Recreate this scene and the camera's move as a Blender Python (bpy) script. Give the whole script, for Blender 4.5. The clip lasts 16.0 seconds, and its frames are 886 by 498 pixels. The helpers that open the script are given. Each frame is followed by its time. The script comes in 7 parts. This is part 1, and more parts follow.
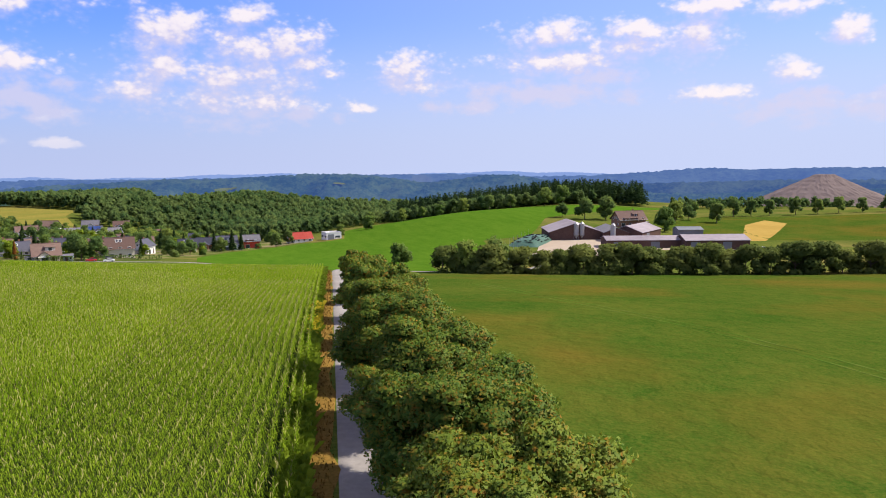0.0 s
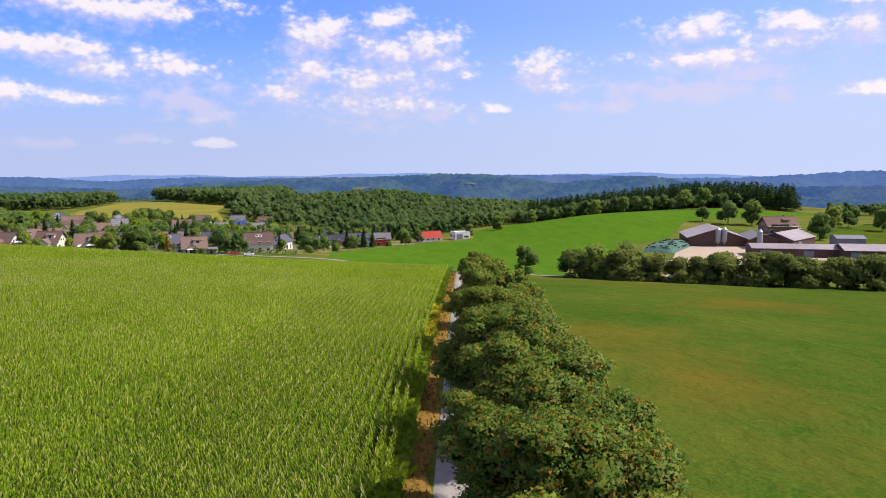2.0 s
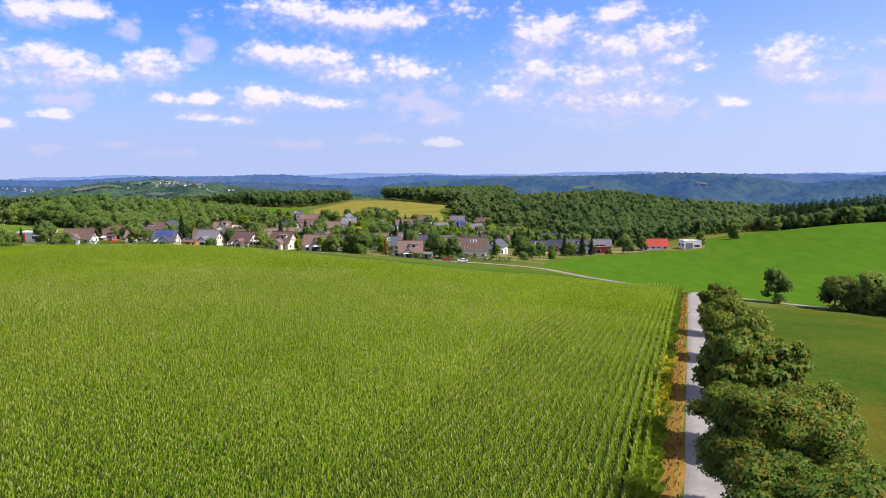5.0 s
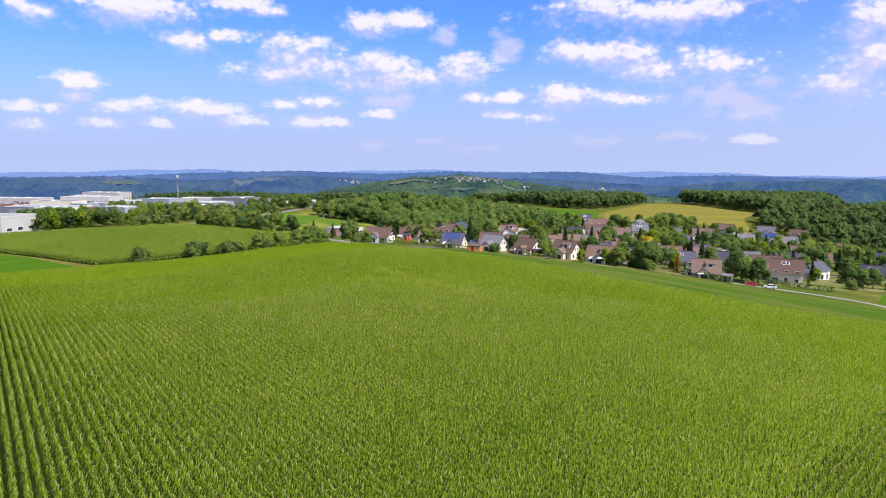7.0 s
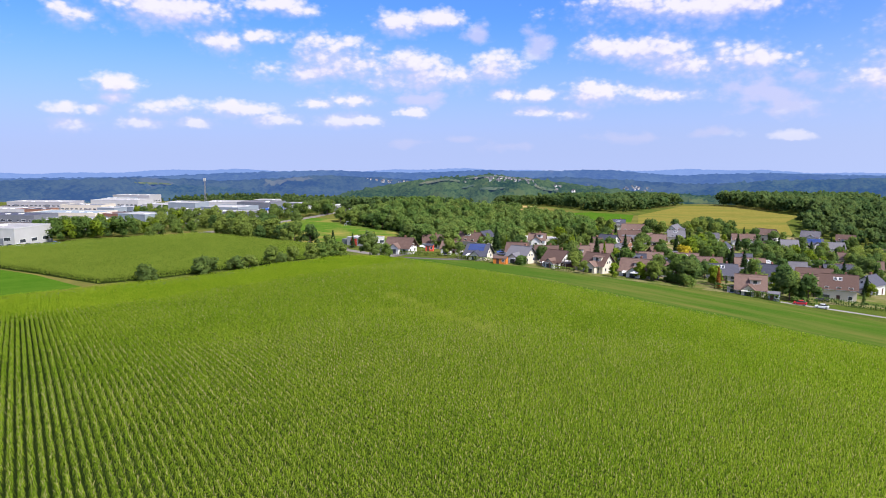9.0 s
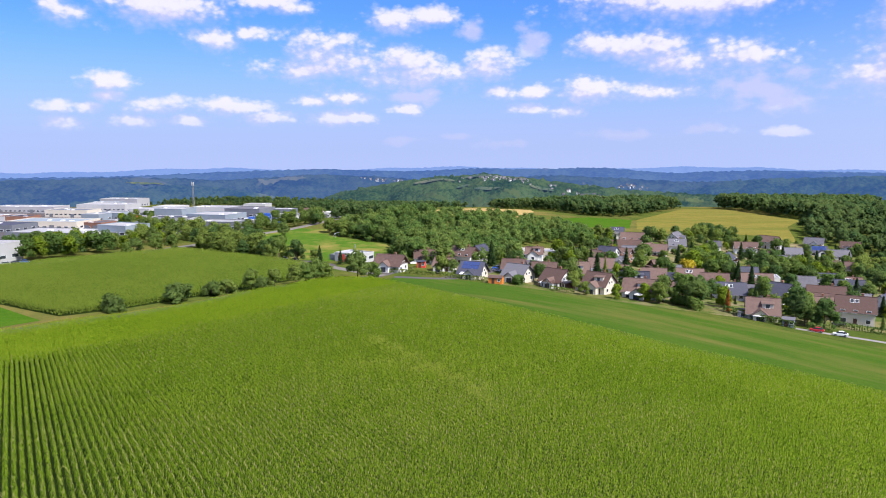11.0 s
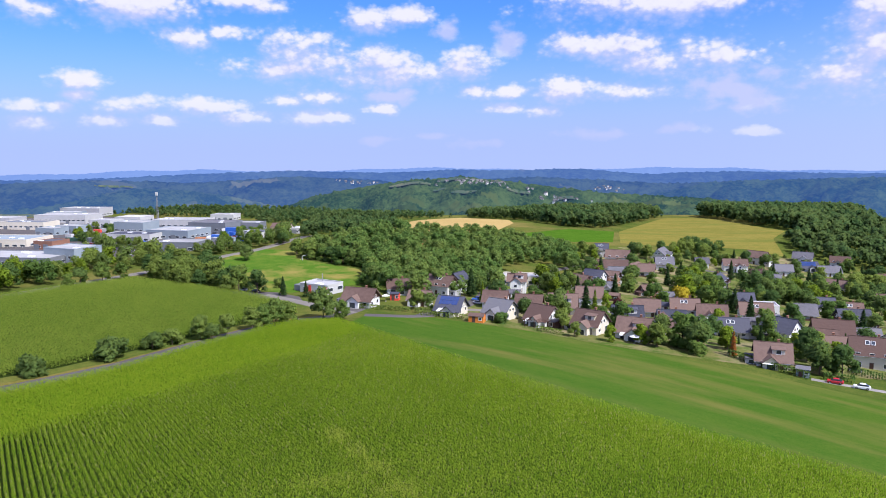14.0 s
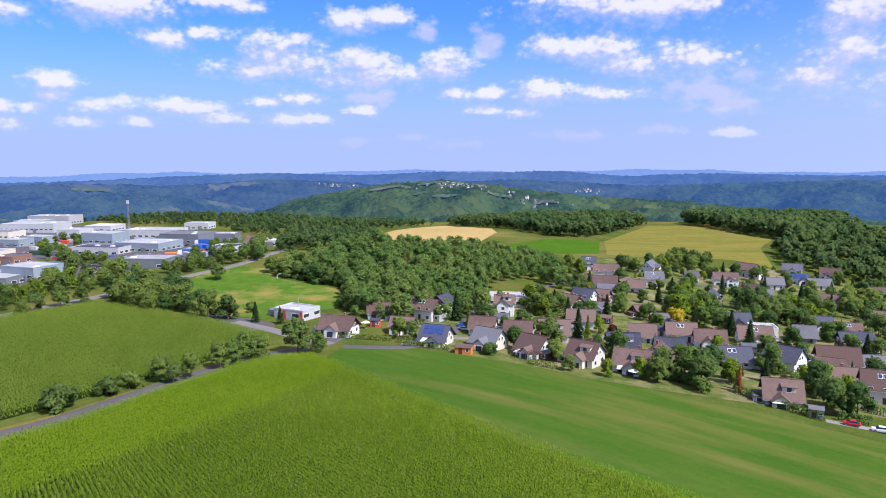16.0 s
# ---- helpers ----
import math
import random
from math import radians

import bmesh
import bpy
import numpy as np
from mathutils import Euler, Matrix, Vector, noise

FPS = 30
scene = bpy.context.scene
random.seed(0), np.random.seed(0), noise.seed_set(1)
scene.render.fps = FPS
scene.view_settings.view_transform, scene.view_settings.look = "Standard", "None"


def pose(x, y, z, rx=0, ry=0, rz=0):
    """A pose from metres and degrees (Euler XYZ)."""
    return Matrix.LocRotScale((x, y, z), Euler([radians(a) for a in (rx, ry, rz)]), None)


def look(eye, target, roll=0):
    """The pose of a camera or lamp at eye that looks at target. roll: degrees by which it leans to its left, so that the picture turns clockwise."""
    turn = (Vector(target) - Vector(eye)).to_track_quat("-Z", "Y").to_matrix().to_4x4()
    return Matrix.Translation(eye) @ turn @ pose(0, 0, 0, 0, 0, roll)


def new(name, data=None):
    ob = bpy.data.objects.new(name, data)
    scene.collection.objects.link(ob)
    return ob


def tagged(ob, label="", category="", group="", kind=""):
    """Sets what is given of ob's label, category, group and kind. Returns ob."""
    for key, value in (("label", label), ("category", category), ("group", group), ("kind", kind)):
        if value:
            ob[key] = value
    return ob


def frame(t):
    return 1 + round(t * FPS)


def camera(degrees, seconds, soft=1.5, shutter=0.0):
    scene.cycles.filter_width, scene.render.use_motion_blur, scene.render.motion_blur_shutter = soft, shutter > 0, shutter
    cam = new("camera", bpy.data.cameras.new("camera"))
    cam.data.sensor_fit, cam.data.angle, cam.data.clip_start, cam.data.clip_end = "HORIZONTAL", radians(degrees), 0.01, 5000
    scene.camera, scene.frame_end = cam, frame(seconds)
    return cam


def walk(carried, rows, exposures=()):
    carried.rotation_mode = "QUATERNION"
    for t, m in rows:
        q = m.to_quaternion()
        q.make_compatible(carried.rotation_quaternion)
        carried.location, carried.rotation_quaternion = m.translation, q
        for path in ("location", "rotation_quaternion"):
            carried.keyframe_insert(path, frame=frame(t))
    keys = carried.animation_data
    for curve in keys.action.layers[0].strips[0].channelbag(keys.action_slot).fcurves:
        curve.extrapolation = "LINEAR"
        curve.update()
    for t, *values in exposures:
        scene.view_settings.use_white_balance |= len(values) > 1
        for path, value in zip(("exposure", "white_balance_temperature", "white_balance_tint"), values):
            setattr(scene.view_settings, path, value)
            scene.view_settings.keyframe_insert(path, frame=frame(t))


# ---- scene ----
cam = camera(64.0, 16.0, 1.0)
EXPOSURES = ((0, 0.56, 6750, 10), (5.5, 0.6, 6450, 10), (11, 0.58, 6100, 11), (16, 0.55, 5750, 13))
PATH = [
    (0, (2.615, 0.319, 18.159), (2.402, 2.293, 17.914), -0.5),
    (0.5, (2.745, 1.374, 18.188), (2.484, 3.342, 17.944), -0.5),
    (1, (2.953, 2.539, 18.216), (2.591, 4.491, 17.973), -0.4),
    (1.5, (3.107, 3.655, 18.152), (2.66, 5.589, 17.909), -0.4),
    (2, (3.078, 5.092, 18.064), (2.505, 6.993, 17.822), -0.2),
    (2.5, (2.831, 6.658, 17.999), (2.128, 8.514, 17.756), 0.1),
    (3, (2.255, 8.61, 17.97), (1.435, 10.417, 17.725), 0.3),
    (3.2, (2.086, 9.384, 17.944), (1.232, 11.175, 17.699), 0.3),
    (5.3, (-4.164, 21.846, 20.715), (-5.378, 23.417, 20.469), -0.3),
    (5.5, (-5.029, 23.079, 21.01), (-6.316, 24.59, 20.763), -0.2),
    (6, (-7.227, 26.209, 21.777), (-8.708, 27.53, 21.53), 0.1),
    (6.5, (-9.276, 29.126, 22.599), (-10.9, 30.266, 22.349), 0.2),
    (7, (-11.452, 31.856, 23.63), (-13.131, 32.914, 23.377), 0.3),
    (7.5, (-13.588, 34.034, 24.596), (-15.291, 35.05, 24.343), 0.2),
    (8, (-16.1, 36.355, 25.687), (-17.819, 37.346, 25.432), 0.2),
    (8.2, (-17.295, 37.493, 25.866), (-19.019, 38.475, 25.612), 0.1),
    (10.3, (-29.928, 47.221, 30.403), (-31.649, 48.206, 30.14), -0.2),
    (10.5, (-31.149, 47.791, 31.042), (-32.867, 48.78, 30.777), -0.1),
    (11, (-34.736, 50.238, 32.448), (-36.452, 51.231, 32.182), -0.2),
    (11.5, (-37.916, 52.484, 33.515), (-39.63, 53.48, 33.249), -0.2),
    (12, (-41.496, 54.955, 34.684), (-43.209, 55.953, 34.418), -0.3),
    (12.5, (-44.831, 57.031, 35.682), (-46.544, 58.029, 35.418), -0.3),
    (13, (-48.496, 59.099, 37.298), (-50.21, 60.095, 37.033), -0.3),
    (13.5, (-51.864, 61.076, 38.685), (-53.568, 62.088, 38.418), -0.3),
    (14, (-55.267, 62.816, 40.163), (-56.949, 63.865, 39.896), -0.3),
    (14.5, (-58.635, 64.57, 41.336), (-60.313, 65.627, 41.07), -0.3),
    (15, (-62.369, 66.543, 42.729), (-64.038, 67.613, 42.463), -0.2),
    (15.5, (-65.737, 68.327, 44.041), (-67.401, 69.405, 43.774), -0.2),
    (16, (-69.164, 70.229, 45.303), (-70.816, 71.325, 45.039), -0.3),
]
walk(cam, [(t, look(eye, target, roll)) for t, eye, target, roll in PATH], EXPOSURES)


# ---------------------------------------------------------------- sky, sun
SUN_EL, SUN_AZ = 50.0, 72.0          # azimuth clockwise from +y
world = bpy.data.worlds.new("world")
scene.world = world
world.use_nodes = True
wt = world.node_tree
wt.nodes.clear()


def node(tree, kind, **values):
    n = tree.nodes.new(kind)
    for key, v in values.items():
        if key in n.inputs:
            n.inputs[key].default_value = v
        elif key == "operation":
            n.operation = v
        elif key == "data_type":
            n.data_type = v
        elif key == "interpolation_type":
            n.interpolation_type = v
        elif key == "clamp_factor":
            n.clamp_factor = v
    return n


def math_node(tree, op, a, b=None, c=None):
    n = tree.nodes.new("ShaderNodeMath")
    n.operation = op
    for i, v in enumerate((a, b, c)):
        if v is None:
            continue
        if isinstance(v, (int, float)):
            n.inputs[i].default_value = v
        else:
            tree.links.new(v, n.inputs[i])
    return n.outputs[0]


# yaw, height, half width and half height of each cloud in degrees
CLOUDS_NORTH = (
    (-9.0, 9.6, 2.5, 0.9), (-8.6, 8.4, 3.8, 1.0), (-2.6, 9.5, 3.1, 1.0), (-3.5, 7.6, 4.9, 1.0), (-13.7, 11.0, 2.4, 0.6), (-13.4, 9.1, 1.8, 1.7), (-19.0, 10.5, 2.2, 0.6), (-22.9, 8.7, 1.3, 0.8),
    (-19.8, 6.1, 1.4, 0.9), (-14.7, 4.8, 2.3, 0.6), (26.4, 9.4, 2.5, 1.6), (27.3, 7.1, 2.3, 1.6), (28.7, 5.1, 2.7, 1.1), (21.1, 10.8, 2.0, 0.7), (21.1, 8.6, 3.2, 1.6), (18.0, 8.8, 2.3, 1.6),
    (16.7, 7.5, 2.0, 0.8), (20.6, 6.5, 4.5, 1.4), (22.4, 4.7, 5.0, 1.1))
CLOUDS_MIDDLE = (
    (14.9, 6.8, 1.0, 0.5), (12.5, 4.2, 1.2, 0.4), (8.6, 6.8, 2.5, 1.2), (8.1, 5.9, 2.1, 0.6), (87.2, 9.9, 1.6, 0.7), (81.0, 10.5, 4.5, 1.2), (73.1, 11.3, 2.5, 0.5),
    (71.5, 10.9, 1.3, 0.5), (77.4, 8.4, 2.0, 0.8), (74.1, 9.0, 1.7, 0.6), (84.6, 5.1, 1.8, 0.6), (88.0, 3.4, 1.0, 0.5), (86.3, 3.4, 0.8, 0.4), (84.7, 4.3, 1.2, 0.4),
    (81.6, 3.6, 1.7, 0.6), (87.8, 2.3, 1.3, 0.5), (83.1, 2.4, 1.3, 0.4))
CLOUDS_WEST = (
    (79.3, 2.6, 1.2, 0.4), (76.1, 3.6, 2.6, 0.6), (73.7, 2.8, 2.0, 0.5), (68.6, 7.5, 3.1, 1.6),
    (69.6, 6.5, 4.1, 0.8), (62.9, 7.1, 2.7, 1.1), (61.9, 6.1, 4.3, 1.1), (63.5, 10.1, 1.8, 0.9), (60.8, 10.5, 1.6, 0.7), (70.2, 4.1, 1.3, 0.4), (67.3, 4.4, 1.7, 0.5), (68.1, 2.8, 2.2, 0.5),
    (62.7, 3.5, 1.2, 0.4), (56.2, 6.8, 1.9, 1.0), (48.2, 8.1, 1.8, 0.9))
CLOUDS_LOW = (
    (44.9, 7.8, 3.3, 1.2), (41.9, 6.8, 2.5, 1.0), (37.6, 6.9, 3.0, 1.1), (41.5, 10.8, 7.6, 1.2), (55.5, 4.8, 1.2, 0.5), (52.8, 4.8, 1.1, 0.5), (48.4, 4.8, 2.5, 0.8), (43.8, 4.7, 2.4, 0.6),
    (52.8, 3.5, 1.5, 0.4), (50.5, 3.2, 1.4, 0.4), (34.6, 1.5, 1.3, 0.3), (28.0, 8.7, 1.4, 2.1), (5.0, 16.0, 9.0, 2.0), (48.0, 17.0, 10.0, 2.0), (102.0, 9.0, 7.0, 2.0),
    (-45.0, 9.0, 8.0, 2.0))
CLOUD_VEILS = (
    (-1.8, 5.3, 7.2, 1.1), (-21.1, 3.6, 6.1, 1.1), (-6.1, 6.2, 3.0, 1.0), (19.3, 3.6, 4.1, 0.7), (16.6, 3.6, 2.2, 0.5), (4.4, 4.3, 3.2, 0.7), (22.4, 3.2, 4.1, 0.7), (57.9, 9.4, 1.2, 0.9),
    (62.3, 4.5, 1.6, 0.8), (63.3, 1.1, 1.4, 0.4), (58.9, 1.3, 1.4, 0.3), (53.1, 8.4, 1.5, 1.3), (35.9, 4.7, 3.7, 1.3), (34.7, 3.6, 2.9, 0.8), (45.5, 1.4, 2.8, 0.4), (39.3, 1.8, 2.2, 0.4),
    (55.7, 0.8, 1.8, 0.4))


def build_sky():
    """Clear summer sky with fair-weather cumulus; the clouds sit at yaw and height in degrees."""
    L = wt.links.new
    sky = wt.nodes.new("ShaderNodeTexSky")
    sky.sky_type, sky.sun_disc = "NISHITA", False
    sky.sun_elevation, sky.sun_rotation = radians(SUN_EL), radians(SUN_AZ)
    sky.altitude, sky.air_density, sky.dust_density, sky.ozone_density = 300, 1.0, 1.6, 2.2
    coord = node(wt, "ShaderNodeTexCoord")
    sep = node(wt, "ShaderNodeSeparateXYZ")
    L(coord.outputs["Generated"], sep.inputs[0])
    yaw = math_node(wt, "MULTIPLY", math_node(wt, "ARCTAN2", math_node(wt, "MULTIPLY", sep.outputs[0], -1.0), sep.outputs[1]), 57.2958)
    high = math_node(wt, "MULTIPLY", math_node(wt, "ARCSINE", sep.outputs[2]), 57.2958)
    flat = node(wt, "ShaderNodeCombineXYZ")
    L(yaw, flat.inputs[0])
    L(math_node(wt, "MULTIPLY", high, 1.5), flat.inputs[1])

    def shifted(offset):
        n = node(wt, "ShaderNodeVectorMath", operation="ADD")
        L(flat.outputs[0], n.inputs[0])
        n.inputs[1].default_value = offset
        return n.outputs[0]

    def nearest(at, clouds):
        """0 in the middle of the nearest cloud, 1 at its rim."""
        best = None
        for a, e, w, h in clouds:
            v = node(wt, "ShaderNodeVectorMath", operation="MULTIPLY_ADD")
            L(at, v.inputs[0])
            v.inputs[1].default_value = (0.85 / w, 0.57 / h, 0)
            v.inputs[2].default_value = (-0.85 * a / w, -0.855 * e / h, 0)
            n = node(wt, "ShaderNodeVectorMath", operation="LENGTH")
            L(v.outputs[0], n.inputs[0])
            best = n.outputs["Value"] if best is None else math_node(wt, "SMOOTH_MIN", best, n.outputs["Value"], 0.2)
        return best

    def density(at, clouds, fine):
        """Cloud body with rounded puffs and frayed edges."""
        fray = node(wt, "ShaderNodeTexNoise", Scale=0.36, Detail=fine, Roughness=0.54)
        L(at, fray.inputs["Vector"])
        puffs = node(wt, "ShaderNodeTexVoronoi", Scale=1.5)
        puffs.feature = "SMOOTH_F1"
        puffs.inputs["Smoothness"].default_value, puffs.inputs["Detail"].default_value, puffs.inputs["Roughness"].default_value = 0.35, 1.5, 0.5
        L(at, puffs.inputs["Vector"])
        body = math_node(wt, "MINIMUM", math_node(wt, "MULTIPLY", math_node(wt, "SUBTRACT", 1.2, nearest(at, clouds)), 1.05), 1.0)
        rough = math_node(wt, "MULTIPLY", math_node(wt, "SUBTRACT", fray.outputs["Fac"], 0.5), 2.2)
        round_ = math_node(wt, "MULTIPLY", math_node(wt, "SUBTRACT", 0.62, puffs.outputs["Distance"]), 0.5)
        return math_node(wt, "ADD", body, math_node(wt, "ADD", rough, round_))

    def ramp(value, lo, hi, to_lo=0.0, to_hi=1.0):
        r = node(wt, "ShaderNodeMapRange", interpolation_type="SMOOTHSTEP")
        for key, v in (("Value", value), ("From Min", lo), ("From Max", hi), ("To Min", to_lo), ("To Max", to_hi)):
            if isinstance(v, (int, float)):
                r.inputs[key].default_value = v
            else:
                L(v, r.inputs[key])
        return r.outputs[0]

    clouds = CLOUDS_NORTH + CLOUDS_MIDDLE + CLOUDS_WEST + CLOUDS_LOW
    here, toward_sun = density(flat.outputs[0], clouds, 4.5), density(shifted((-0.3, 1.25, 0)), clouds, 4.0)
    # the side towards the sun is white and crisp, the base mauve and frayed
    lit = ramp(math_node(wt, "SUBTRACT", here, toward_sun), -0.25, 0.95)
    cover = math_node(wt, "MULTIPLY", ramp(here, -0.3, math_node(wt, "SUBTRACT", 1.55, math_node(wt, "MULTIPLY", lit, 0.85))), 0.9)
    veil_fray = node(wt, "ShaderNodeTexNoise", Scale=0.5, Detail=5.0, Roughness=0.5)
    L(flat.outputs[0], veil_fray.inputs["Vector"])
    veil = math_node(wt, "ADD", math_node(wt, "SUBTRACT", 1.1, nearest(flat.outputs[0], CLOUD_VEILS)), math_node(wt, "MULTIPLY", math_node(wt, "SUBTRACT", veil_fray.outputs["Fac"], 0.5), 3.2))
    cover = math_node(wt, "MAXIMUM", cover, math_node(wt, "MULTIPLY", ramp(veil, 0.0, 1.0), 0.62))
    cover = math_node(wt, "MULTIPLY", cover, ramp(high, -1.0, 5.0, 0.3, 1.0))
    # cumulus overhead and all round, out of view, added to lift the fill light
    wide = node(wt, "ShaderNodeTexNoise", Scale=4.0, Detail=5.0, Roughness=0.5)
    L(coord.outputs["Generated"], wide.inputs["Vector"])
    above = math_node(wt, "MULTIPLY", ramp(wide.outputs["Fac"], 0.42, 0.54), ramp(high, 13.0, 18.0))
    cover = math_node(wt, "MAXIMUM", cover, math_node(wt, "MULTIPLY", above, 0.9))
    white = node(wt, "ShaderNodeMix", data_type="RGBA")
    L(lit, white.inputs["Factor"])
    white.inputs["A"].default_value, white.inputs["B"].default_value = (*CLOUD_EDGE, 1), (*CLOUD_CORE, 1)
    hazed = node(wt, "ShaderNodeMix", data_type="RGBA")
    L(ramp(high, -1.0, 11.0, 0.92, 0.0), hazed.inputs["Factor"])
    scaled = node(wt, "ShaderNodeVectorMath", operation="MULTIPLY")
    L(sky.outputs[0], scaled.inputs[0])
    scaled.inputs[1].default_value = SKY_GAIN
    L(scaled.outputs[0], hazed.inputs["A"])
    hazed.inputs["B"].default_value = (*HAZE, 1)
    # thin bright haze on the sun's side
    glare = node(wt, "ShaderNodeMix", data_type="RGBA")
    L(math_node(wt, "MULTIPLY", ramp(yaw, 50.0, -15.0), ramp(high, 12.0, 2.0, 0.4, 0.75)), glare.inputs["Factor"])
    L(hazed.outputs["Result"], glare.inputs["A"])
    glare.inputs["B"].default_value = (0.41, 0.475, 0.68, 1)
    mix = node(wt, "ShaderNodeMix", data_type="RGBA")
    L(cover, mix.inputs["Factor"])
    L(glare.outputs["Result"], mix.inputs["A"])
    L(white.outputs["Result"], mix.inputs["B"])
    back = node(wt, "ShaderNodeBackground", Strength=1.0)
    L(mix.outputs["Result"], back.inputs["Color"])
    out = node(wt, "ShaderNodeOutputWorld")
    L(back.outputs[0], out.inputs["Surface"])


SKY_GAIN = (0.043, 0.073, 0.155)
HAZE = (0.35, 0.41, 0.64)
CLOUD_EDGE, CLOUD_CORE = (0.50, 0.465, 0.60), (0.69, 0.635, 0.66)
build_sky()
sun = new("sun", bpy.data.lights.new("sun", "SUN"))
sun.data.energy, sun.data.angle, sun.data.color = 4.8, radians(0.5), (1.0, 0.93, 0.82)
sun.matrix_world = look((0, 0, 500), (-math.sin(radians(SUN_AZ)) * math.cos(radians(SUN_EL)), -math.cos(radians(SUN_AZ)) * math.cos(radians(SUN_EL)), 500 - math.sin(radians(SUN_EL))))


# ---------------------------------------------------------------- materials
def material(name, a, b, size=1.0, rough=0.8, spread=0.5, fine=0.0, bump=0.0, metal=0.0, each=0.0, c=None, big=12.0, spec=0.12, trans=0.0, streak=None, tree=0.0, accent=None):
    """Two tones a and b mixed by noise of the given size in metres, a broad variation, grain, bump; each: variation from object to object or leaf to leaf."""
    m = bpy.data.materials.new(name)
    m.use_nodes = True
    t = m.node_tree
    L = t.links.new
    bsdf = t.nodes["Principled BSDF"]
    bsdf.inputs["Roughness"].default_value = rough
    bsdf.inputs["Metallic"].default_value = metal
    bsdf.inputs["Specular IOR Level"].default_value = spec
    geo = node(t, "ShaderNodeNewGeometry")
    n1 = node(t, "ShaderNodeTexNoise", Scale=1 / size, Detail=4.0, Roughness=0.6)
    L(geo.outputs["Position"], n1.inputs["Vector"])
    n2 = node(t, "ShaderNodeTexNoise", Scale=1 / (size * big), Detail=3.0, Roughness=0.55)
    broad = geo.outputs["Position"]
    if streak is not None:
        lie = node(t, "ShaderNodeMapping")
        L(geo.outputs["Position"], lie.inputs["Vector"])
        lie.vector_type = "TEXTURE"
        lie.inputs["Rotation"].default_value = (0, 0, radians(streak))
        lie.inputs["Scale"].default_value = (1.6, 9.0, 3.0)
        broad = lie.outputs[0]
        n2.inputs["Scale"].default_value = 1 / (size * 0.8)
    L(broad, n2.inputs["Vector"])
    f = math_node(t, "ADD", math_node(t, "MULTIPLY", math_node(t, "SUBTRACT", n1.outputs["Fac"], 0.5), 2.2 * spread), math_node(t, "MULTIPLY", math_node(t, "SUBTRACT", n2.outputs["Fac"], 0.5), 3.0 * spread))
    f = math_node(t, "ADD", f, 0.5)
    if fine:
        n0 = node(t, "ShaderNodeTexNoise", Scale=1 / fine, Detail=2.0, Roughness=0.7)
        L(geo.outputs["Position"], n0.inputs["Vector"])
        f = math_node(t, "ADD", f, math_node(t, "MULTIPLY", math_node(t, "SUBTRACT", n0.outputs["Fac"], 0.5), 2.6))
    if each:
        f = math_node(t, "ADD", f, math_node(t, "MULTIPLY", math_node(t, "SUBTRACT", geo.outputs["Random Per Island"], 0.5), each))
    if tree:
        info = node(t, "ShaderNodeObjectInfo")
        f = math_node(t, "ADD", f, math_node(t, "MULTIPLY", math_node(t, "SUBTRACT", info.outputs["Random"], 0.5), tree))
    mix = node(t, "ShaderNodeMix", data_type="RGBA", clamp_factor=True)
    L(f, mix.inputs["Factor"])
    mix.inputs["A"].default_value, mix.inputs["B"].default_value = (*a, 1), (*b, 1)
    colour = mix.outputs["Result"]
    if c:
        n3 = node(t, "ShaderNodeTexNoise", Scale=1 / (size * big * 2.5) if streak is None else 1 / (size * 2.2), Detail=5.0, Roughness=0.6)
        L(broad, n3.inputs["Vector"])
        r3 = node(t, "ShaderNodeMapRange")
        L(n3.outputs["Fac"], r3.inputs["Value"])
        r3.inputs["From Min"].default_value, r3.inputs["From Max"].default_value = 0.48, 0.72
        m3 = node(t, "ShaderNodeMix", data_type="RGBA")
        L(r3.outputs[0], m3.inputs["Factor"])
        L(colour, m3.inputs["A"])
        m3.inputs["B"].default_value = (*c, 1)
        colour = m3.outputs["Result"]
    if accent:
        n4 = node(t, "ShaderNodeTexNoise", Scale=2.4, Detail=2.0, Roughness=0.6)
        L(geo.outputs["Position"], n4.inputs["Vector"])
        r4 = node(t, "ShaderNodeMapRange")
        L(math_node(t, "ADD", n4.outputs["Fac"], math_node(t, "MULTIPLY", geo.outputs["Random Per Island"], 0.30)), r4.inputs["Value"])
        r4.inputs["From Min"].default_value, r4.inputs["From Max"].default_value = 0.70, 0.95
        m4 = node(t, "ShaderNodeMix", data_type="RGBA")
        L(r4.outputs[0], m4.inputs["Factor"])
        L(colour, m4.inputs["A"])
        m4.inputs["B"].default_value = (*accent, 1)
        colour = m4.outputs["Result"]
    L(colour, bsdf.inputs["Base Color"])
    if bump:
        bm = node(t, "ShaderNodeBump", Strength=bump, Distance=size * 0.3)
        L(n1.outputs["Fac"], bm.inputs["Height"])
        L(bm.outputs[0], bsdf.inputs["Normal"])
    if trans:
        tr = node(t, "ShaderNodeBsdfTranslucent")
        L(colour, tr.inputs["Color"])
        ms = node(t, "ShaderNodeMixShader", Fac=trans)
        L(bsdf.outputs[0], ms.inputs[1])
        L(tr.outputs[0], ms.inputs[2])
        L(ms.outputs[0], t.nodes["Material Output"].inputs["Surface"])
    return m


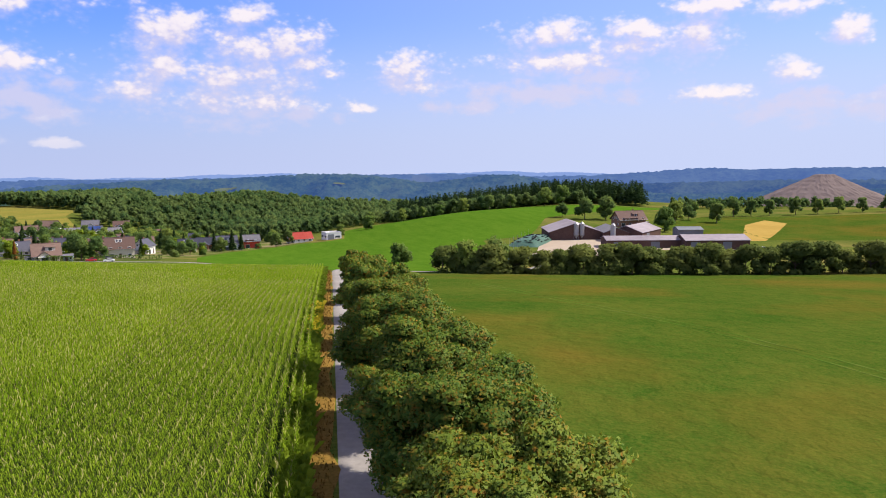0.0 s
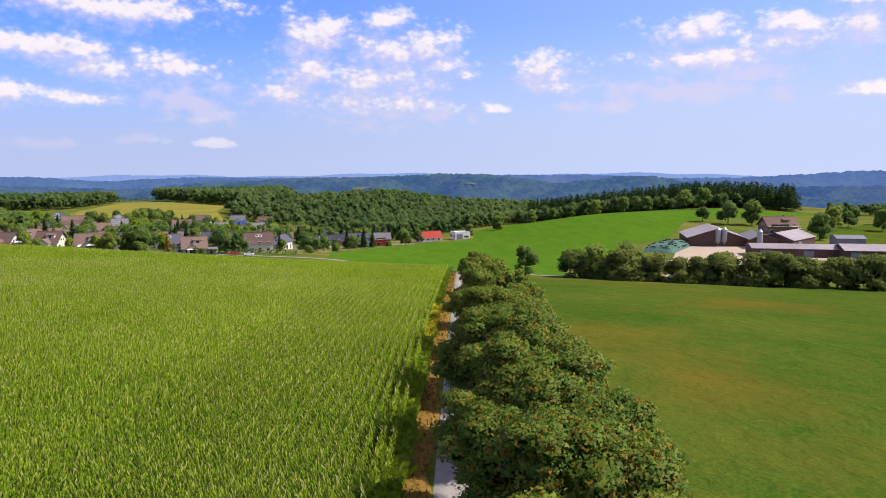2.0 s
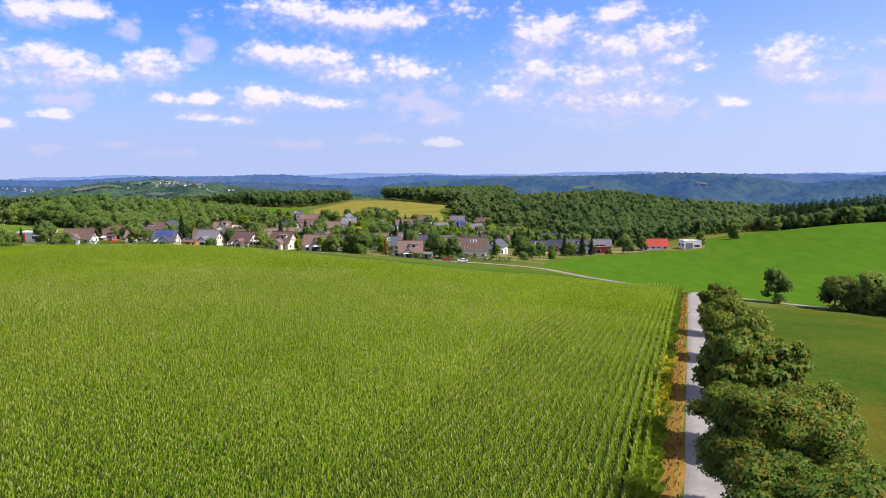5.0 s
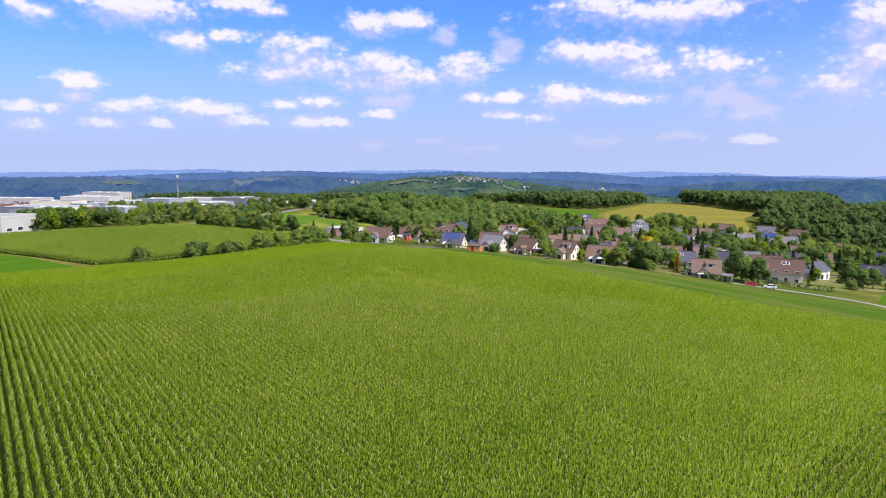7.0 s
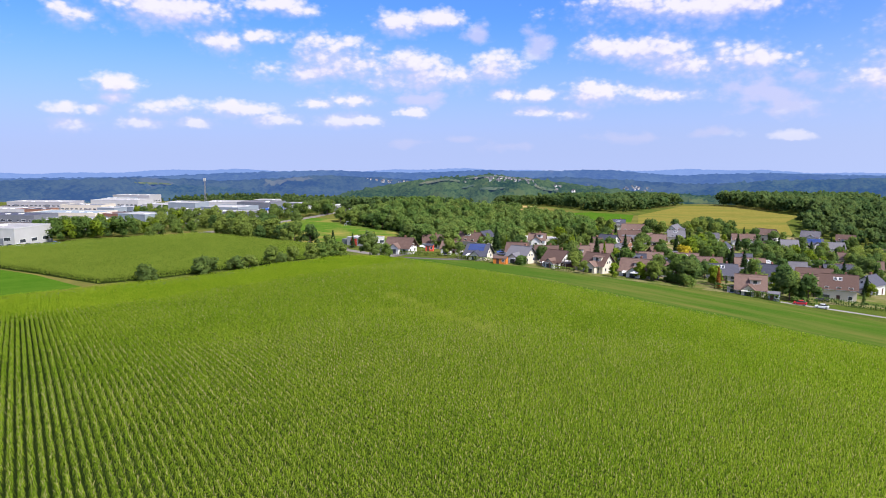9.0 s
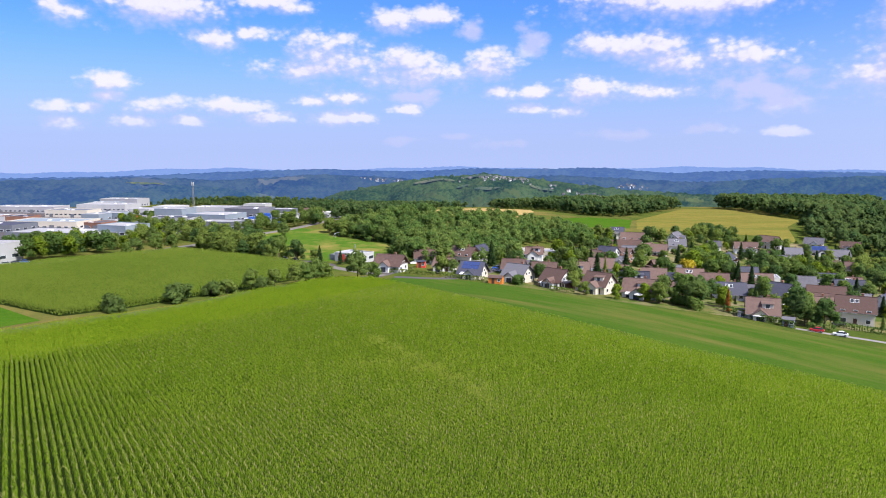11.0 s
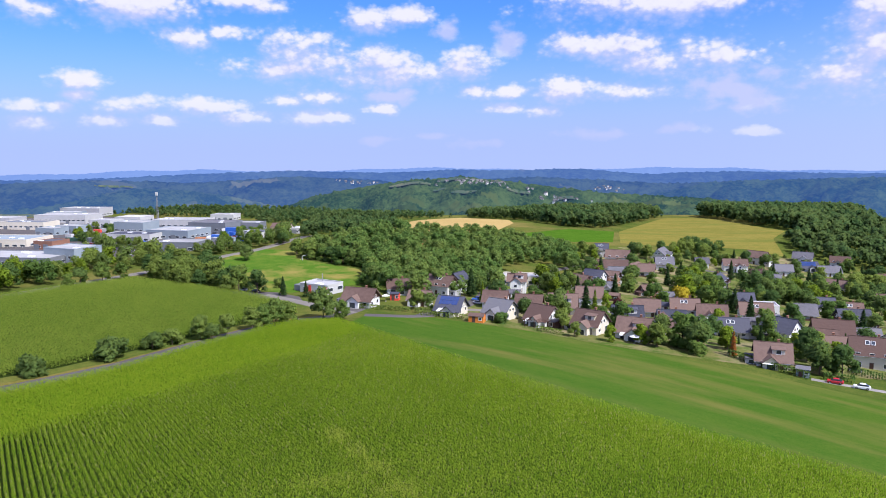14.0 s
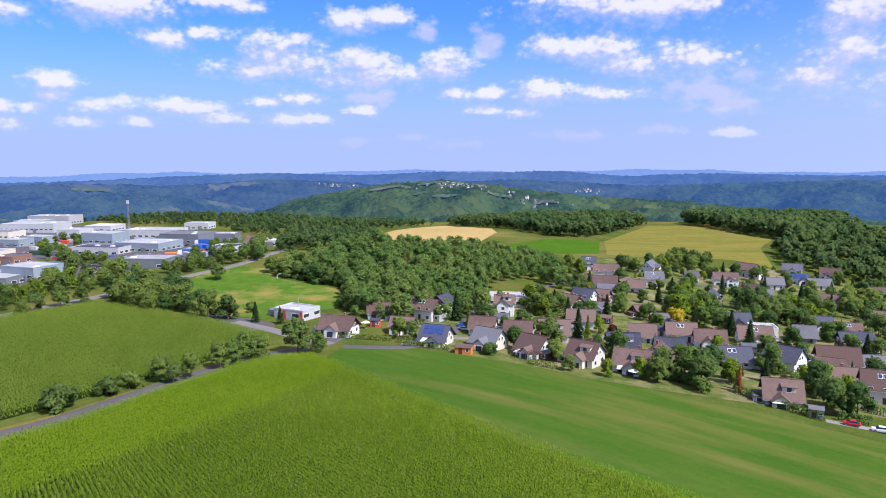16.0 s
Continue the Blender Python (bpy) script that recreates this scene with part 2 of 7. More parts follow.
def haze_material(name, a, b, size, haze_glow, strength, field=None, share=0.2, plot=130.0):
    """Woods and fields of far ridges, with blue air haze put in as emission. share: how much of the slope is fields."""
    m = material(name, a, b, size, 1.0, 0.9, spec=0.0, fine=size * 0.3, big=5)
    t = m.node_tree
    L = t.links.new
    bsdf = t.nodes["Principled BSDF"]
    bsdf.inputs["Emission Color"].default_value = (*haze_glow, 1)
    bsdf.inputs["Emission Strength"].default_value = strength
    if field:
        geo = node(t, "ShaderNodeNewGeometry")
        lie = node(t, "ShaderNodeMapping")
        L(geo.outputs["Position"], lie.inputs["Vector"])
        lie.inputs["Scale"].default_value = (1 / plot, 1 / plot, 0.0)
        cell = node(t, "ShaderNodeTexVoronoi", Scale=1.0)
        L(lie.outputs[0], cell.inputs["Vector"])
        pick = node(t, "ShaderNodeSeparateColor")
        L(cell.outputs["Color"], pick.inputs[0])
        open_land = node(t, "ShaderNodeTexNoise", Scale=0.28, Detail=3.0, Roughness=0.6)
        L(lie.outputs[0], open_land.inputs["Vector"])
        cut = node(t, "ShaderNodeMapRange")
        L(math_node(t, "ADD", math_node(t, "MULTIPLY", pick.outputs[0], 0.35), open_land.outputs["Fac"]), cut.inputs["Value"])
        cut.inputs["From Min"].default_value, cut.inputs["From Max"].default_value = 0.93 - share, 0.95 - share
        tone = node(t, "ShaderNodeMix", data_type="RGBA")
        L(pick.outputs[1], tone.inputs["Factor"])
        tone.inputs["A"].default_value, tone.inputs["B"].default_value = (*[c * 0.55 for c in field], 1), (field[0] * 1.25, field[1], field[2], 1)
        mix = node(t, "ShaderNodeMix", data_type="RGBA")
        L(cut.outputs[0], mix.inputs["Factor"])
        L(bsdf.inputs["Base Color"].links[0].from_socket, mix.inputs["A"])
        L(tone.outputs["Result"], mix.inputs["B"])
        L(mix.outputs["Result"], bsdf.inputs["Base Color"])
    return m


M = dict(
    grass=material("rough grass", (0.05, 0.08, 0.014), (0.105, 0.118, 0.024), 2.0, 1.0, 0.7, bump=0.3, fine=0.35, c=(0.2, 0.15, 0.05), spec=0.0),
    meadow=material("mown meadow", (0.03, 0.068, 0.008), (0.07, 0.09, 0.013), 2.2, 1.0, 0.6, bump=0.9, fine=0.3, c=(0.115, 0.082, 0.014), big=9, spec=0.0),
    green=material("green pasture", (0.042, 0.104, 0.008), (0.068, 0.13, 0.012), 4.0, 1.0, 0.6, bump=0.3, fine=0.35, big=14, streak=20, spec=0.0),
    strip=material("grass strip", (0.036, 0.09, 0.010), (0.07, 0.112, 0.015), 3.0, 1.0, 0.4, bump=0.3, fine=0.3, c=(0.115, 0.12, 0.028), big=7, streak=-72, spec=0.0),
    pitch=material("pitch grass", (0.05, 0.12, 0.012), (0.10, 0.15, 0.02), 5.0, 1.0, 0.6, fine=0.3, c=(0.26, 0.2, 0.06), big=1.6, spec=0.0),
    # Soil kept near-black: shade in the row gaps is put into its colour.
    soil=material("weedy soil with row-gap shade", (0.018, 0.03, 0.007), (0.03, 0.045, 0.01), 1.0, 1.0, 0.5, spec=0.0),
    maize=material("maize leaves", (0.118, 0.212, 0.010), (0.245, 0.335, 0.026), 5.0, 0.9, 0.35, each=1.1, big=6, trans=0.37, spec=0.0),
    maize_far=material("dull maize leaves", (0.13, 0.205, 0.024), (0.235, 0.3, 0.042), 9.0, 0.9, 0.35, each=1.0, trans=0.4, spec=0.0),
    dry_grass=material("dry grass", (0.12, 0.115, 0.02), (0.2, 0.155, 0.05), 1.0, 1.0, 0.7, fine=0.3, spec=0.0),
    # Lighter copy of the maize leaves: the headland rows' weaker self-shading is in the colour.
    maize_lit=material("lit maize leaves", (0.135, 0.235, 0.010), (0.255, 0.345, 0.022), 5.0, 0.9, 0.3, each=0.9, big=6, trans=0.38, spec=0.0),
    maize_pale=material("yellowing maize leaves", (0.16, 0.24, 0.025), (0.30, 0.36, 0.04), 5.0, 0.9, 0.3, each=1.0, trans=0.38, spec=0.0),
    wheat=material("ripe wheat", (0.34, 0.24, 0.088), (0.41, 0.3, 0.12), 6.0, 1.0, 0.5, fine=0.8, spec=0.0),
    hay=material("yellow hayfield", (0.14, 0.132, 0.026), (0.205, 0.172, 0.04), 5.0, 1.0, 0.6, fine=0.8, streak=-30, c=(0.11, 0.13, 0.026), spec=0.0),
    gravel=material("pale gravel lane", (0.20, 0.185, 0.175), (0.28, 0.26, 0.245), 0.6, 1.0, 0.6, bump=0.3, spec=0.0),
    verge=material("dry verge", (0.2, 0.115, 0.03), (0.13, 0.085, 0.02), 1.2, 1.0, 0.8, fine=0.3, spec=0.0),
    asphalt=material("worn asphalt", (0.085, 0.076, 0.075), (0.12, 0.108, 0.105), 1.2, 0.95, 0.5, bump=0.15, spec=0.05),
    paving=material("pale paving", (0.155, 0.14, 0.125), (0.22, 0.2, 0.175), 1.5, 0.95, 0.5, spec=0.05),
    yard=material("concrete yard", (0.29, 0.235, 0.18), (0.36, 0.3, 0.235), 3.0, 0.9, 0.6, spec=0.0),
    leaf=material("tree leaves", (0.105, 0.178, 0.04), (0.205, 0.265, 0.055), 1.2, 0.8, 0.35, each=0.7, trans=0.5, spec=0.05, tree=1.5),
    lane_leaf=material("lane tree leaves", (0.06, 0.12, 0.018), (0.175, 0.228, 0.03), 1.5, 0.6, 0.4, each=1.0, trans=0.34, spec=0.1, tree=0.5, accent=(0.27, 0.13, 0.016)),
    hedge_leaf=material("olive hedge leaves", (0.088, 0.122, 0.03), (0.16, 0.185, 0.045), 1.2, 0.8, 0.35, each=0.9, trans=0.45, spec=0.05, tree=1.2),
    dark_leaf=material("dark leaves", (0.085, 0.15, 0.042), (0.16, 0.22, 0.054), 1.2, 0.8, 0.35, each=0.7, trans=0.5, spec=0.05, tree=1.2),
    lime_leaf=material("light green leaves", (0.12, 0.19, 0.012), (0.2, 0.265, 0.02), 1.0, 0.65, 0.35, each=0.9, trans=0.4, spec=0.1),
    gold_leaf=material("golden leaves", (0.36, 0.29, 0.02), (0.52, 0.42, 0.03), 1.0, 0.7, 0.35, each=0.8, trans=0.4),
    red_leaf=material("dark red leaves", (0.06, 0.018, 0.02), (0.10, 0.03, 0.025), 2.0, 0.6, 0.35, each=0.8, trans=0.4),
    rust_leaf=material("rusty brown leaves", (0.28, 0.09, 0.02), (0.40, 0.14, 0.03), 2.0, 0.6, 0.35, each=0.8, trans=0.4),
    needle=material("conifer needles", (0.024, 0.052, 0.016), (0.055, 0.09, 0.026), 3.0, 0.8, 0.35, each=0.8, trans=0.3, spec=0.05),
    wood_mix=material("mixed wood leaves", (0.06, 0.118, 0.04), (0.135, 0.188, 0.056), 8.0, 0.8, 0.8, each=0.5, trans=0.5, spec=0.03, big=4),
    wood_light=material("light wood leaves", (0.105, 0.19, 0.046), (0.205, 0.275, 0.066), 6.0, 0.8, 0.8, each=0.5, trans=0.5, spec=0.03, big=4),
    garden=material("garden lawns and drives", (0.06, 0.1, 0.016), (0.15, 0.14, 0.05), 4.0, 1.0, 0.9, fine=0.4, c=(0.27, 0.21, 0.13), big=1.6, spec=0.0),
    bark=material("bark", (0.09, 0.065, 0.045), (0.16, 0.12, 0.085), 0.4, 0.9, 0.6, bump=0.5),
    white=material("white render", (0.6, 0.585, 0.565), (0.72, 0.71, 0.69), 1.5, 0.85, 0.6, tree=0.8),
    cream=material("cream render", (0.58, 0.52, 0.42), (0.66, 0.60, 0.50), 1.5, 0.85, 0.5),
    greywall=material("grey render", (0.33, 0.32, 0.33), (0.42, 0.41, 0.42), 1.5, 0.85, 0.5),
    brick=material("red-brown brick", (0.22, 0.11, 0.075), (0.30, 0.16, 0.11), 0.5, 0.85, 0.6),
    redwall=material("red painted wall", (0.55, 0.06, 0.04), (0.66, 0.09, 0.06), 1.5, 0.7, 0.5),
    darkwood=material("dark stained boards", (0.07, 0.04, 0.035), (0.12, 0.07, 0.055), 0.7, 0.8, 0.6),
    orange=material("orange stained wood", (0.55, 0.17, 0.03), (0.65, 0.24, 0.05), 0.7, 0.7, 0.5),
    roof_brown=material("brown roof tiles", (0.105, 0.068, 0.058), (0.165, 0.112, 0.094), 1.0, 0.8, 0.6, bump=0.4, spec=0.05, tree=1.4),
    roof_dark=material("anthracite roof tiles", (0.042, 0.044, 0.062), (0.075, 0.076, 0.1), 1.0, 0.6, 0.6, bump=0.4, tree=1.2),
    roof_grey=material("grey roof tiles", (0.095, 0.09, 0.105), (0.15, 0.145, 0.16), 1.0, 0.75, 0.6, bump=0.4, tree=1.2),
    roof_red=material("red roof tiles", (0.26, 0.035, 0.028), (0.33, 0.055, 0.04), 1.0, 0.7, 0.5, bump=0.4),
    roof_sheet=material("weathered fibre-cement sheet", (0.19, 0.165, 0.185), (0.3, 0.265, 0.285), 2.0, 0.8, 0.6, spec=0.1),
    roof_flat=material("flat grey roof felt", (0.24, 0.238, 0.245), (0.40, 0.395, 0.4), 9.0, 0.9, 0.7, spec=0.05),
    metalblue=material("grey-blue sheet metal", (0.2, 0.24, 0.28), (0.29, 0.33, 0.36), 3.0, 0.7, 0.4, spec=0.05),
    metalwhite=material("off-white sheet metal", (0.4, 0.395, 0.39), (0.52, 0.515, 0.51), 4.0, 0.7, 0.5, spec=0.05),
    metalgrey=material("grey sheet metal", (0.13, 0.14, 0.16), (0.2, 0.21, 0.23), 3.0, 0.6, 0.4, spec=0.1),
    steel=material("galvanised steel", (0.28, 0.28, 0.29), (0.36, 0.36, 0.37), 1.0, 0.45, 0.4, metal=0.4),
    glass=material("dark window glass", (0.03, 0.035, 0.045), (0.05, 0.06, 0.075), 2.0, 0.08, 0.5, spec=0.6),
    frame=material("white window frame", (0.75, 0.75, 0.75), (0.8, 0.8, 0.8), 1.0, 0.5, 0.4),
    solar=material("blue solar cells", (0.02, 0.04, 0.14), (0.03, 0.06, 0.20), 1.0, 0.15, 0.5, spec=0.6),
    plastic=material("dark green cover sheet", (0.045, 0.10, 0.075), (0.075, 0.14, 0.11), 1.2, 0.6, 0.8, bump=0.6),
    black=material("black rubber", (0.02, 0.02, 0.02), (0.035, 0.035, 0.035), 0.5, 0.7, 0.5),
    sand=material("ochre sand", (0.29, 0.195, 0.05), (0.36, 0.25, 0.07), 3.0, 1.0, 0.6, spec=0.0),
    spoil=material("grey spoil", (0.10, 0.077, 0.074), (0.17, 0.132, 0.125), 18.0, 0.95, 0.7),
    paint_red=material("red car paint", (0.45, 0.02, 0.03), (0.5, 0.03, 0.04), 1.0, 0.25, 0.3, spec=0.6),
    paint_white=material("white car paint", (0.75, 0.75, 0.76), (0.8, 0.8, 0.8), 1.0, 0.25, 0.3, spec=0.6),
    paint_blue=material("blue paint", (0.03, 0.10, 0.42), (0.04, 0.13, 0.5), 1.0, 0.3, 0.3, spec=0.6),
    paint_dark=material("dark car paint", (0.03, 0.03, 0.04), (0.05, 0.05, 0.06), 1.0, 0.25, 0.3, spec=0.6),
    paint_silver=material("silver car paint", (0.45, 0.46, 0.48), (0.5, 0.51, 0.53), 1.0, 0.3, 0.3, metal=0.5),
    ridge_slope=haze_material("wooded slope with haze glow", (0.01, 0.024, 0.013), (0.036, 0.056, 0.022), 26.0, (0.06, 0.15, 0.56), 0.27, (0.05, 0.075, 0.03), 0.05),
    tassel=material("dry maize tassels", (0.22, 0.23, 0.07), (0.36, 0.32, 0.13), 2.0, 0.9, 0.4, each=0.8, trans=0.3, spec=0.0),
    ridge_near=haze_material("wooded far slope with haze glow", (0.012, 0.03, 0.011), (0.05, 0.078, 0.024), 18.0, (0.06, 0.135, 0.42), 0.10, (0.055, 0.09, 0.026), 0.1, 60.0),
    # Blue emission puts air haze over the far fields.
    far_field=haze_material("pale far fields with haze glow", (0.045, 0.07, 0.02), (0.10, 0.10, 0.038), 40.0, (0.055, 0.125, 0.45), 0.17),
    ridge_mid=haze_material("blue-green far ridge with haze glow", (0.011, 0.022, 0.014), (0.034, 0.05, 0.024), 45.0, (0.07, 0.17, 0.66), 0.25, (0.06, 0.08, 0.04), 0.07, 160.0),
    ridge_far=haze_material("far ridge with blue haze glow", (0.012, 0.022, 0.022), (0.03, 0.045, 0.035), 70.0, (0.12, 0.24, 0.74), 0.33, (0.06, 0.075, 0.05), 0.05, 200.0),
    ridge_last=haze_material("last ridge with pale haze glow", (0.02, 0.03, 0.04), (0.03, 0.04, 0.05), 90.0, (0.25, 0.39, 0.85), 0.52),
)


# ---------------------------------------------------------------- mesh tools
class Shape:
    """Collects corners and faces for one mesh."""

    def __init__(self):
        self.v, self.f = [], []

    def add(self, verts, faces):
        n = len(self.v)
        self.v += [tuple(p) for p in verts]
        self.f += [tuple(i + n for i in f) for f in faces]
        return self

    def box(self, x0, y0, z0, x1, y1, z1):
        return self.add([(x0, y0, z0), (x1, y0, z0), (x1, y1, z0), (x0, y1, z0), (x0, y0, z1), (x1, y0, z1), (x1, y1, z1), (x0, y1, z1)],
                        [(3, 2, 1, 0), (4, 5, 6, 7), (0, 1, 5, 4), (1, 2, 6, 5), (2, 3, 7, 6), (3, 0, 4, 7)])

    def tube(self, p, q, r0, r1, n=8):
        p, q = Vector(p), Vector(q)
        a = (q - p).normalized()
        s = a.orthogonal().normalized()
        t = a.cross(s)
        ring = [[c + (s * math.cos(k * math.tau / n) + t * math.sin(k * math.tau / n)) * r for k in range(n)] for c, r in ((p, r0), (q, r1))]
        return self.add(ring[0] + ring[1], [(k, (k + 1) % n, n + (k + 1) % n, n + k) for k in range(n)] + [tuple(range(n - 1, -1, -1)), tuple(range(n, 2 * n))])

    def slab(self, corners, thick):
        """A flat board with the given upper corners."""
        n = (Vector(corners[1]) - Vector(corners[0])).cross(Vector(corners[2]) - Vector(corners[0])).normalized() * thick
        k = len(corners)
        low = [Vector(c) - n for c in corners]
        return self.add(list(corners) + low, [tuple(range(k)), tuple(range(2 * k - 1, k - 1, -1))] + [(i, i + k, (i + 1) % k + k, (i + 1) % k) for i in range(k)])

    def mesh(self, name):
        m = bpy.data.meshes.new(name)
        m.from_pydata(self.v, [], self.f)
        return m


def array_mesh(name, verts, faces, normals=None):
    """A mesh from numpy arrays: verts (n, 3), faces (m, 3 or 4)."""
    m = bpy.data.meshes.new(name)
    k = faces.shape[1]
    if normals is not None:
        a, b, c = verts[faces[:, 0]], verts[faces[:, 1]], verts[faces[:, 2]]
        wrong = (np.cross(b - a, c - a) * normals[faces].sum(1)).sum(1) < 0
        faces = np.where(wrong[:, None], faces[:, ::-1], faces)
    m.vertices.add(len(verts))
    m.vertices.foreach_set("co", np.ascontiguousarray(verts, np.float32).ravel())
    m.loops.add(faces.size)
    m.loops.foreach_set("vertex_index", np.ascontiguousarray(faces, np.int32).ravel())
    m.polygons.add(len(faces))
    m.polygons.foreach_set("loop_start", np.arange(0, faces.size, k, dtype=np.int32))
    m.update(calc_edges=True)
    if normals is not None:
        m.polygons.foreach_set("use_smooth", np.ones(len(faces), bool))
        m.attributes.new("custom_normal", "FLOAT_VECTOR", "POINT").data.foreach_set("vector", np.ascontiguousarray(normals, np.float32).ravel())
    return m


def dressed(mesh, mat):
    if not mesh.materials:
        mesh.materials.append(mat)
    return mesh


def part(name, shape, mat, parent, label="", at=None):
    """One mesh object under a thing or a part. shape: a Shape, or a mesh to share."""
    ob = new(name, dressed(shape.mesh(name) if isinstance(shape, Shape) else shape, mat))
    ob.parent = parent
    if at is not None:
        ob.matrix_basis = at
    if label:
        ob["label"] = label
    return ob


def thing(name, m, label, category, group="", kind=""):
    ob = new(name)
    ob.matrix_basis = m
    ob.empty_display_size = 0.5
    return tagged(ob, label, category, group, kind)


def structure(name, mesh, mat, label, category):
    return tagged(new(name, dressed(mesh, mat)), label, category, kind="structure")


# ---------------------------------------------------------------- the lie of the land
KNOTS_X = np.array((-800, -540, -420, -320, -240, -165, -95, -30, 45, 130, 260.0))
KNOTS_Y = np.array((-60, 20, 75, 130, 190, 265, 360, 470, 640.0))
LAND = np.array((
    (-20.0, -10.7, -5.6, -2.5, -0.4, 0.8, 1.0, 0.9, 1.5, 2.8, 2.0),
    (-24.4, -13.6, -8.8, -5.9, -2.9, -0.3, 1.6, 0.6, -0.2, -0.0, -3.5),
    (-26.6, -15.0, -10.0, -6.7, -4.7, -1.5, 0.2, -1.2, -1.8, -3.0, -6.9),
    (-27.6, -14.7, -8.9, -9.4, -7.5, -2.7, -3.5, -5.6, -5.9, -6.5, -9.7),
    (-27.1, -14.0, -6.6, -10.9, -11.4, -10.8, -11.9, -11.9, -11.7, -10.9, -12.2),
    (-24.8, -13.8, -8.1, -15.1, -17.3, -18.3, -19.8, -18.6, -17.6, -16.9, -15.1),
    (-27.9, -14.4, -15.4, -22.1, -26.9, -26.9, -24.8, -18.9, -17.3, -20.0, -16.1),
    (-31.7, -19.5, -21.5, -27.4, -35.8, -33.4, -24.8, -15.6, -14.9, -18.9, -15.7),
    (-32.0, -22.6, -21.2, -24.2, -33.7, -36.2, -35.7, -27.1, -19.1, -21.2, -20.9)))


def spline(v, knots):
    """Weights of a smooth curve through the knots."""
    n = len(knots)
    v = np.clip(v, knots[0], knots[-1])
    i = np.clip(np.searchsorted(knots, v) - 1, 0, n - 2)
    h = knots[i + 1] - knots[i]
    s = (v - knots[i]) / h
    slope = np.zeros((n, n))
    for k in range(n):
        a, b = max(k - 1, 0), min(k + 1, n - 1)
        slope[k, b] += 1 / (knots[b] - knots[a])
        slope[k, a] -= 1 / (knots[b] - knots[a])
    e = np.eye(n)
    h00, h10, h11 = 2 * s**3 - 3 * s**2 + 1, s**3 - 2 * s**2 + s, s**3 - s**2
    return h00[:, None] * e[i] + (1 - h00)[:, None] * e[i + 1] + (h * h10)[:, None] * slope[i] + (h * h11)[:, None] * slope[i + 1]


def smooth(v, a, b):
    s = np.clip((v - a) / (b - a), 0, 1)
    return s * s * (3 - 2 * s)


def land(x, y):
    """Ground height at arrays of x and y."""
    x, y = np.atleast_1d(np.asarray(x, float)), np.atleast_1d(np.asarray(y, float))
    z = np.concatenate([np.einsum("nk,mk,nm->n", spline(x[i:i + 20000], KNOTS_X), LAND, spline(y[i:i + 20000], KNOTS_Y)) for i in range(0, len(x), 20000)])
    z = z - 3.5 * np.exp(-((x + 195) ** 2 + (y - 45) ** 2) / (2 * 45.0 ** 2))
    r = np.hypot(x, y)
    z = z - 150 * smooth(r, 960, 1420) - 60 * smooth(-0.62 * x + 0.78 * y, 820, 1200) - 60 * smooth(0.7 * x + 0.7 * y, 560, 850)
    return z


def ground(x, y):
    return float(land(x, y)[0])


def drape(name, mat, outline, lift, label, category, step=7.0):
    """A field or yard: its outline laid over the land."""
    bm = bmesh.new()
    bm.faces.new([bm.verts.new((x, y, 0)) for x, y in outline])
    xs, ys = [p[0] for p in outline], [p[1] for p in outline]
    for axis, lo, hi in ((0, min(xs), max(xs)), (1, min(ys), max(ys))):
        k = math.ceil(lo / step) * step
        while k < hi:
            co, no = [0, 0, 0], [0, 0, 0]
            co[axis], no[axis] = k, 1
            bmesh.ops.bisect_plane(bm, geom=bm.verts[:] + bm.edges[:] + bm.faces[:], plane_co=co, plane_no=no)
            k += step
    bmesh.ops.triangulate(bm, faces=bm.faces[:])
    z = land([v.co.x for v in bm.verts], [v.co.y for v in bm.verts])
    for v, h in zip(bm.verts, z):
        v.co.z = h + lift
    bmesh.ops.recalc_face_normals(bm, faces=bm.faces[:])
    if sum(f.normal.z for f in bm.faces) < 0:
        bmesh.ops.reverse_faces(bm, faces=bm.faces[:])
    m = bpy.data.meshes.new(name)
    bm.to_mesh(m)
    bm.free()
    return structure(name, m, mat, label, category)


def along(points, step):
    """Points on a smooth curve through the given ones."""
    p = np.array(points, float)
    p = np.vstack([2 * p[0] - p[1], p, 2 * p[-1] - p[-2]])
    out = []
    for a, b, c, d in zip(p, p[1:], p[2:], p[3:]):
        n = max(1, int(np.hypot(*(c - b)) / step))
        for s in np.arange(n) / n:
            out.append(0.5 * (2 * b + (c - a) * s + (2 * a - 5 * b + 4 * c - d) * s**2 + (3 * b - a - 3 * c + d) * s**3))
    out.append(p[-2])
    return np.array(out)


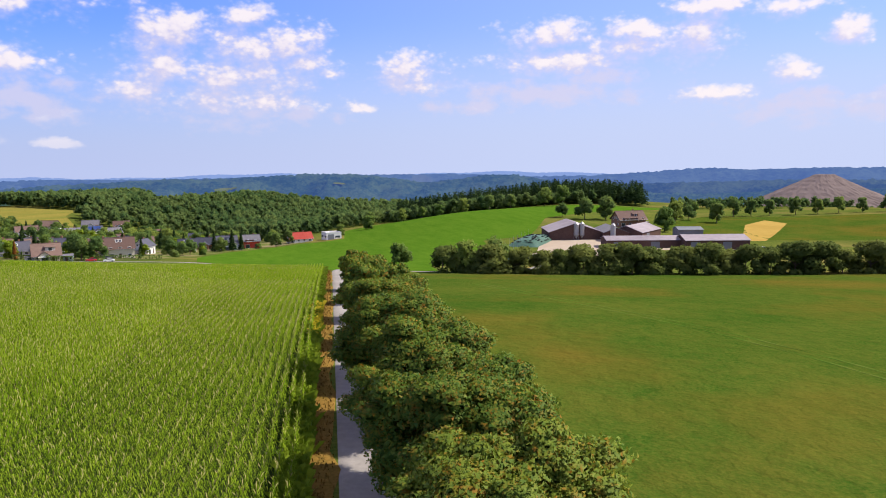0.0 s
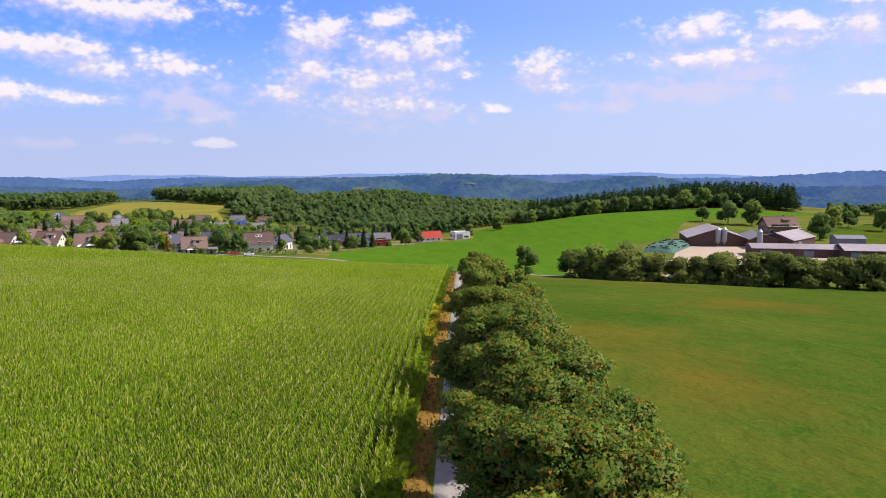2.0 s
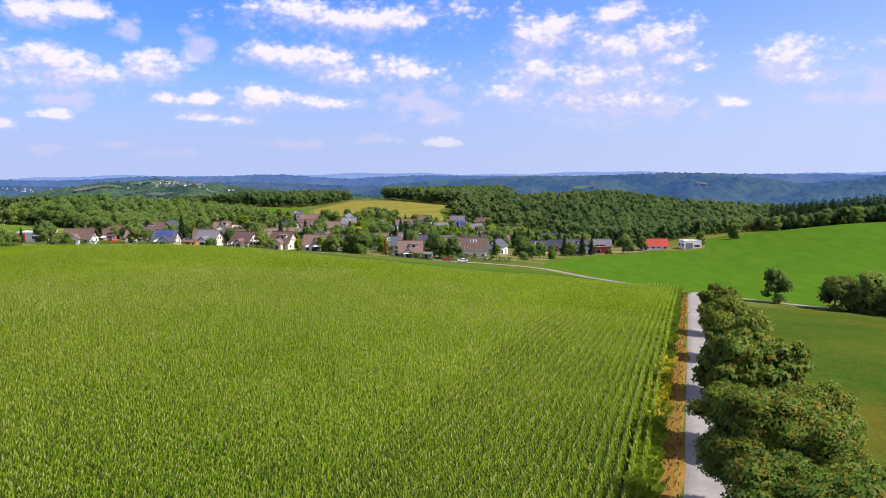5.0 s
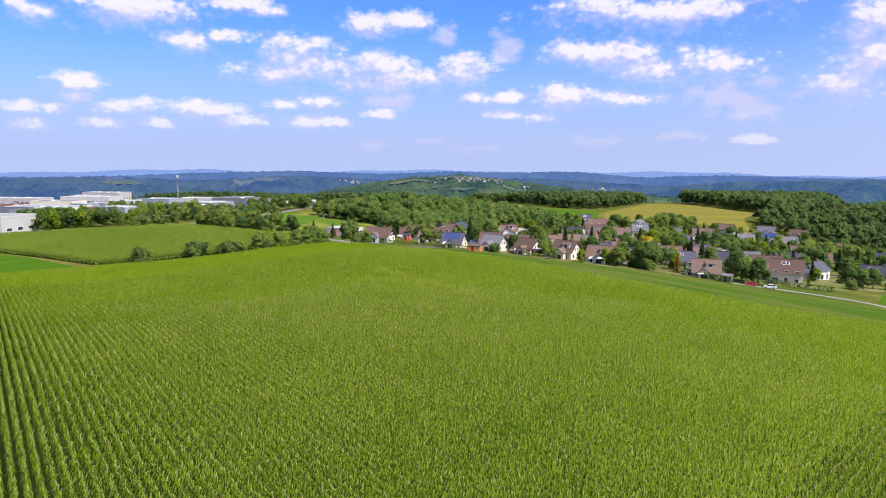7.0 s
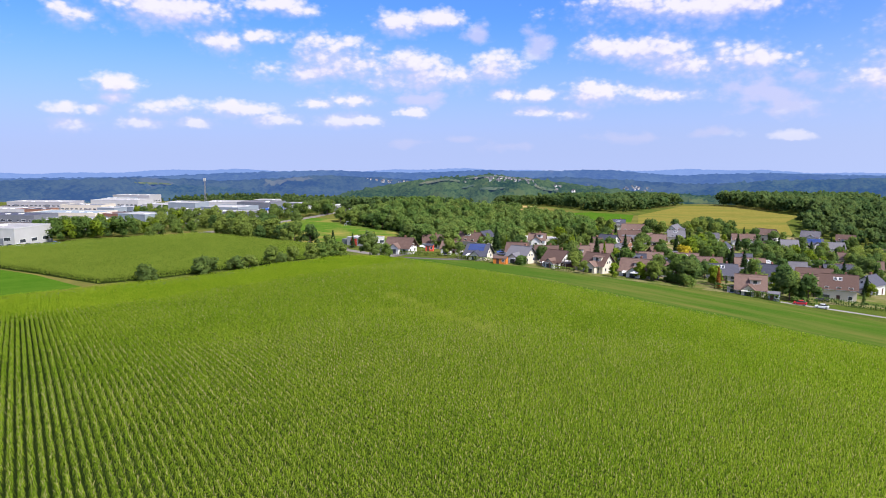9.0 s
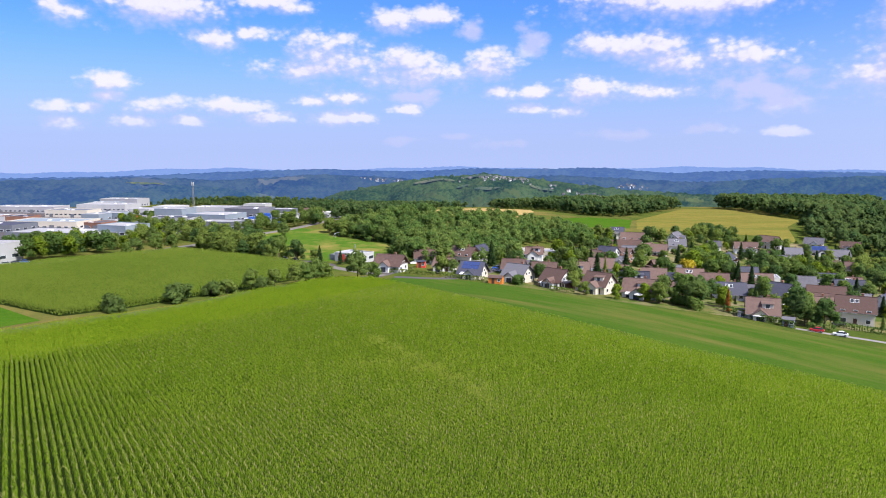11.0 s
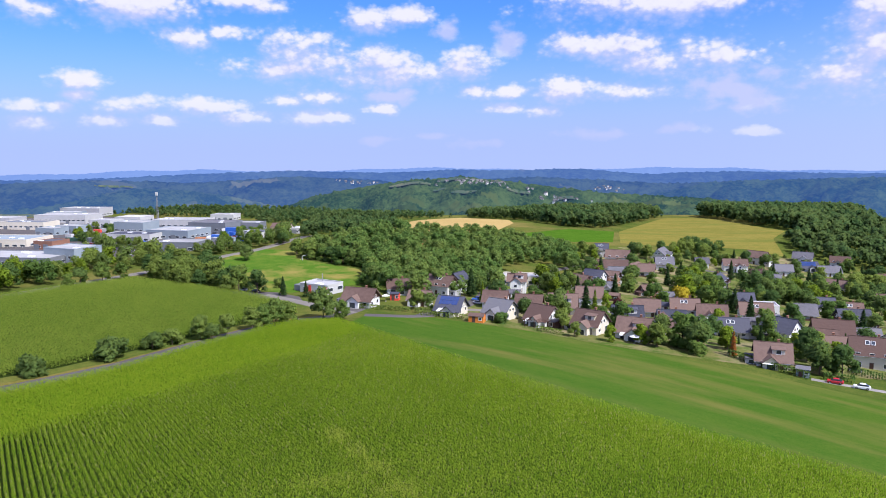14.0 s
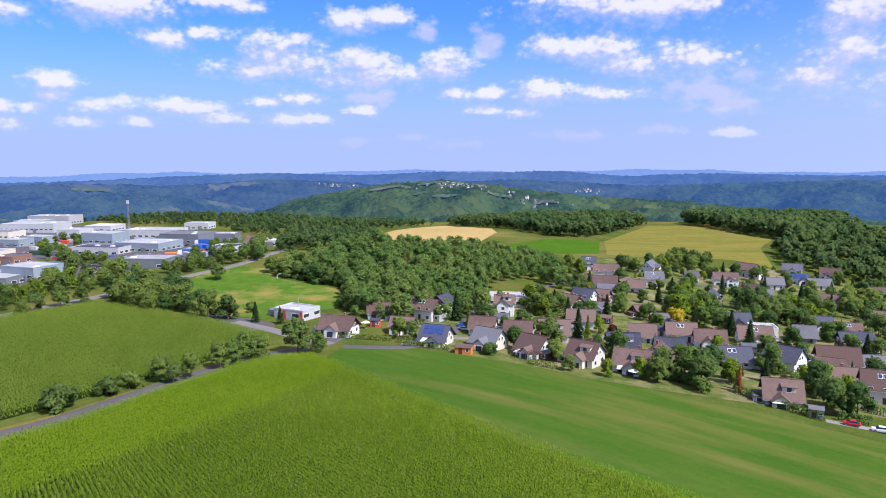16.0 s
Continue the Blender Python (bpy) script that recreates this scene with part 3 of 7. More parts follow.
def ribbon(name, mat, points, width, lift, label, category, ragged=0.0):
    """A road or track over the land, with thickness at its edges."""
    p = along(points, 3.0)
    d = np.gradient(p, axis=0)
    d /= np.hypot(d[:, 0], d[:, 1])[:, None]
    side = np.stack([d[:, 1], -d[:, 0]], 1)
    rng = np.random.default_rng(3)
    offs = np.array((-0.5, -0.46, -0.2, 0.0, 0.2, 0.46, 0.5)) * width
    grid = p[:, None, :] + offs[None, :, None] * side[:, None, :]
    if ragged:
        grid[:, :2] += (rng.normal(0, ragged, (len(p), 1, 1)) * side[:, None, :])
        grid[:, -2:] += (rng.normal(0, ragged, (len(p), 1, 1)) * side[:, None, :])
    flatp = grid.reshape(-1, 2)
    z = land(flatp[:, 0], flatp[:, 1]).reshape(len(p), -1) + lift
    z[:, (0, -1)] -= lift + 0.05
    verts = np.column_stack([flatp, z.ravel()])
    k = len(offs)
    i = np.arange(len(p) - 1)[:, None] * k + np.arange(k - 1)[None, :]
    faces = np.stack([i, i + 1, i + k + 1, i + k], -1).reshape(-1, 4)
    return structure(name, array_mesh(name, verts, faces[:, ::-1]), mat, label, category)


def build_ground():
    xs = np.unique(np.concatenate([np.linspace(-4800, -1200, 25), np.linspace(-1200, -600, 31), np.linspace(-600, 300, 151), np.linspace(300, 1000, 29), np.linspace(1000, 4800, 25)]))
    ys = np.unique(np.concatenate([np.linspace(-4800, -400, 20), np.linspace(-400, -60, 18), np.linspace(-60, 660, 121), np.linspace(660, 1400, 38), np.linspace(1400, 4800, 25)]))
    gx, gy = np.meshgrid(xs, ys, indexing="ij")
    z = land(gx.ravel(), gy.ravel())
    n = len(ys)
    i = np.arange(len(xs) - 1)[:, None] * n + np.arange(n - 1)[None, :]
    faces = np.stack([i, i + n, i + n + 1, i + 1], -1).reshape(-1, 4)
    m = array_mesh("ground", np.column_stack([gx.ravel(), gy.ravel(), z]), faces)
    m.polygons.foreach_set("use_smooth", np.ones(len(faces), bool))
    structure("ground", m, M["grass"], "rolling grassland with patches of dry grass", "ground")


build_ground()


def ridge(name, mat, radius, depth, crest, rough, label, yaw0=-75, yaw1=135, step=0.2, count=40):
    """A far wooded ridge round the place; crest gives its height at yaws, as pairs. Returns its surface."""
    yaw = np.arange(yaw0, yaw1, step)
    c = np.array(crest, float)
    c = c[np.argsort(c[:, 0])]
    h = np.interp(yaw, c[:, 0], c[:, 1])
    h = np.convolve(np.pad(h, 8, mode="edge"), np.hanning(19)[1:-1] / np.hanning(19).sum(), "valid")
    rng = np.random.default_rng(int(radius))
    rows = np.append(np.linspace(-1.0, 0.0, count), 0.12)
    folds = sum(np.sin(yaw * f + rng.uniform(0, 6)) * a for f, a in ((0.35, 0.5), (0.9, 0.35), (2.1, 0.25)))

    def surface(y, k):
        s = 1 - np.abs(k) ** 1.25 if np.ndim(k) else 1 - abs(k) ** 1.25
        at = np.interp(y, yaw, h)
        fold = np.interp(y, yaw, folds)
        r = radius + depth * k * (1 + 0.2 * fold)
        spur = np.interp(y + 3.0 * k, yaw, folds)
        z = -190 + (at + 190) * s + spur * 34 * np.sin(math.pi * s) * (0.4 + 0.6 * s)
        return r, z

    verts = []
    for k in rows:
        r, z = surface(yaw, k)
        crowns = rng.normal(0, 1, len(yaw)) * rough * (1 - 0.4 * (k >= 0))
        r = r + rng.uniform(-0.3, 0.3, len(yaw)) * depth / count
        verts.append(np.column_stack([-np.sin(np.radians(yaw)) * r, np.cos(np.radians(yaw)) * r, z + crowns]))
    n = len(yaw)
    i = np.arange(len(rows) - 1)[:, None] * n + np.arange(n - 1)[None, :]
    faces = np.stack([i, i + 1, i + n + 1, i + n], -1).reshape(-1, 4)
    m = array_mesh(name, np.concatenate(verts), faces[:, ::-1])
    structure(name, m, mat, label, "hills")
    return surface


# Far ridges; their haze is a blue emission in the material.
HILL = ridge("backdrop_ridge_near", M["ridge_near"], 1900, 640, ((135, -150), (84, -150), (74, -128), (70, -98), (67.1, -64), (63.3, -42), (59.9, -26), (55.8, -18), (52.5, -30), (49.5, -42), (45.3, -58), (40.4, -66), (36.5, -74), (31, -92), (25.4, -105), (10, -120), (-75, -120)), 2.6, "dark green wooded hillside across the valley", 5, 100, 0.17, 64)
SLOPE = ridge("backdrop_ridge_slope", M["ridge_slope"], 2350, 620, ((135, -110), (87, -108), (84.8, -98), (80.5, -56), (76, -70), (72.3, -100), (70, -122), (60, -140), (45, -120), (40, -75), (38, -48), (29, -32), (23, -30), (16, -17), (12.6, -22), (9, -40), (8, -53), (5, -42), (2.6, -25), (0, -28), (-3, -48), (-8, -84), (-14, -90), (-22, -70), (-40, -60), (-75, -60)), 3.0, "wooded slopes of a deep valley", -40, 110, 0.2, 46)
FURTHER = ridge("backdrop_ridge_mid", M["ridge_mid"], 2950, 520, ((135, -56), (87, -54), (83, -49), (76.4, -67), (69.1, -47), (64.1, -59), (59.7, -78), (50.9, -54), (46.6, -63), (40.3, -79), (34.5, -63), (30.8, -83), (25.2, -69), (12, -84), (0, -90), (-20, -60), (-75, -50)), 3.0, "wooded hills with painted blue-green haze", count=26)
ridge("backdrop_ridge_far", M["ridge_far"], 3800, 500, ((135, -70), (87.3, -69), (82.2, -69), (76.6, -53), (69.3, -42), (62.5, -58), (57.2, -44), (51.9, -46), (48.6, -40), (46.6, -42), (42.4, -67), (36.3, -50), (30.7, -56), (25, -58), (16.1, -46), (9.9, -48), (5.3, -46), (-1.4, -64), (-6, -60), (-10.1, -43), (-14.2, -22), (-16.9, -34), (-21.7, -24), (-25.8, -25), (-50, -40), (-75, -40)), 3.0, "distant hills with painted blue haze", count=16)
ridge("backdrop_ridge_last", M["ridge_last"], 4550, 400, [(a, -56 + 8 * math.sin(a * 0.33 + 1) + 5 * math.sin(a * 1.1)) for a in range(-75, 136, 1)], 2.0, "horizon hills with painted pale haze", count=8)


def far_field(surface, yaw0, yaw1, k0, k1, label, skew=0.0, mat="far_field"):
    """A clearing or field on a far hillside, hazed by its material's emission."""
    n = 14
    verts = []
    for i in range(n):
        y = yaw0 + (yaw1 - yaw0) * i / (n - 1)
        f = math.sin(math.pi * (i + 0.6) / (n + 0.2)) ** 0.45
        for k in np.linspace(k0, k0 + (k1 - k0) * f, 5) + skew * i / n:
            r, z = surface(y, min(k, 0))
            verts.append((-math.sin(radians(y)) * r, math.cos(radians(y)) * r, float(z) + 3.0))
    faces = [(i * 5 + j, i * 5 + j + 1, (i + 1) * 5 + j + 1, (i + 1) * 5 + j) for i in range(n - 1) for j in range(4)]
    m = bpy.data.meshes.new("backdrop_field")
    m.from_pydata(verts, [], faces)
    structure("backdrop_field", m, M[mat], label, "field")


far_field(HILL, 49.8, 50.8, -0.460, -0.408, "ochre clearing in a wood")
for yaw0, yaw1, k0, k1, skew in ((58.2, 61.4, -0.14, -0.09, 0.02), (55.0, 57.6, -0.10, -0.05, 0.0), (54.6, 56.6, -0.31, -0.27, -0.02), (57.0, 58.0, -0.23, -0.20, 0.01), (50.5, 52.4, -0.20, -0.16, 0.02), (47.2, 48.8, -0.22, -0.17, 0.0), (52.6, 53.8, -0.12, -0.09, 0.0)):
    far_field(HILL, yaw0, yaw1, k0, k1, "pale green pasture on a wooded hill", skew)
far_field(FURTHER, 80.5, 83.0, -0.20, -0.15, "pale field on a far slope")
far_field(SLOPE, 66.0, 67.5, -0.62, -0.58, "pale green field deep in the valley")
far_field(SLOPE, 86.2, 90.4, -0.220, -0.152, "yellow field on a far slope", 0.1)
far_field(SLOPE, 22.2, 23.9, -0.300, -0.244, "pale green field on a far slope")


def far_houses(surface, count, yaw0, yaw1, k0, k1, seed, label):
    """A hamlet of small gabled houses on a far hillside."""
    rng, walls = random.Random(seed), Shape()
    roofs = Shape()
    for i in range(count):
        y, k = rng.gauss((yaw0 + yaw1) / 2, (yaw1 - yaw0) / 4), rng.uniform(k0, k1)
        r, z = surface(y, k)
        r, z, q = r - 4, float(z) - 1.0, rng.uniform(0, math.pi)
        cx, cy = -math.sin(radians(y)) * r, math.cos(radians(y)) * r
        l, d, h = rng.uniform(2.4, 4.2), rng.uniform(1.8, 2.6), rng.uniform(2.2, 3.2)

        def at(u, v, w):
            return (cx + u * math.cos(q) - v * math.sin(q), cy + u * math.sin(q) + v * math.cos(q), z + w)

        walls.add([at(-l, -d, -6), at(l, -d, -6), at(l, d, -6), at(-l, d, -6), at(-l, -d, h), at(l, -d, h), at(l, d, h), at(-l, d, h), at(-l, 0, h + d), at(l, 0, h + d)],
                  [(0, 1, 5, 4), (1, 2, 6, 9, 5), (2, 3, 7, 6), (3, 0, 4, 8, 7)])
        for sg in (-1, 1):
            c = [at(-l - 1, sg * (d + 1), h - 0.6), at(l + 1, sg * (d + 1), h - 0.6), at(l + 1, 0, h + d + 0.4), at(-l - 1, 0, h + d + 0.4)]
            roofs.slab(c if sg < 0 else [c[1], c[0], c[3], c[2]], 0.4)
    town = tagged(new("far_hamlet", dressed(walls.mesh("far_hamlet"), M["white"])), label, "hamlet", kind="stuff")
    part("roof", roofs, M["roof_grey"], town, "grey gabled roofs")


far_houses(HILL, 40, 50.5, 58.5, -0.16, -0.07, 3, "pale houses of a hamlet on a wooded hill")
far_houses(HILL, 16, 46.0, 50.5, -0.22, -0.12, 4, "pale houses of a hamlet on a wooded hill")
far_houses(SLOPE, 14, 69.5, 71.5, -0.60, -0.50, 5, "pale houses deep in the valley")
far_houses(FURTHER, 18, 62.5, 66.0, -0.2, -0.1, 6, "pale houses of a village on a far slope")
far_houses(FURTHER, 14, 44.0, 46.5, -0.3, -0.2, 7, "pale houses of a village on a far slope")
far_houses(FURTHER, 10, 10.0, 20.0, -0.3, -0.1, 8, "pale houses scattered on a far slope")
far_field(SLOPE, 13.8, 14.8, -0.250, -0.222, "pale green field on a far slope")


# ---------------------------------------------------------------- fields, lane and roads
LANE_A, LANE_U = np.array((-8.1, 39.8)), np.array((-0.262, 0.965))
LANE_N = np.array((0.965, 0.262))


def lane_point(s, off):
    """A place s metres up the lane and off metres to the right of its left edge."""
    return tuple(LANE_A + s * LANE_U + off * LANE_N)


ROAD = ((-197, 2), (-208, 29), (-216, 51), (-219.5, 66), (-223.5, 81), (-229, 92), (-236.5, 105), (-245.5, 121), (-251.5, 135), (-254.5, 149), (-268, 166))
MAIZE = (lane_point(-55, -2.4), lane_point(-10, -2.4), lane_point(60, -2.4), lane_point(161, -2.4), (-86, 183), (-102, 172), (-115, 163.5), (-131, 155.5), (-146, 149), (-160, 146), (-178, 145), (-201, 145), (-233, 144),
         (-242, 143), (-245, 133), (-240.5, 121), (-231.5, 106), (-224.5, 93.5), (-219, 82), (-215, 67), (-211.5, 52), (-203.5, 30), (-193, 4), (-185, -13))
HEADLAND = ((-166, 10), (-178, 44), (-183, 62), (-187, 75), (-193, 92), (-200, 109), (-206, 121), (-213, 129), (-224, 144), (-262, 166), (-252, 80), (-190, -40))
LEFT_MAIZE = ((-226, 54), (-229, 70), (-234, 84), (-240, 96), (-247, 109), (-255, 123), (-262, 138), (-270, 141), (-293, 136), (-320, 124), (-351, 105), (-341, 84), (-328, 62), (-318, 40), (-310, 24), (-269, 26), (-247, 41))

drape("field_maize", M["soil"], MAIZE, 0.03, "soil under a maize crop, darkened with row shade", "field")
drape("field_maize_far", M["soil"], LEFT_MAIZE, 0.03, "soil under a distant maize crop, darkened with row shade", "field")
drape("field_meadow", M["meadow"], (lane_point(-60, 6.5), lane_point(-5, 6.5), lane_point(70, 6.5), lane_point(140, 6.0), (-20, 183), (20, 184), (95, 187), (240, 190), (256, 100), (256, -30)), 0.05, "mown meadow, green with brownish tracks", "meadow", 9.0)
drape("field_pasture", M["green"], (lane_point(160, 4), (-85, 229), (-118, 253), (-128, 275), (-134, 318), (-128, 350), (-118, 375), (-96, 392), (-110, 450), (-90, 520), (-30, 560), (40, 580), (120, 560), (18, 420), (8, 344), (-14, 330), (-4, 262), (-26, 230), (-20, 197)), 0.05, "smooth bright green pasture on a rising slope", "pasture", 9.0)
drape("field_behind_farm", M["meadow"], ((100, 345), (250, 340), (256, 470), (120, 470), (95, 430), (70, 395)), 0.05, "dry meadow behind the farm", "meadow", 9.0)
drape("field_strip", M["strip"], ((-243, 148), (-233, 145.2), (-201, 146.2), (-178, 146.2), (-160, 147.2), (-146, 150.2), (-131, 156.7), (-115, 164.7), (-102, 173.2), (-86, 184.2), lane_point(162.5, -1), lane_point(164, 0), (-86, 223), (-112, 240), (-136, 226), (-162, 215), (-181, 206.5), (-196, 197), (-214, 190), (-231, 179), (-246, 168.5), (-251, 157)), 0.05, "mown green grass strip with dry streaks", "meadow", 6.0)
drape("field_lawn", M["green"], ((-223, 50), (-247, 39.5), (-269, 24.5), (-312, 21), (-330, 0), (-300, -60), (-204, -40), (-202, 4), (-216, 36)), 0.05, "bright green grass field beside the road", "meadow", 8.0)
drape("sports_pitch", M["pitch"], ((-347, 138), (-310, 141), (-300, 150), (-306, 180), (-336, 196), (-354, 186), (-371, 178), (-388, 186), (-404, 172), (-392, 152), (-376, 143)), 0.05, "village grass pitch with worn dry patches", "pitch", 6.0)
drape("village_gardens", M["garden"], ((-258, 190), (-284, 192), (-275, 222), (-284, 250), (-296, 285), (-360, 345), (-380, 400), (-345, 440), (-322, 488), (-240, 505), (-190, 465), (-140, 425), (-120, 395), (-136, 330), (-134, 290), (-138, 262), (-150, 236), (-181, 207.5), (-196, 198), (-214, 191), (-231, 180)), 0.035, "village lawns, beds and pale drives", "gardens", 8.0)
drape("field_wheat", M["wheat"], ((-524, 312), (-565, 353), (-628, 441), (-561, 448), (-514, 417), (-458, 359), (-445, 322), (-458, 301)), 0.08, "ripe pale wheat field", "field", 10.0)
drape("field_grass_far", M["green"], ((-424, 325), (-445, 373), (-468, 436), (-447, 463), (-398, 412), (-399, 382), (-410, 345)), 0.08, "green field below a wood", "field", 10.0)
drape("field_hay", M["hay"], ((-445, 466), (-509, 592), (-487, 622), (-422, 598), (-386, 589), (-368, 546), (-323, 490), (-351, 488), (-374, 462), (-383, 430), (-394, 415)), 0.08, "yellow hayfield on a hillside", "field", 10.0)
drape("farmyard", M["yard"], ((4, 262), (28, 262), (44, 290), (70, 292), (98, 294), (104, 312), (60, 345), (20, 345), (12, 318), (10, 290)), 0.06, "pale concrete farmyard", "yard", 8.0)
drape("sand_patch", M["sand"], ((104, 336), (116, 340), (156, 426), (150, 446), (131, 420)), 0.07, "ochre sand riding patch", "yard", 8.0)
drape("car_park", M["asphalt"], ((-318, 126), (-303, 146), (-291, 150), (-283, 148), (-284, 141), (-300, 136)), 0.06, "asphalt forecourt beside the shop", "car park", 5.0)
drape("industrial_yard", M["asphalt"], ((-405, 20), (-418, 60), (-430, 100), (-436, 165), (-480, 200), (-560, 225), (-840, 215), (-940, 150), (-960, 20), (-760, -20), (-560, -10), (-470, 0)), 0.06, "paved yards of an industrial estate", "yard", 20.0)

ribbon("lane", M["gravel"], [lane_point(s, 1.65) for s in (-60, 0, 60, 120, 158)] + [(-50, 205)], 3.3, 0.06, "pale gravel farm lane under trees", "lane")
ribbon("lane_crossing", M["gravel"], ((-150, 228), (-118, 246), (-86, 226), (-52, 203), (-22, 194), (-6, 196), (6, 212), (10, 240), (14, 268)), 2.6, 0.05, "pale gravel track along the fields", "track")
ribbon("verge_left", M["verge"], [lane_point(s, -1.2) for s in (-60, 0, 60, 120, 156)], 2.3, 0.07, "dry brown grass verge along the maize", "verge", 0.25)
ribbon("verge_right", M["grass"], [lane_point(s, 5.0) for s in (-60, 0, 60, 120, 156)], 3.2, 0.06, "grass verge under the trees", "verge", 0.25)
ribbon("road", M["asphalt"], ROAD, 5.4, 0.07, "grey asphalt country road", "road")
ribbon("verge_road", M["dry_grass"], [(x - 3.6, y + 2.0) for x, y in ROAD[:-1]], 2.4, 0.05, "dry grass verge beside the road", "verge", 0.4)
ribbon("verge_road_near", M["grass"], [(x + 3.4, y - 1.9) for x, y in ROAD[:-1]], 2.0, 0.05, "grass verge between road and maize", "verge", 0.3)
ribbon("road_upper", M["paving"], ((-300, 10), (-326, 48), (-344, 75), (-358, 93), (-371, 111), (-386, 136), (-396, 153), (-403, 170), (-420, 190), (-450, 215)), 6.0, 0.08, "pale country road past the industrial estate", "road")
ribbon("road_shop", M["paving"], ((-255, 154), (-268, 150), (-283, 146), (-300, 140)), 5.0, 0.09, "pale paved access to the shop", "road")
ribbon("street", M["asphalt"], ((-251, 156), (-243, 171), (-248, 186), (-264, 208), (-284, 228), (-300, 252), (-318, 290), (-330, 330), (-322, 372), (-300, 400)), 4.6, 0.08, "grey village street", "street")
ribbon("street_lower", M["paving"], ((-243, 171), (-250, 185), (-236, 216), (-232, 240), (-214, 268), (-190, 300), (-160, 330)), 4.0, 0.07, "pale paved village street", "street")


# ---------------------------------------------------------------- the maize crop
def inside(poly, x, y):
    res = np.zeros(len(x), bool)
    for (x0, y0), (x1, y1) in zip(poly, poly[1:] + poly[:1]):
        cut = (y0 > y) != (y1 > y)
        res ^= cut & (x < (x1 - x0) * (y - y0) / ((y1 - y0) or 1e-9) + x0)
    return res


def off_line(points, x, y):
    """Distance from a broken line."""
    best = np.full(len(x), 1e9)
    for a, b in zip(np.array(points, float), np.array(points[1:], float)):
        d = b - a
        s = np.clip(((x - a[0]) * d[0] + (y - a[1]) * d[1]) / (d @ d), 0, 1)
        best = np.minimum(best, np.hypot(x - a[0] - s * d[0], y - a[1] - s * d[1]))
    return best


def rows_of(poly, yaw, pitch_row, pitch_plant, rng):
    """Plant places in straight rows that run towards yaw."""
    u = np.array((-math.sin(radians(yaw)), math.cos(radians(yaw))))
    n = np.array((u[1], -u[0]))
    p = np.array(poly)
    a, b = p @ u, p @ n
    s, o = np.arange(a.min(), a.max(), pitch_plant), np.arange(b.min(), b.max(), pitch_row)
    gs, go = np.meshgrid(s, o, indexing="ij")
    gs, go = gs.ravel() + rng.uniform(-0.12, 0.12, gs.size), go.ravel() + rng.normal(0, 0.035, gs.size)
    x, y = gs * u[0] + go * n[0], gs * u[1] + go * n[1]
    keep = inside(poly, x, y)
    return x[keep], y[keep]


def maize_mesh(name, x, y, lie, blades, width, length, rng, droop=0.5, spread=0.55):
    """Plants of arching, pointed leaf blades round a stalk, long and drooping below, short and steep at the top."""
    n = len(x)
    z = land(x, y)
    tall = crop_height(x, y) * np.clip(rng.normal(1.0, 0.025, n), 0.92, 1.08)
    across = np.radians(lie)
    first = across + math.pi * rng.integers(0, 2, n)
    verts, faces, normals = [], [], []
    for b in range(blades):
        up_plant = b / max(1, blades - 1)
        a = first + math.pi * b + rng.normal(0, spread, n)
        h0 = (0.6 + 1.25 * up_plant ** 0.6) * tall
        ln = length * rng.uniform(0.8, 1.2, n) * (1.1 - 0.45 * up_plant)
        dx, dy = np.cos(a), np.sin(a)
        sx, sy = -dy * width / 2, dx * width / 2
        rise = (0.10 + 0.22 * up_plant) * rng.uniform(0.7, 1.3, n)
        fall = droop * (1 - 0.6 * up_plant) * rng.uniform(0.7, 1.3, n)
        mx, my, mz = x + dx * ln * 0.5, y + dy * ln * 0.5, z + h0 + rise
        tx, ty, tz = x + dx * ln * 1.1, y + dy * ln * 1.1, z + h0 + rise - fall
        verts += [np.column_stack([x, y, z + h0]), np.column_stack([mx + sx, my + sy, mz]), np.column_stack([mx - sx, my - sy, mz]), np.column_stack([tx, ty, tz])]
        i = np.arange(n) + b * 4 * n
        faces += [np.stack([i, i + n, i + 2 * n], 1), np.stack([i + 2 * n, i + n, i + 3 * n], 1)]
        tilt = (1.0 - 0.5 * up_plant)
        flat_up = np.column_stack([0.3 * tilt * dx, 0.3 * tilt * dy, np.full(n, 0.9)]) + rng.normal(0, 0.16, (n, 3))
        steep = np.column_stack([tilt * dx, tilt * dy, np.full(n, 0.75)]) + rng.normal(0, 0.16, (n, 3))
        for q in (flat_up, flat_up, flat_up, steep):
            normals.append(q / np.linalg.norm(q, axis=1)[:, None])
    return array_mesh(name, np.concatenate(verts), np.concatenate(faces), np.concatenate(normals))


def crop_height(x, y):
    """The crop stands higher and lower in broad waves."""
    return 0.98 + 0.09 * np.sin(x * 0.11) * np.sin(y * 0.13 + 1) + 0.05 * np.sin(x * 0.05 + y * 0.31)


def tassel_mesh(name, x, y, width, rng):
    """Thin upright plumes at the plants' tips."""
    n = len(x)
    z, a = land(x, y) + 1.9 * crop_height(x, y), rng.uniform(0, math.tau, n)
    dx, dy = np.cos(a) * width, np.sin(a) * width
    lean = rng.normal(0, 0.1, (2, n))
    v = [np.column_stack([x, y, z]), np.column_stack([x + dx + lean[0], y + dy + lean[1], z + 0.26]), np.column_stack([x - dx + lean[0] * 1.4, y - dy + lean[1] * 1.4, z + 0.34 + 0.1 * rng.random(n)])]
    i = np.arange(n)
    up = np.array((0.35, 0.1, 0.9)) + rng.normal(0, 0.2, (n, 3))
    return array_mesh(name, np.concatenate(v), np.stack([i, i + n, i + 2 * n], 1), np.concatenate([up / np.linalg.norm(up, axis=1)[:, None]] * 3))


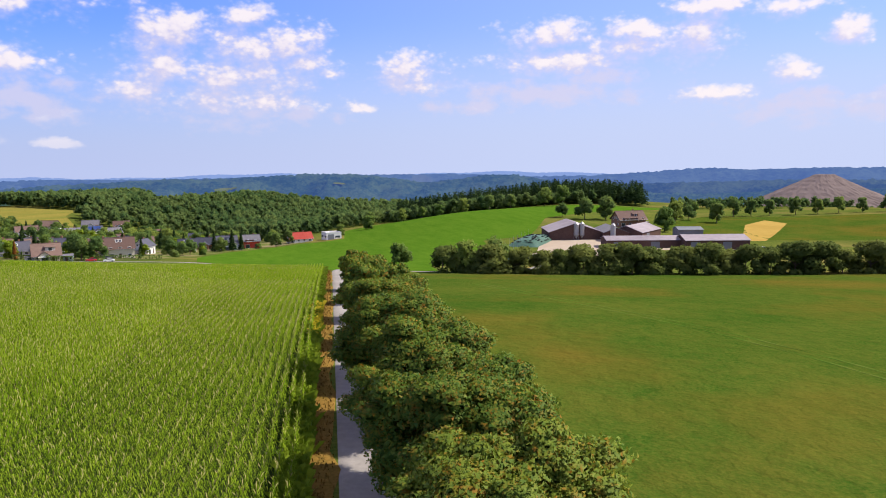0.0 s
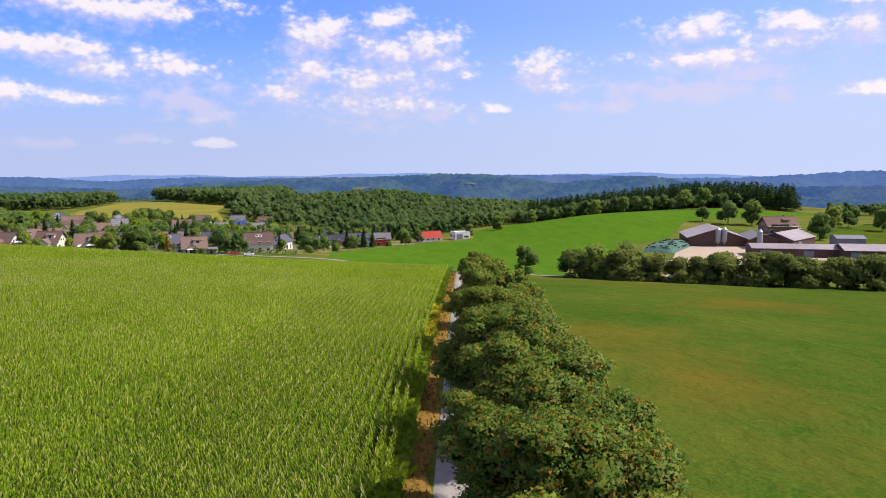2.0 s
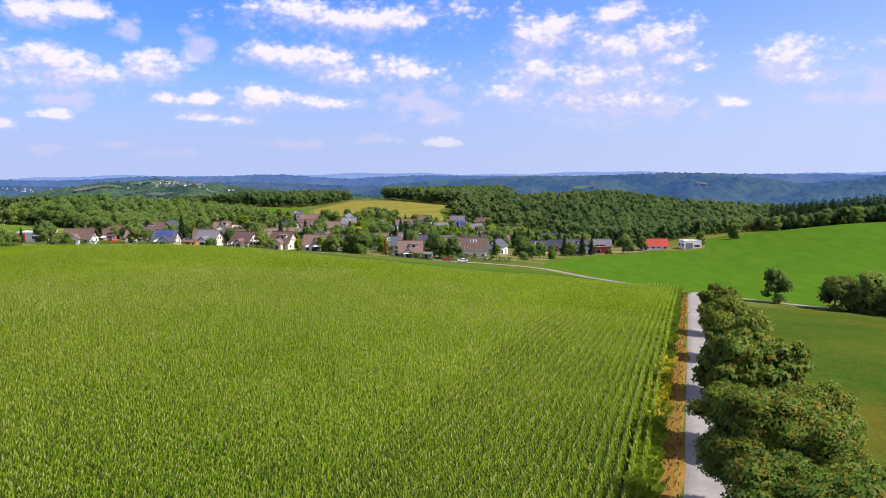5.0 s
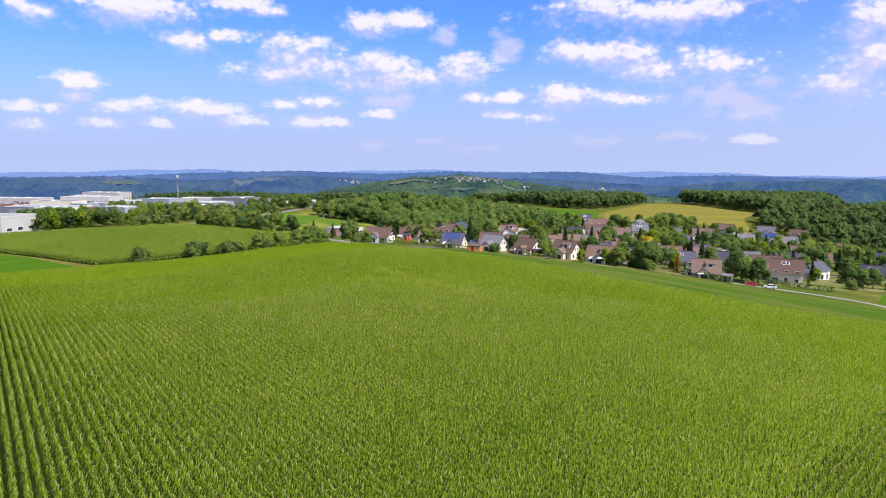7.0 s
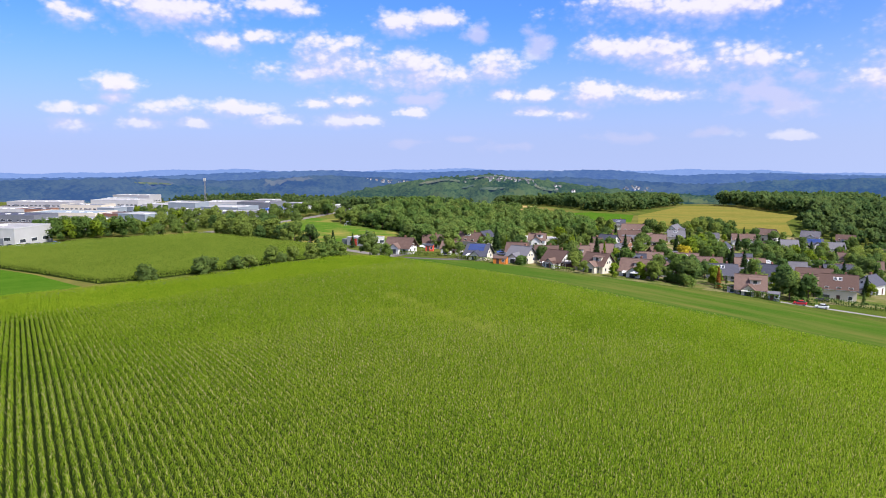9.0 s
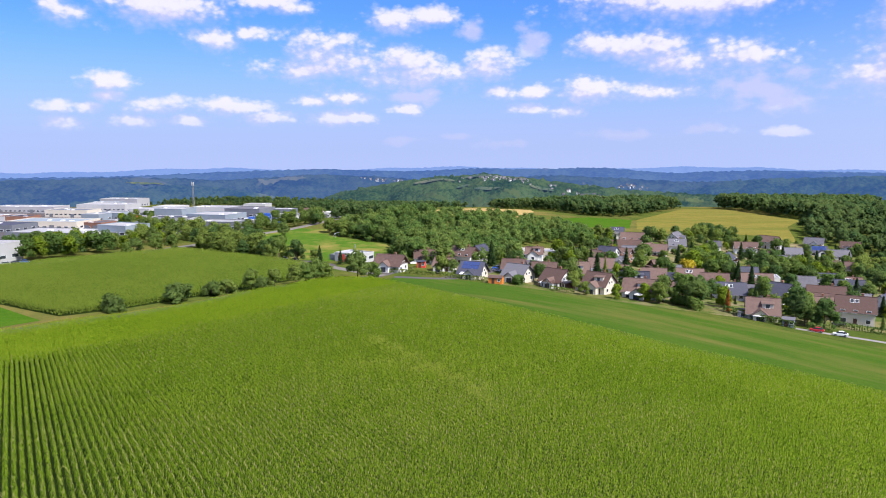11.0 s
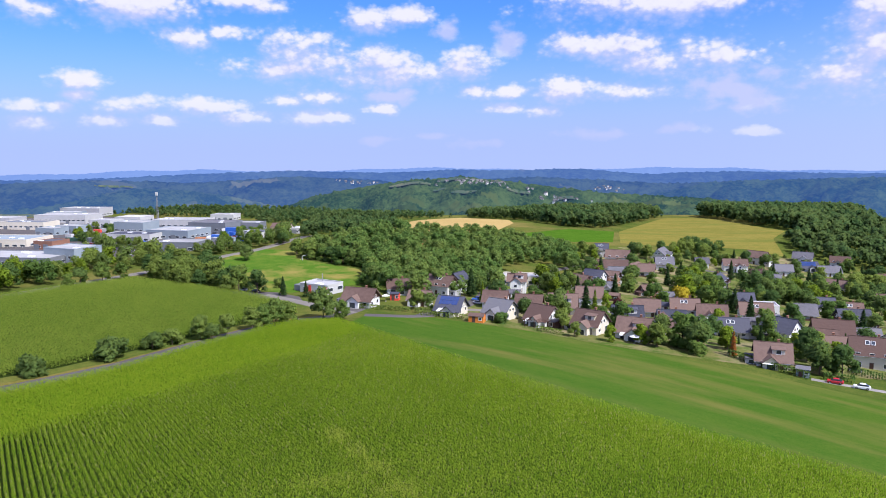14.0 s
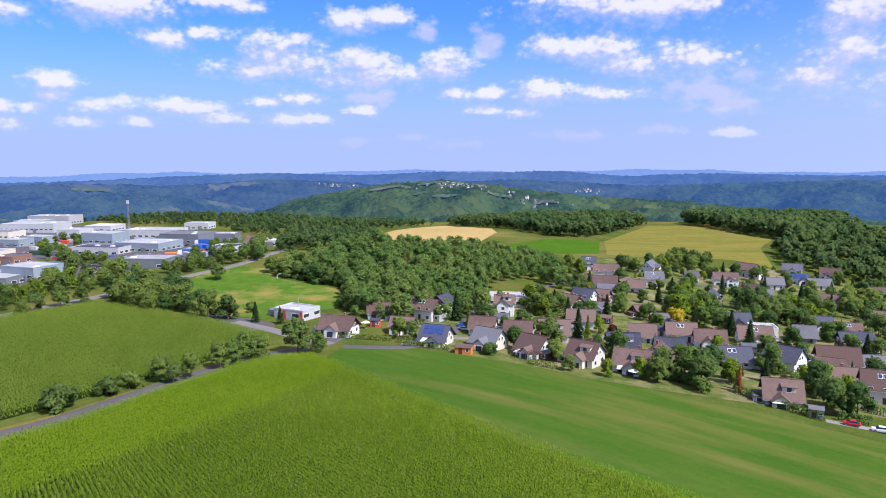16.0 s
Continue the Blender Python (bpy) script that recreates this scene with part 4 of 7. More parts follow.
PALE_STREAKS = ((((-150, 102), (-133, 102), (-119, 102), (-108, 100)), 0.7), (((-137, 85), (-133, 98), (-115, 103)), 0.2))


def build_maize():
    rng = np.random.default_rng(11)
    lane_line = [tuple(lane_point(s, 0)) for s in (-60, 200)]
    flight = ((3, 0), (-4, 23), (-31, 48), (-69, 70))
    xs, ys, lies = [], [], []
    for yaw, zone in ((15.2, 0), (91.5, 1), (30.0, 2)):
        x, y = rows_of(MAIZE, yaw, 0.75, 0.27, rng)
        by_lane, by_road = off_line(lane_line, x, y) < 19.5, inside(HEADLAND, x, y)
        keep = (by_lane & ~by_road, ~by_lane & ~by_road, by_road)[zone] & (y > 12) & (off_line(ROAD, x, y) > 5.4)
        xs.append(x[keep]), ys.append(y[keep]), lies.append(np.full(keep.sum(), yaw))
    x, y, lie = np.concatenate(xs), np.concatenate(ys), np.concatenate(lies)
    d = off_line(flight, x, y)
    near = d + 9 * np.sin(x * 0.21) * np.sin(y * 0.17) + rng.normal(0, 5, len(x)) < 54
    pale = np.zeros(len(x), bool)
    for line, wide in PALE_STREAKS:
        pale |= off_line(line, x, y) + 0.8 * np.sin(x * 0.9) + rng.normal(0, 0.7, len(x)) < wide
    far = ~near
    by_lane, by_road = lie < 20, (lie > 25) & (lie < 35)
    for name, pick, blades, width, length, mat, words in (
            ("maize_by_lane", near & by_lane, 9, 0.06, 0.25, "maize", "tall green maize plants in rows along the lane"),
            ("maize_near", near & ~pale & ~by_lane, 8, 0.082, 0.27, "maize", "tall green maize plants in long straight rows"),
            ("maize_pale", pale, 8, 0.11, 0.38, "maize_pale", "paler yellowing maize in ragged streaks"),
            ("maize_rest", far & ~pale & ~by_road, 6, 0.105, 0.26, "maize", "tall green maize plants towards the field's far edge"),
            ("maize_headland", far & ~pale & by_road, 5, 0.16, 0.36, "maize_lit", "maize along the road, its brighter light in the colour")):
        tagged(new("maize_crop", dressed(maize_mesh(name, x[pick], y[pick], lie[pick], blades, width, length, rng), M[mat])), words, "maize", kind="stuff")
    tagged(new("maize_tassels", dressed(tassel_mesh("maize_tassels", x[near], y[near], 0.032, rng), M["tassel"])), "dry straw-coloured tassels on top of the maize", "maize", kind="stuff")
    some = far & ~by_road & (rng.random(len(x)) < 0.2)
    tagged(new("maize_tassels", dressed(tassel_mesh("maize_tassels_far", x[some], y[some], 0.04, rng), M["tassel"])), "dry straw-coloured tassels over the maize farther off", "maize", kind="stuff")
    x, y = rows_of(LEFT_MAIZE, 33.0, 0.75, 0.40, rng)
    tagged(new("maize_crop", dressed(maize_mesh("maize_beyond", x, y, np.full(len(x), 33.0), 4, 0.24, 0.5, rng, 0.45, 0.9), M["maize_far"])), "maize field across the country road", "maize", kind="stuff")


build_maize()


# ---------------------------------------------------------------- trees
def leaf_cards(rng, blobs, count, size, core=0.8, rings=3):
    """Leaves spread over the outside of several rounded masses, round a close-leaved core; corners, faces, normals."""
    c, r = np.array([b[0] for b in blobs], float), np.array([b[1] for b in blobs], float)
    middle = np.average(c, axis=0, weights=r[:, 0] ** 3)
    share = (r[:, 0] * r[:, 2])
    k = rng.choice(len(blobs), count, p=share / share.sum())
    d = rng.normal(0, 1, (count, 3))
    d /= np.linalg.norm(d, axis=1)[:, None]
    d[:, 2] = np.where(d[:, 2] < -0.55, -d[:, 2], d[:, 2])
    lump = 1 + 0.16 * np.sin(d[:, 0] * 7 + k) * np.sin(d[:, 1] * 6 + 2 * k) + 0.10 * np.sin(d[:, 2] * 9 + 3 * k)
    p = c[k] + d * r[k] * (lump * rng.uniform(0.62, 1.08, count) ** 0.6)[:, None]
    nrm = d + rng.normal(0, 0.7, (count, 3))
    nrm /= np.linalg.norm(nrm, axis=1)[:, None]
    t = np.cross(nrm, rng.normal(0, 1, (count, 3)))
    t /= np.linalg.norm(t, axis=1)[:, None]
    b = np.cross(nrm, t)
    s = (size * rng.uniform(0.6, 1.35, count))[:, None]
    v = np.stack([p - t * s - b * s * .5, p + t * s * .9 - b * s * .35 - nrm * s * .3, p + b * s + t * s * rng.uniform(-.4, .4, count)[:, None]], 1).reshape(-1, 3)
    f = np.arange(count * 3).reshape(-1, 3)
    out = p - middle
    out /= np.linalg.norm(out, axis=1)[:, None] + 1e-6
    shade = d * 0.8 + out * 0.4 + nrm * 0.3 + (0, 0, 0.45)
    shade /= np.linalg.norm(shade, axis=1)[:, None]
    normals = np.repeat(shade, 3, axis=0)
    if core:
        seg = 2 * rings
        grid = np.array([(math.sin(a) * math.cos(q), math.sin(a) * math.sin(q), math.cos(a)) for a in (np.arange(rings) + 0.5) * math.pi / rings for q in np.arange(seg) * math.tau / seg + a])
        idx = [(a * seg + q, (a + 1) * seg + q, (a + 1) * seg + (q + 1) % seg) for a in range(rings - 1) for q in range(seg)] + [(a * seg + q, (a + 1) * seg + (q + 1) % seg, a * seg + (q + 1) % seg) for a in range(rings - 1) for q in range(seg)] + [(0, q, q + 1) for q in range(1, seg - 1)]
        for cc, rr in zip(c, r):
            v = np.concatenate([v, cc + grid * rr * core * rng.uniform(0.8, 1.05, (len(grid), 1))])
            f = np.concatenate([f, np.array(idx) + len(normals)])
            normals = np.concatenate([normals, grid])
    return v, f, normals


def broad_blobs(rng, height, spread, n, base=0.28):
    """Rounded masses that fill a broad crown."""
    out = [((0, 0, height * 0.66), (spread * 0.62, spread * 0.62, height * 0.30))]
    if n > 30:
        # boughs with leafy sprays on their outer side, and gaps between them
        out = [((0, 0, height * 0.55), (spread * 0.5, spread * 0.5, height * 0.26))]
        boughs = 11
        for i in range(boughs):
            a, e = i * 2.399 + rng.uniform(-0.4, 0.4), math.asin(-0.55 + 1.5 * (i + 0.5) / boughs)
            far = rng.uniform(0.5, 0.72)
            c = np.array((math.cos(a) * math.cos(e) * spread * far, math.sin(a) * math.cos(e) * spread * far, height * (0.55 + 0.31 * math.sin(e))))
            q = spread * rng.uniform(0.28, 0.4)
            out.append((tuple(c), (q, q, q * 0.8)))
            for k in range(n // boughs):
                d = rng.normal(0, 1, 3) + 0.7 * (c - (0, 0, height * 0.45)) / spread
                d /= np.linalg.norm(d)
                w = spread * rng.uniform(0.09, 0.17)
                out.append((tuple(c + d * q * (1.0, 1.0, 0.8) * rng.uniform(0.85, 1.2)), (w * 1.2, w * 1.2, w * 0.75)))
        return out
    for i in range(n):
        a = i * 2.399 + rng.uniform(-0.3, 0.3)
        h = rng.uniform(base + 0.12, 0.86)
        reach = spread * (0.62 if h < 0.7 else 0.40) * rng.uniform(0.8, 1.1)
        q = spread * rng.uniform(0.30, 0.46)
        out.append(((math.cos(a) * reach, math.sin(a) * reach, height * h), (q, q, q * 0.85)))
    return out


def trunk_shape(rng, height, spread, girth, limbs=5):
    s = Shape()
    top = height * 0.55
    s.tube((0, 0, -0.6), (0, 0, height * 0.25), girth, girth * 0.75, 8)
    s.tube((0, 0, height * 0.25), (rng.uniform(-.2, .2), rng.uniform(-.2, .2), top), girth * 0.75, girth * 0.3, 7)
    for i in range(limbs):
        a = i * 2.4 + rng.uniform(-.3, .3)
        z0 = height * rng.uniform(0.22, 0.42)
        s.tube((0, 0, z0), (math.cos(a) * spread * .55, math.sin(a) * spread * .55, z0 + height * rng.uniform(.15, .3)), girth * .42, girth * .12, 6)
    return s


def tree_kind(seed, height, spread, cards, size, mat, masses=9, girth=0.22, base=0.28, core=0.8):
    rng = np.random.default_rng(seed)
    v, f, n = leaf_cards(rng, broad_blobs(rng, height, spread, masses, base), cards, size, core)
    return (dressed(trunk_shape(rng, height, spread, girth).mesh("trunk"), M["bark"]), dressed(array_mesh("crown", v, f, n), mat))


def fir_kind(seed, height, spread, cards, size, mat, slim=1.0):
    rng = np.random.default_rng(seed)
    h = rng.uniform(0.06, 1.0, cards) ** 0.9
    r = spread * slim * (1 - h) ** 0.85 * (0.75 + 0.25 * np.sin(h * 70)) * rng.uniform(0.6, 1.05, cards) + 0.05
    a = rng.uniform(0, math.tau, cards)
    p = np.column_stack([np.cos(a) * r, np.sin(a) * r, h * height])
    soft = np.column_stack([np.cos(a), np.sin(a), np.full(cards, 0.55)]) + rng.normal(0, 0.3, (cards, 3))
    out = np.column_stack([np.cos(a), np.sin(a), np.full(cards, -0.35)])
    side = np.column_stack([-np.sin(a), np.cos(a), rng.normal(0, .2, cards)])
    s = (size * rng.uniform(0.6, 1.3, cards) * (1.15 - 0.7 * h))[:, None]
    v = np.stack([p - side * s * .6, p + out * s, p + side * s * .6, p - out * s * .5 + (0, 0, .25) * s], 1)
    t = Shape().tube((0, 0, -0.6), (0, 0, height * 0.9), height * 0.018 + .05, 0.03, 7)
    return (dressed(t.mesh("trunk"), M["bark"]), dressed(array_mesh("crown", v.reshape(-1, 3), np.arange(cards * 4).reshape(-1, 4), np.repeat(soft / np.linalg.norm(soft, axis=1)[:, None], 4, axis=0)), mat))


LANE_TREES = [tree_kind(20 + i, 10.0, 4.7, 95000, 0.08, M["lane_leaf"], 120, 0.24, 0.10, 0.72) for i in range(3)]
LANE_TREES_FAR = [tree_kind(30 + i, 10.0, 4.6, 14000, 0.2, M["lane_leaf"], 88, 0.24, 0.10, 0.72) for i in range(2)]
TREES = dict(
    round=[tree_kind(40 + i, 9.0, 3.9, 1300, 0.37, M["leaf"], 12, 0.22, 0.0) for i in range(5)],
    dark=[tree_kind(50 + i, 9.0, 3.9, 1300, 0.37, M["dark_leaf"], 12, 0.22, 0.0) for i in range(4)],
    lime=[tree_kind(60, 8.0, 3.0, 1100, 0.32, M["lime_leaf"], 10, 0.15, 0.0)],
    gold=[tree_kind(61, 6.5, 3.0, 1100, 0.30, M["gold_leaf"], 10, 0.15, 0.0)],
    red=[tree_kind(62, 6.5, 2.6, 1000, 0.30, M["red_leaf"], 9, 0.15, 0.0)],
    rust=[fir_kind(63, 7.0, 1.2, 600, 0.4, M["rust_leaf"])],
    bush=[tree_kind(70 + i, 4.0, 2.9, 900, 0.27, M["leaf"], 10, 0.12, -0.12) for i in range(3)],
    dark_bush=[tree_kind(76 + i, 4.0, 2.9, 900, 0.27, M["dark_leaf"], 10, 0.12, -0.12) for i in range(3)],
    hedge=[tree_kind(90 + i, 6.5, 4.2, 3600, 0.27, M["hedge_leaf"], 14, 0.16, -0.1) for i in range(3)],
    fir=[fir_kind(80 + i, 11.0, 2.6, 800, 0.8, M["needle"]) for i in range(2)],
    slim=[fir_kind(84, 9.0, 1.5, 700, 0.5, M["lime_leaf"])],
    thuja=[fir_kind(86, 6.0, 1.1, 500, 0.42, M["dark_leaf"])],
)
WORDS = dict(round=("green broadleaf tree", "tree"), dark=("dark green broadleaf tree", "tree"), lime=("light green leafy garden tree", "tree"),
             gold=("golden yellow garden tree", "tree"), red=("dark red leaved garden tree", "tree"), rust=("rusty brown dying conifer", "conifer"), bush=("green leafy bush", "bush"),
             dark_bush=("dark green leafy bush", "bush"), hedge=("broad olive green leafy tree", "tree"), fir=("dark green conifer", "conifer"), slim=("tall slim light green conifer", "conifer"), thuja=("narrow dark green garden conifer", "conifer"))
planting = random.Random(5)


def plant(kind, x, y, height, beside, group="", wide=1.0, meshes=None):
    """One tree or bush, rooted in the ground."""
    trunk, crown = planting.choice(meshes or TREES[kind])
    model = dict(round=9.0, dark=9.0, lime=8.0, gold=6.5, red=6.5, rust=7.0, bush=4.0, dark_bush=4.0, fir=11.0, slim=9.0, thuja=6.0, lane=10.0, hedge=6.5)[kind]
    k = height / model
    words, cat = WORDS.get(kind, ("broad leafy lane tree with a rusty tinge", "tree"))
    ob = thing(cat, pose(x, y, ground(x, y) - 0.1, 0, 0, planting.uniform(0, 360)) @ Matrix.Diagonal((k * wide, k * wide, k, 1)), f"{words} {beside}", cat, group)
    part("trunk", trunk, M["bark"], ob)
    part("crown", crown, M["leaf"], ob)
    return ob


for s, off, h in ((-20.0, 5.6, 9.8), (-11.5, 5.8, 10.0), (-3.0, 5.2, 10.0), (7.0, 5.0, 10.0), (19.0, 4.8, 9.9), (34.0, 4.6, 9.4), (50.0, 4.6, 9.0), (68.0, 4.6, 8.4), (88, 4.6, 8.0)):
    plant("lane", *lane_point(s, off - 0.1), h, "beside the gravel lane", "trees along the lane", 1.06 if s < 30 else 0.88, LANE_TREES if s < 30 else LANE_TREES_FAR)


# ---------------------------------------------------------------- houses
def window_meshes(w, h):
    f, q = Shape(), 0.09
    outer, inner = [(-w / 2, 0), (w / 2, 0), (w / 2, h), (-w / 2, h)], [(-w / 2 + q, q), (w / 2 - q, q), (w / 2 - q, h - q), (-w / 2 + q, h - q)]
    f.add([(x, y, z) for y in (-0.06, 0.02) for ring in (outer, inner) for x, z in ring],
          [(i, (i + 1) % 4, (i + 1) % 4 + 4, i + 4) for i in range(4)] + [(i + 8, i + 12, (i + 1) % 4 + 12, (i + 1) % 4 + 8) for i in range(4)]
          + [(i, i + 8, (i + 1) % 4 + 8, (i + 1) % 4) for i in range(4)] + [(i + 4, (i + 1) % 4 + 4, (i + 1) % 4 + 12, i + 12) for i in range(4)])
    g = Shape().box(-w / 2 + 0.08, -0.02, 0.08, w / 2 - 0.08, 0.01, h - 0.08)
    return dressed(f.mesh("window"), M["frame"]), dressed(g.mesh("pane"), M["glass"])


WINDOWS = {k: window_meshes(*k) for k in ((1.3, 1.25), (2.2, 2.0), (1.0, 1.0), (3.2, 1.4))}
DOOR = dressed(Shape().box(-0.5, -0.04, 0, 0.5, 0.02, 2.05).box(-0.6, -0.07, 2.05, 0.6, 0.02, 2.15).mesh("door"), M["darkwood"])
PANEL = dressed(Shape().box(-0.48, -0.8, 0, 0.48, 0.8, 0.05).mesh("solar_panel"), M["solar"])


def window(parent, at, size=(1.3, 1.25)):
    f, g = WINDOWS[size]
    w = part("window", f, M["frame"], parent, at=at)
    part("pane", g, M["glass"], w)


HOUSES = []


def house(x, y, turn, length, depth, eaves, roof, wall, words, extras="", pitch=38):
    """A gabled house, its ridge along its own x axis; the extras name chimney, dormer, solar, skylight, boards, awning."""
    z = min(ground(x + dx, y + dy) for dx in (-3, 3) for dy in (-3, 3)) + 0.1
    HOUSES.append((x, y, max(length, depth) / 2))
    ob = thing("house", pose(x, y, z, 0, 0, turn), f"{words}", "house", "houses of the village")
    own = random.Random(int(x * 131 + y * 17))
    eaves -= 0.35
    l, d, over, k = length / 2, depth / 2, own.choice((0.5, 0.65, 0.8)), math.tan(radians(pitch))
    top = eaves + d * k
    body = Shape()
    body.add([(-l, -d, -2), (l, -d, -2), (l, d, -2), (-l, d, -2), (-l, -d, eaves), (l, -d, eaves), (l, d, eaves), (-l, d, eaves), (-l, 0, top), (l, 0, top)],
             [(0, 1, 5, 4), (1, 2, 6, 9, 5), (2, 3, 7, 6), (3, 0, 4, 8, 7), (4, 5, 9, 8), (6, 7, 8, 9)])
    part("wall", body, M[wall], ob)
    for sgn in (-1, 1):
        s = Shape()
        a, b = (-l - over, sgn * (d + over), eaves - over * k + 0.22), (l + over, sgn * (d + over), eaves - over * k + 0.22)
        c, e = (l + over, 0, top + 0.22), (-l - over, 0, top + 0.22)
        s.slab([a, b, c, e] if sgn < 0 else [b, a, e, c], 0.2)
        part("roof", s, M[roof], ob)
        g = Shape().tube((-l - over, sgn * (d + over + .06), eaves - over * k + .08), (l + over, sgn * (d + over + .06), eaves - over * k + .08), .07, .07, 6)
        part("gutter", g, M["steel"], ob)
    part("ridge_cap", Shape().tube((-l - over, 0, top + 0.24), (l + over, 0, top + 0.24), 0.13, 0.13, 6), M[roof], ob)
    clad = "boards" in extras or own.random() < 0.4
    cladding = own.choice(("darkwood", "darkwood", "greywall", "cream"))
    storeys = 2 if eaves > 3.9 else 1
    n = max(2, int(length / 3.2))
    for level in range(storeys):
        for i in range(n):
            u = -l + (i + 0.5) * length / n
            for sgn in (-1, 1):
                if level == 0 and i == n // 2 and sgn < 0:
                    part("door", DOOR, M["darkwood"], ob, at=pose(u, -d - 0.01, 0.15))
                    continue
                big = level == 0 and i == 0
                window(ob, pose(u, sgn * (d + 0.01), (0.35 if big else 0.95) + level * 2.7, 0, 0, 0 if sgn < 0 else 180), (2.2, 2.0) if big else (1.3, 1.25))
    for sgn in (-1, 1):
        for v in ((-d * 0.5, d * 0.5) if depth > 6 else (0,)):
            for level in range(storeys):
                window(ob, pose(sgn * (l + 0.01), v, 0.95 + level * 2.7, 0, 0, 90 * sgn))
        for v in ((-0.9, 0.9) if d * k > 2.6 else (0,)):
            window(ob, pose(sgn * (l + 0.01), v, eaves + 0.15, 0, 0, 90 * sgn), (1.0, 1.0))
        if clad:
            part("gable_boards", Shape().add([(sgn * (l + .05), -d, eaves + 1.3 - 1.3), (sgn * (l + .05), d, eaves), (sgn * (l + .05), 0, top), (sgn * (l + .005), -d, eaves), (sgn * (l + .005), d, eaves), (sgn * (l + .005), 0, top)],
                                             [(0, 1, 2), (5, 4, 3), (0, 3, 4, 1), (1, 4, 5, 2), (2, 5, 3, 0)]), M[cladding], ob)
    if own.random() < 0.45:
        # a lower wing across the front, with its own gable
        w, u, out, low = own.uniform(1.7, 2.2), own.uniform(-0.3, 0.3) * l, own.uniform(1.6, 2.6), eaves - 0.15
        peak, back = low + w * k, min(d, w) + 0.2
        wing = part("wing", Shape().add([(u - w, -d - out, -2), (u + w, -d - out, -2), (u + w, -d + 0.1, -2), (u - w, -d + 0.1, -2), (u - w, -d - out, low), (u + w, -d - out, low), (u + w, -d + 0.1, low), (u - w, -d + 0.1, low), (u, -d - out, peak), (u, -d + back, peak)],
                                        [(0, 1, 5, 8, 4), (1, 2, 6, 5), (3, 0, 4, 7), (4, 8, 9, 7), (5, 6, 9, 8)]), M[wall], ob)
        for sg in (-1, 1):
            c = [(u + sg * (w + 0.4), -d - out - 0.45, low - 0.4 * k + 0.2), (u + sg * (w + 0.4), -d + 0.5, low - 0.4 * k + 0.2), (u, -d + back + 0.3, peak + 0.2), (u, -d - out - 0.45, peak + 0.2)]
            part("wing_roof", Shape().slab(c if sg > 0 else [c[1], c[0], c[3], c[2]], 0.16), M[roof], wing)
        window(wing, pose(u, -d - out - 0.01, 0.4), (2.2, 2.0))
        if eaves > 3.4:
            window(wing, pose(u, -d - out - 0.01, 2.9))
    elif own.random() < 0.6:
        # a balcony with a boarded rail over a terrace
        u0, u1, deck = -l * 0.75, l * 0.25, max(2.3, eaves - 0.3) if eaves > 3.4 else 0.35
        balcony = part("balcony", Shape().box(u0, -d - 1.7, deck - 0.16, u1, -d - 0.02, deck), M["greywall"], ob)
        part("rail", Shape().box(u0, -d - 1.7, deck + 0.12, u1, -d - 1.64, deck + 0.95).box(u0, -d - 1.64, deck + 0.12, u0 + 0.06, -d - 0.05, deck + 0.95).box(u1 - 0.06, -d - 1.64, deck + 0.12, u1, -d - 0.05, deck + 0.95), M[own.choice(("darkwood", "greywall", "darkwood"))], balcony)
        for u in (u0 + 0.1, u1 - 0.1):
            part("post", Shape().box(u - 0.07, -d - 1.62, -1.0, u + 0.07, -d - 1.48, deck - 0.16), M["darkwood"], balcony)
    if own.random() < 0.5:
        # a lean-to at one gable end
        sg, a = own.choice((-1, 1)), own.uniform(2.4, 3.2)
        x0, x1 = sorted((sg * l, sg * (l + a)))
        lean = part("lean_to", Shape().box(x0 + (0.02 if sg > 0 else 0), -d * 0.75, -2, x1 - (0.02 if sg < 0 else 0), d * 0.35, 2.3), M[own.choice((wall, "greywall", "darkwood"))], ob)
        part("lean_to_roof", Shape().box(x0 - 0.1, -d * 0.75 - 0.25, 2.3, x1 + 0.1, d * 0.35 + 0.25, 2.46), M[own.choice(("roof_grey", roof, "roof_flat"))], lean)
        window(lean, pose((x0 + x1) / 2, -d * 0.75 - 0.01, 0.9), (1.3, 1.25))
    q = l * 0.35
    if "chimney" in extras or own.random() < 0.4:
        part("chimney", Shape().box(q - .3, .2, top - 1.2, q + .3, .8, top + .9).box(q - .36, .14, top + .9, q + .36, .86, top + 1.0), M["brick"], ob)
    slope = Matrix.Rotation(radians(-pitch), 4, "X")

    def on_roof(u, s, sgn, up=0.26):
        """A pose on the slope, s metres down from the ridge."""
        p = math.cos(radians(pitch)) * s
        m = pose(u, 0, top + up) @ (Matrix.Identity(4) if sgn < 0 else pose(0, 0, 0, 0, 0, 180)) @ Matrix.Translation((0, -p, -p * k))
        return m @ Matrix.Rotation(radians(pitch), 4, "X")

    run = d / math.cos(radians(pitch))
    if "solar" in extras:
        part_at = [(i, j, sg) for sg in (-1, 1) for i in range(int((length - 1) / 1.05)) for j in range(int((run - .8) / 1.7))]
        for i, j, sg in part_at:
            if sg > 0 and "both" not in extras:
                continue
            part("solar_panel", PANEL, M["solar"], ob, at=on_roof(-l + 1 + i * 1.05, 1.2 + j * 1.7, sg))
    if "skylight" in extras:
        for u in (-1.0, 0.3):
            w = part("skylight", Shape().box(-.55, -.7, 0, .55, .7, .08), M["frame"], ob, at=on_roof(u, run * .35, -1))
            part("pane", Shape().box(-.45, -.6, .08, .45, .6, .1), M["glass"], w)
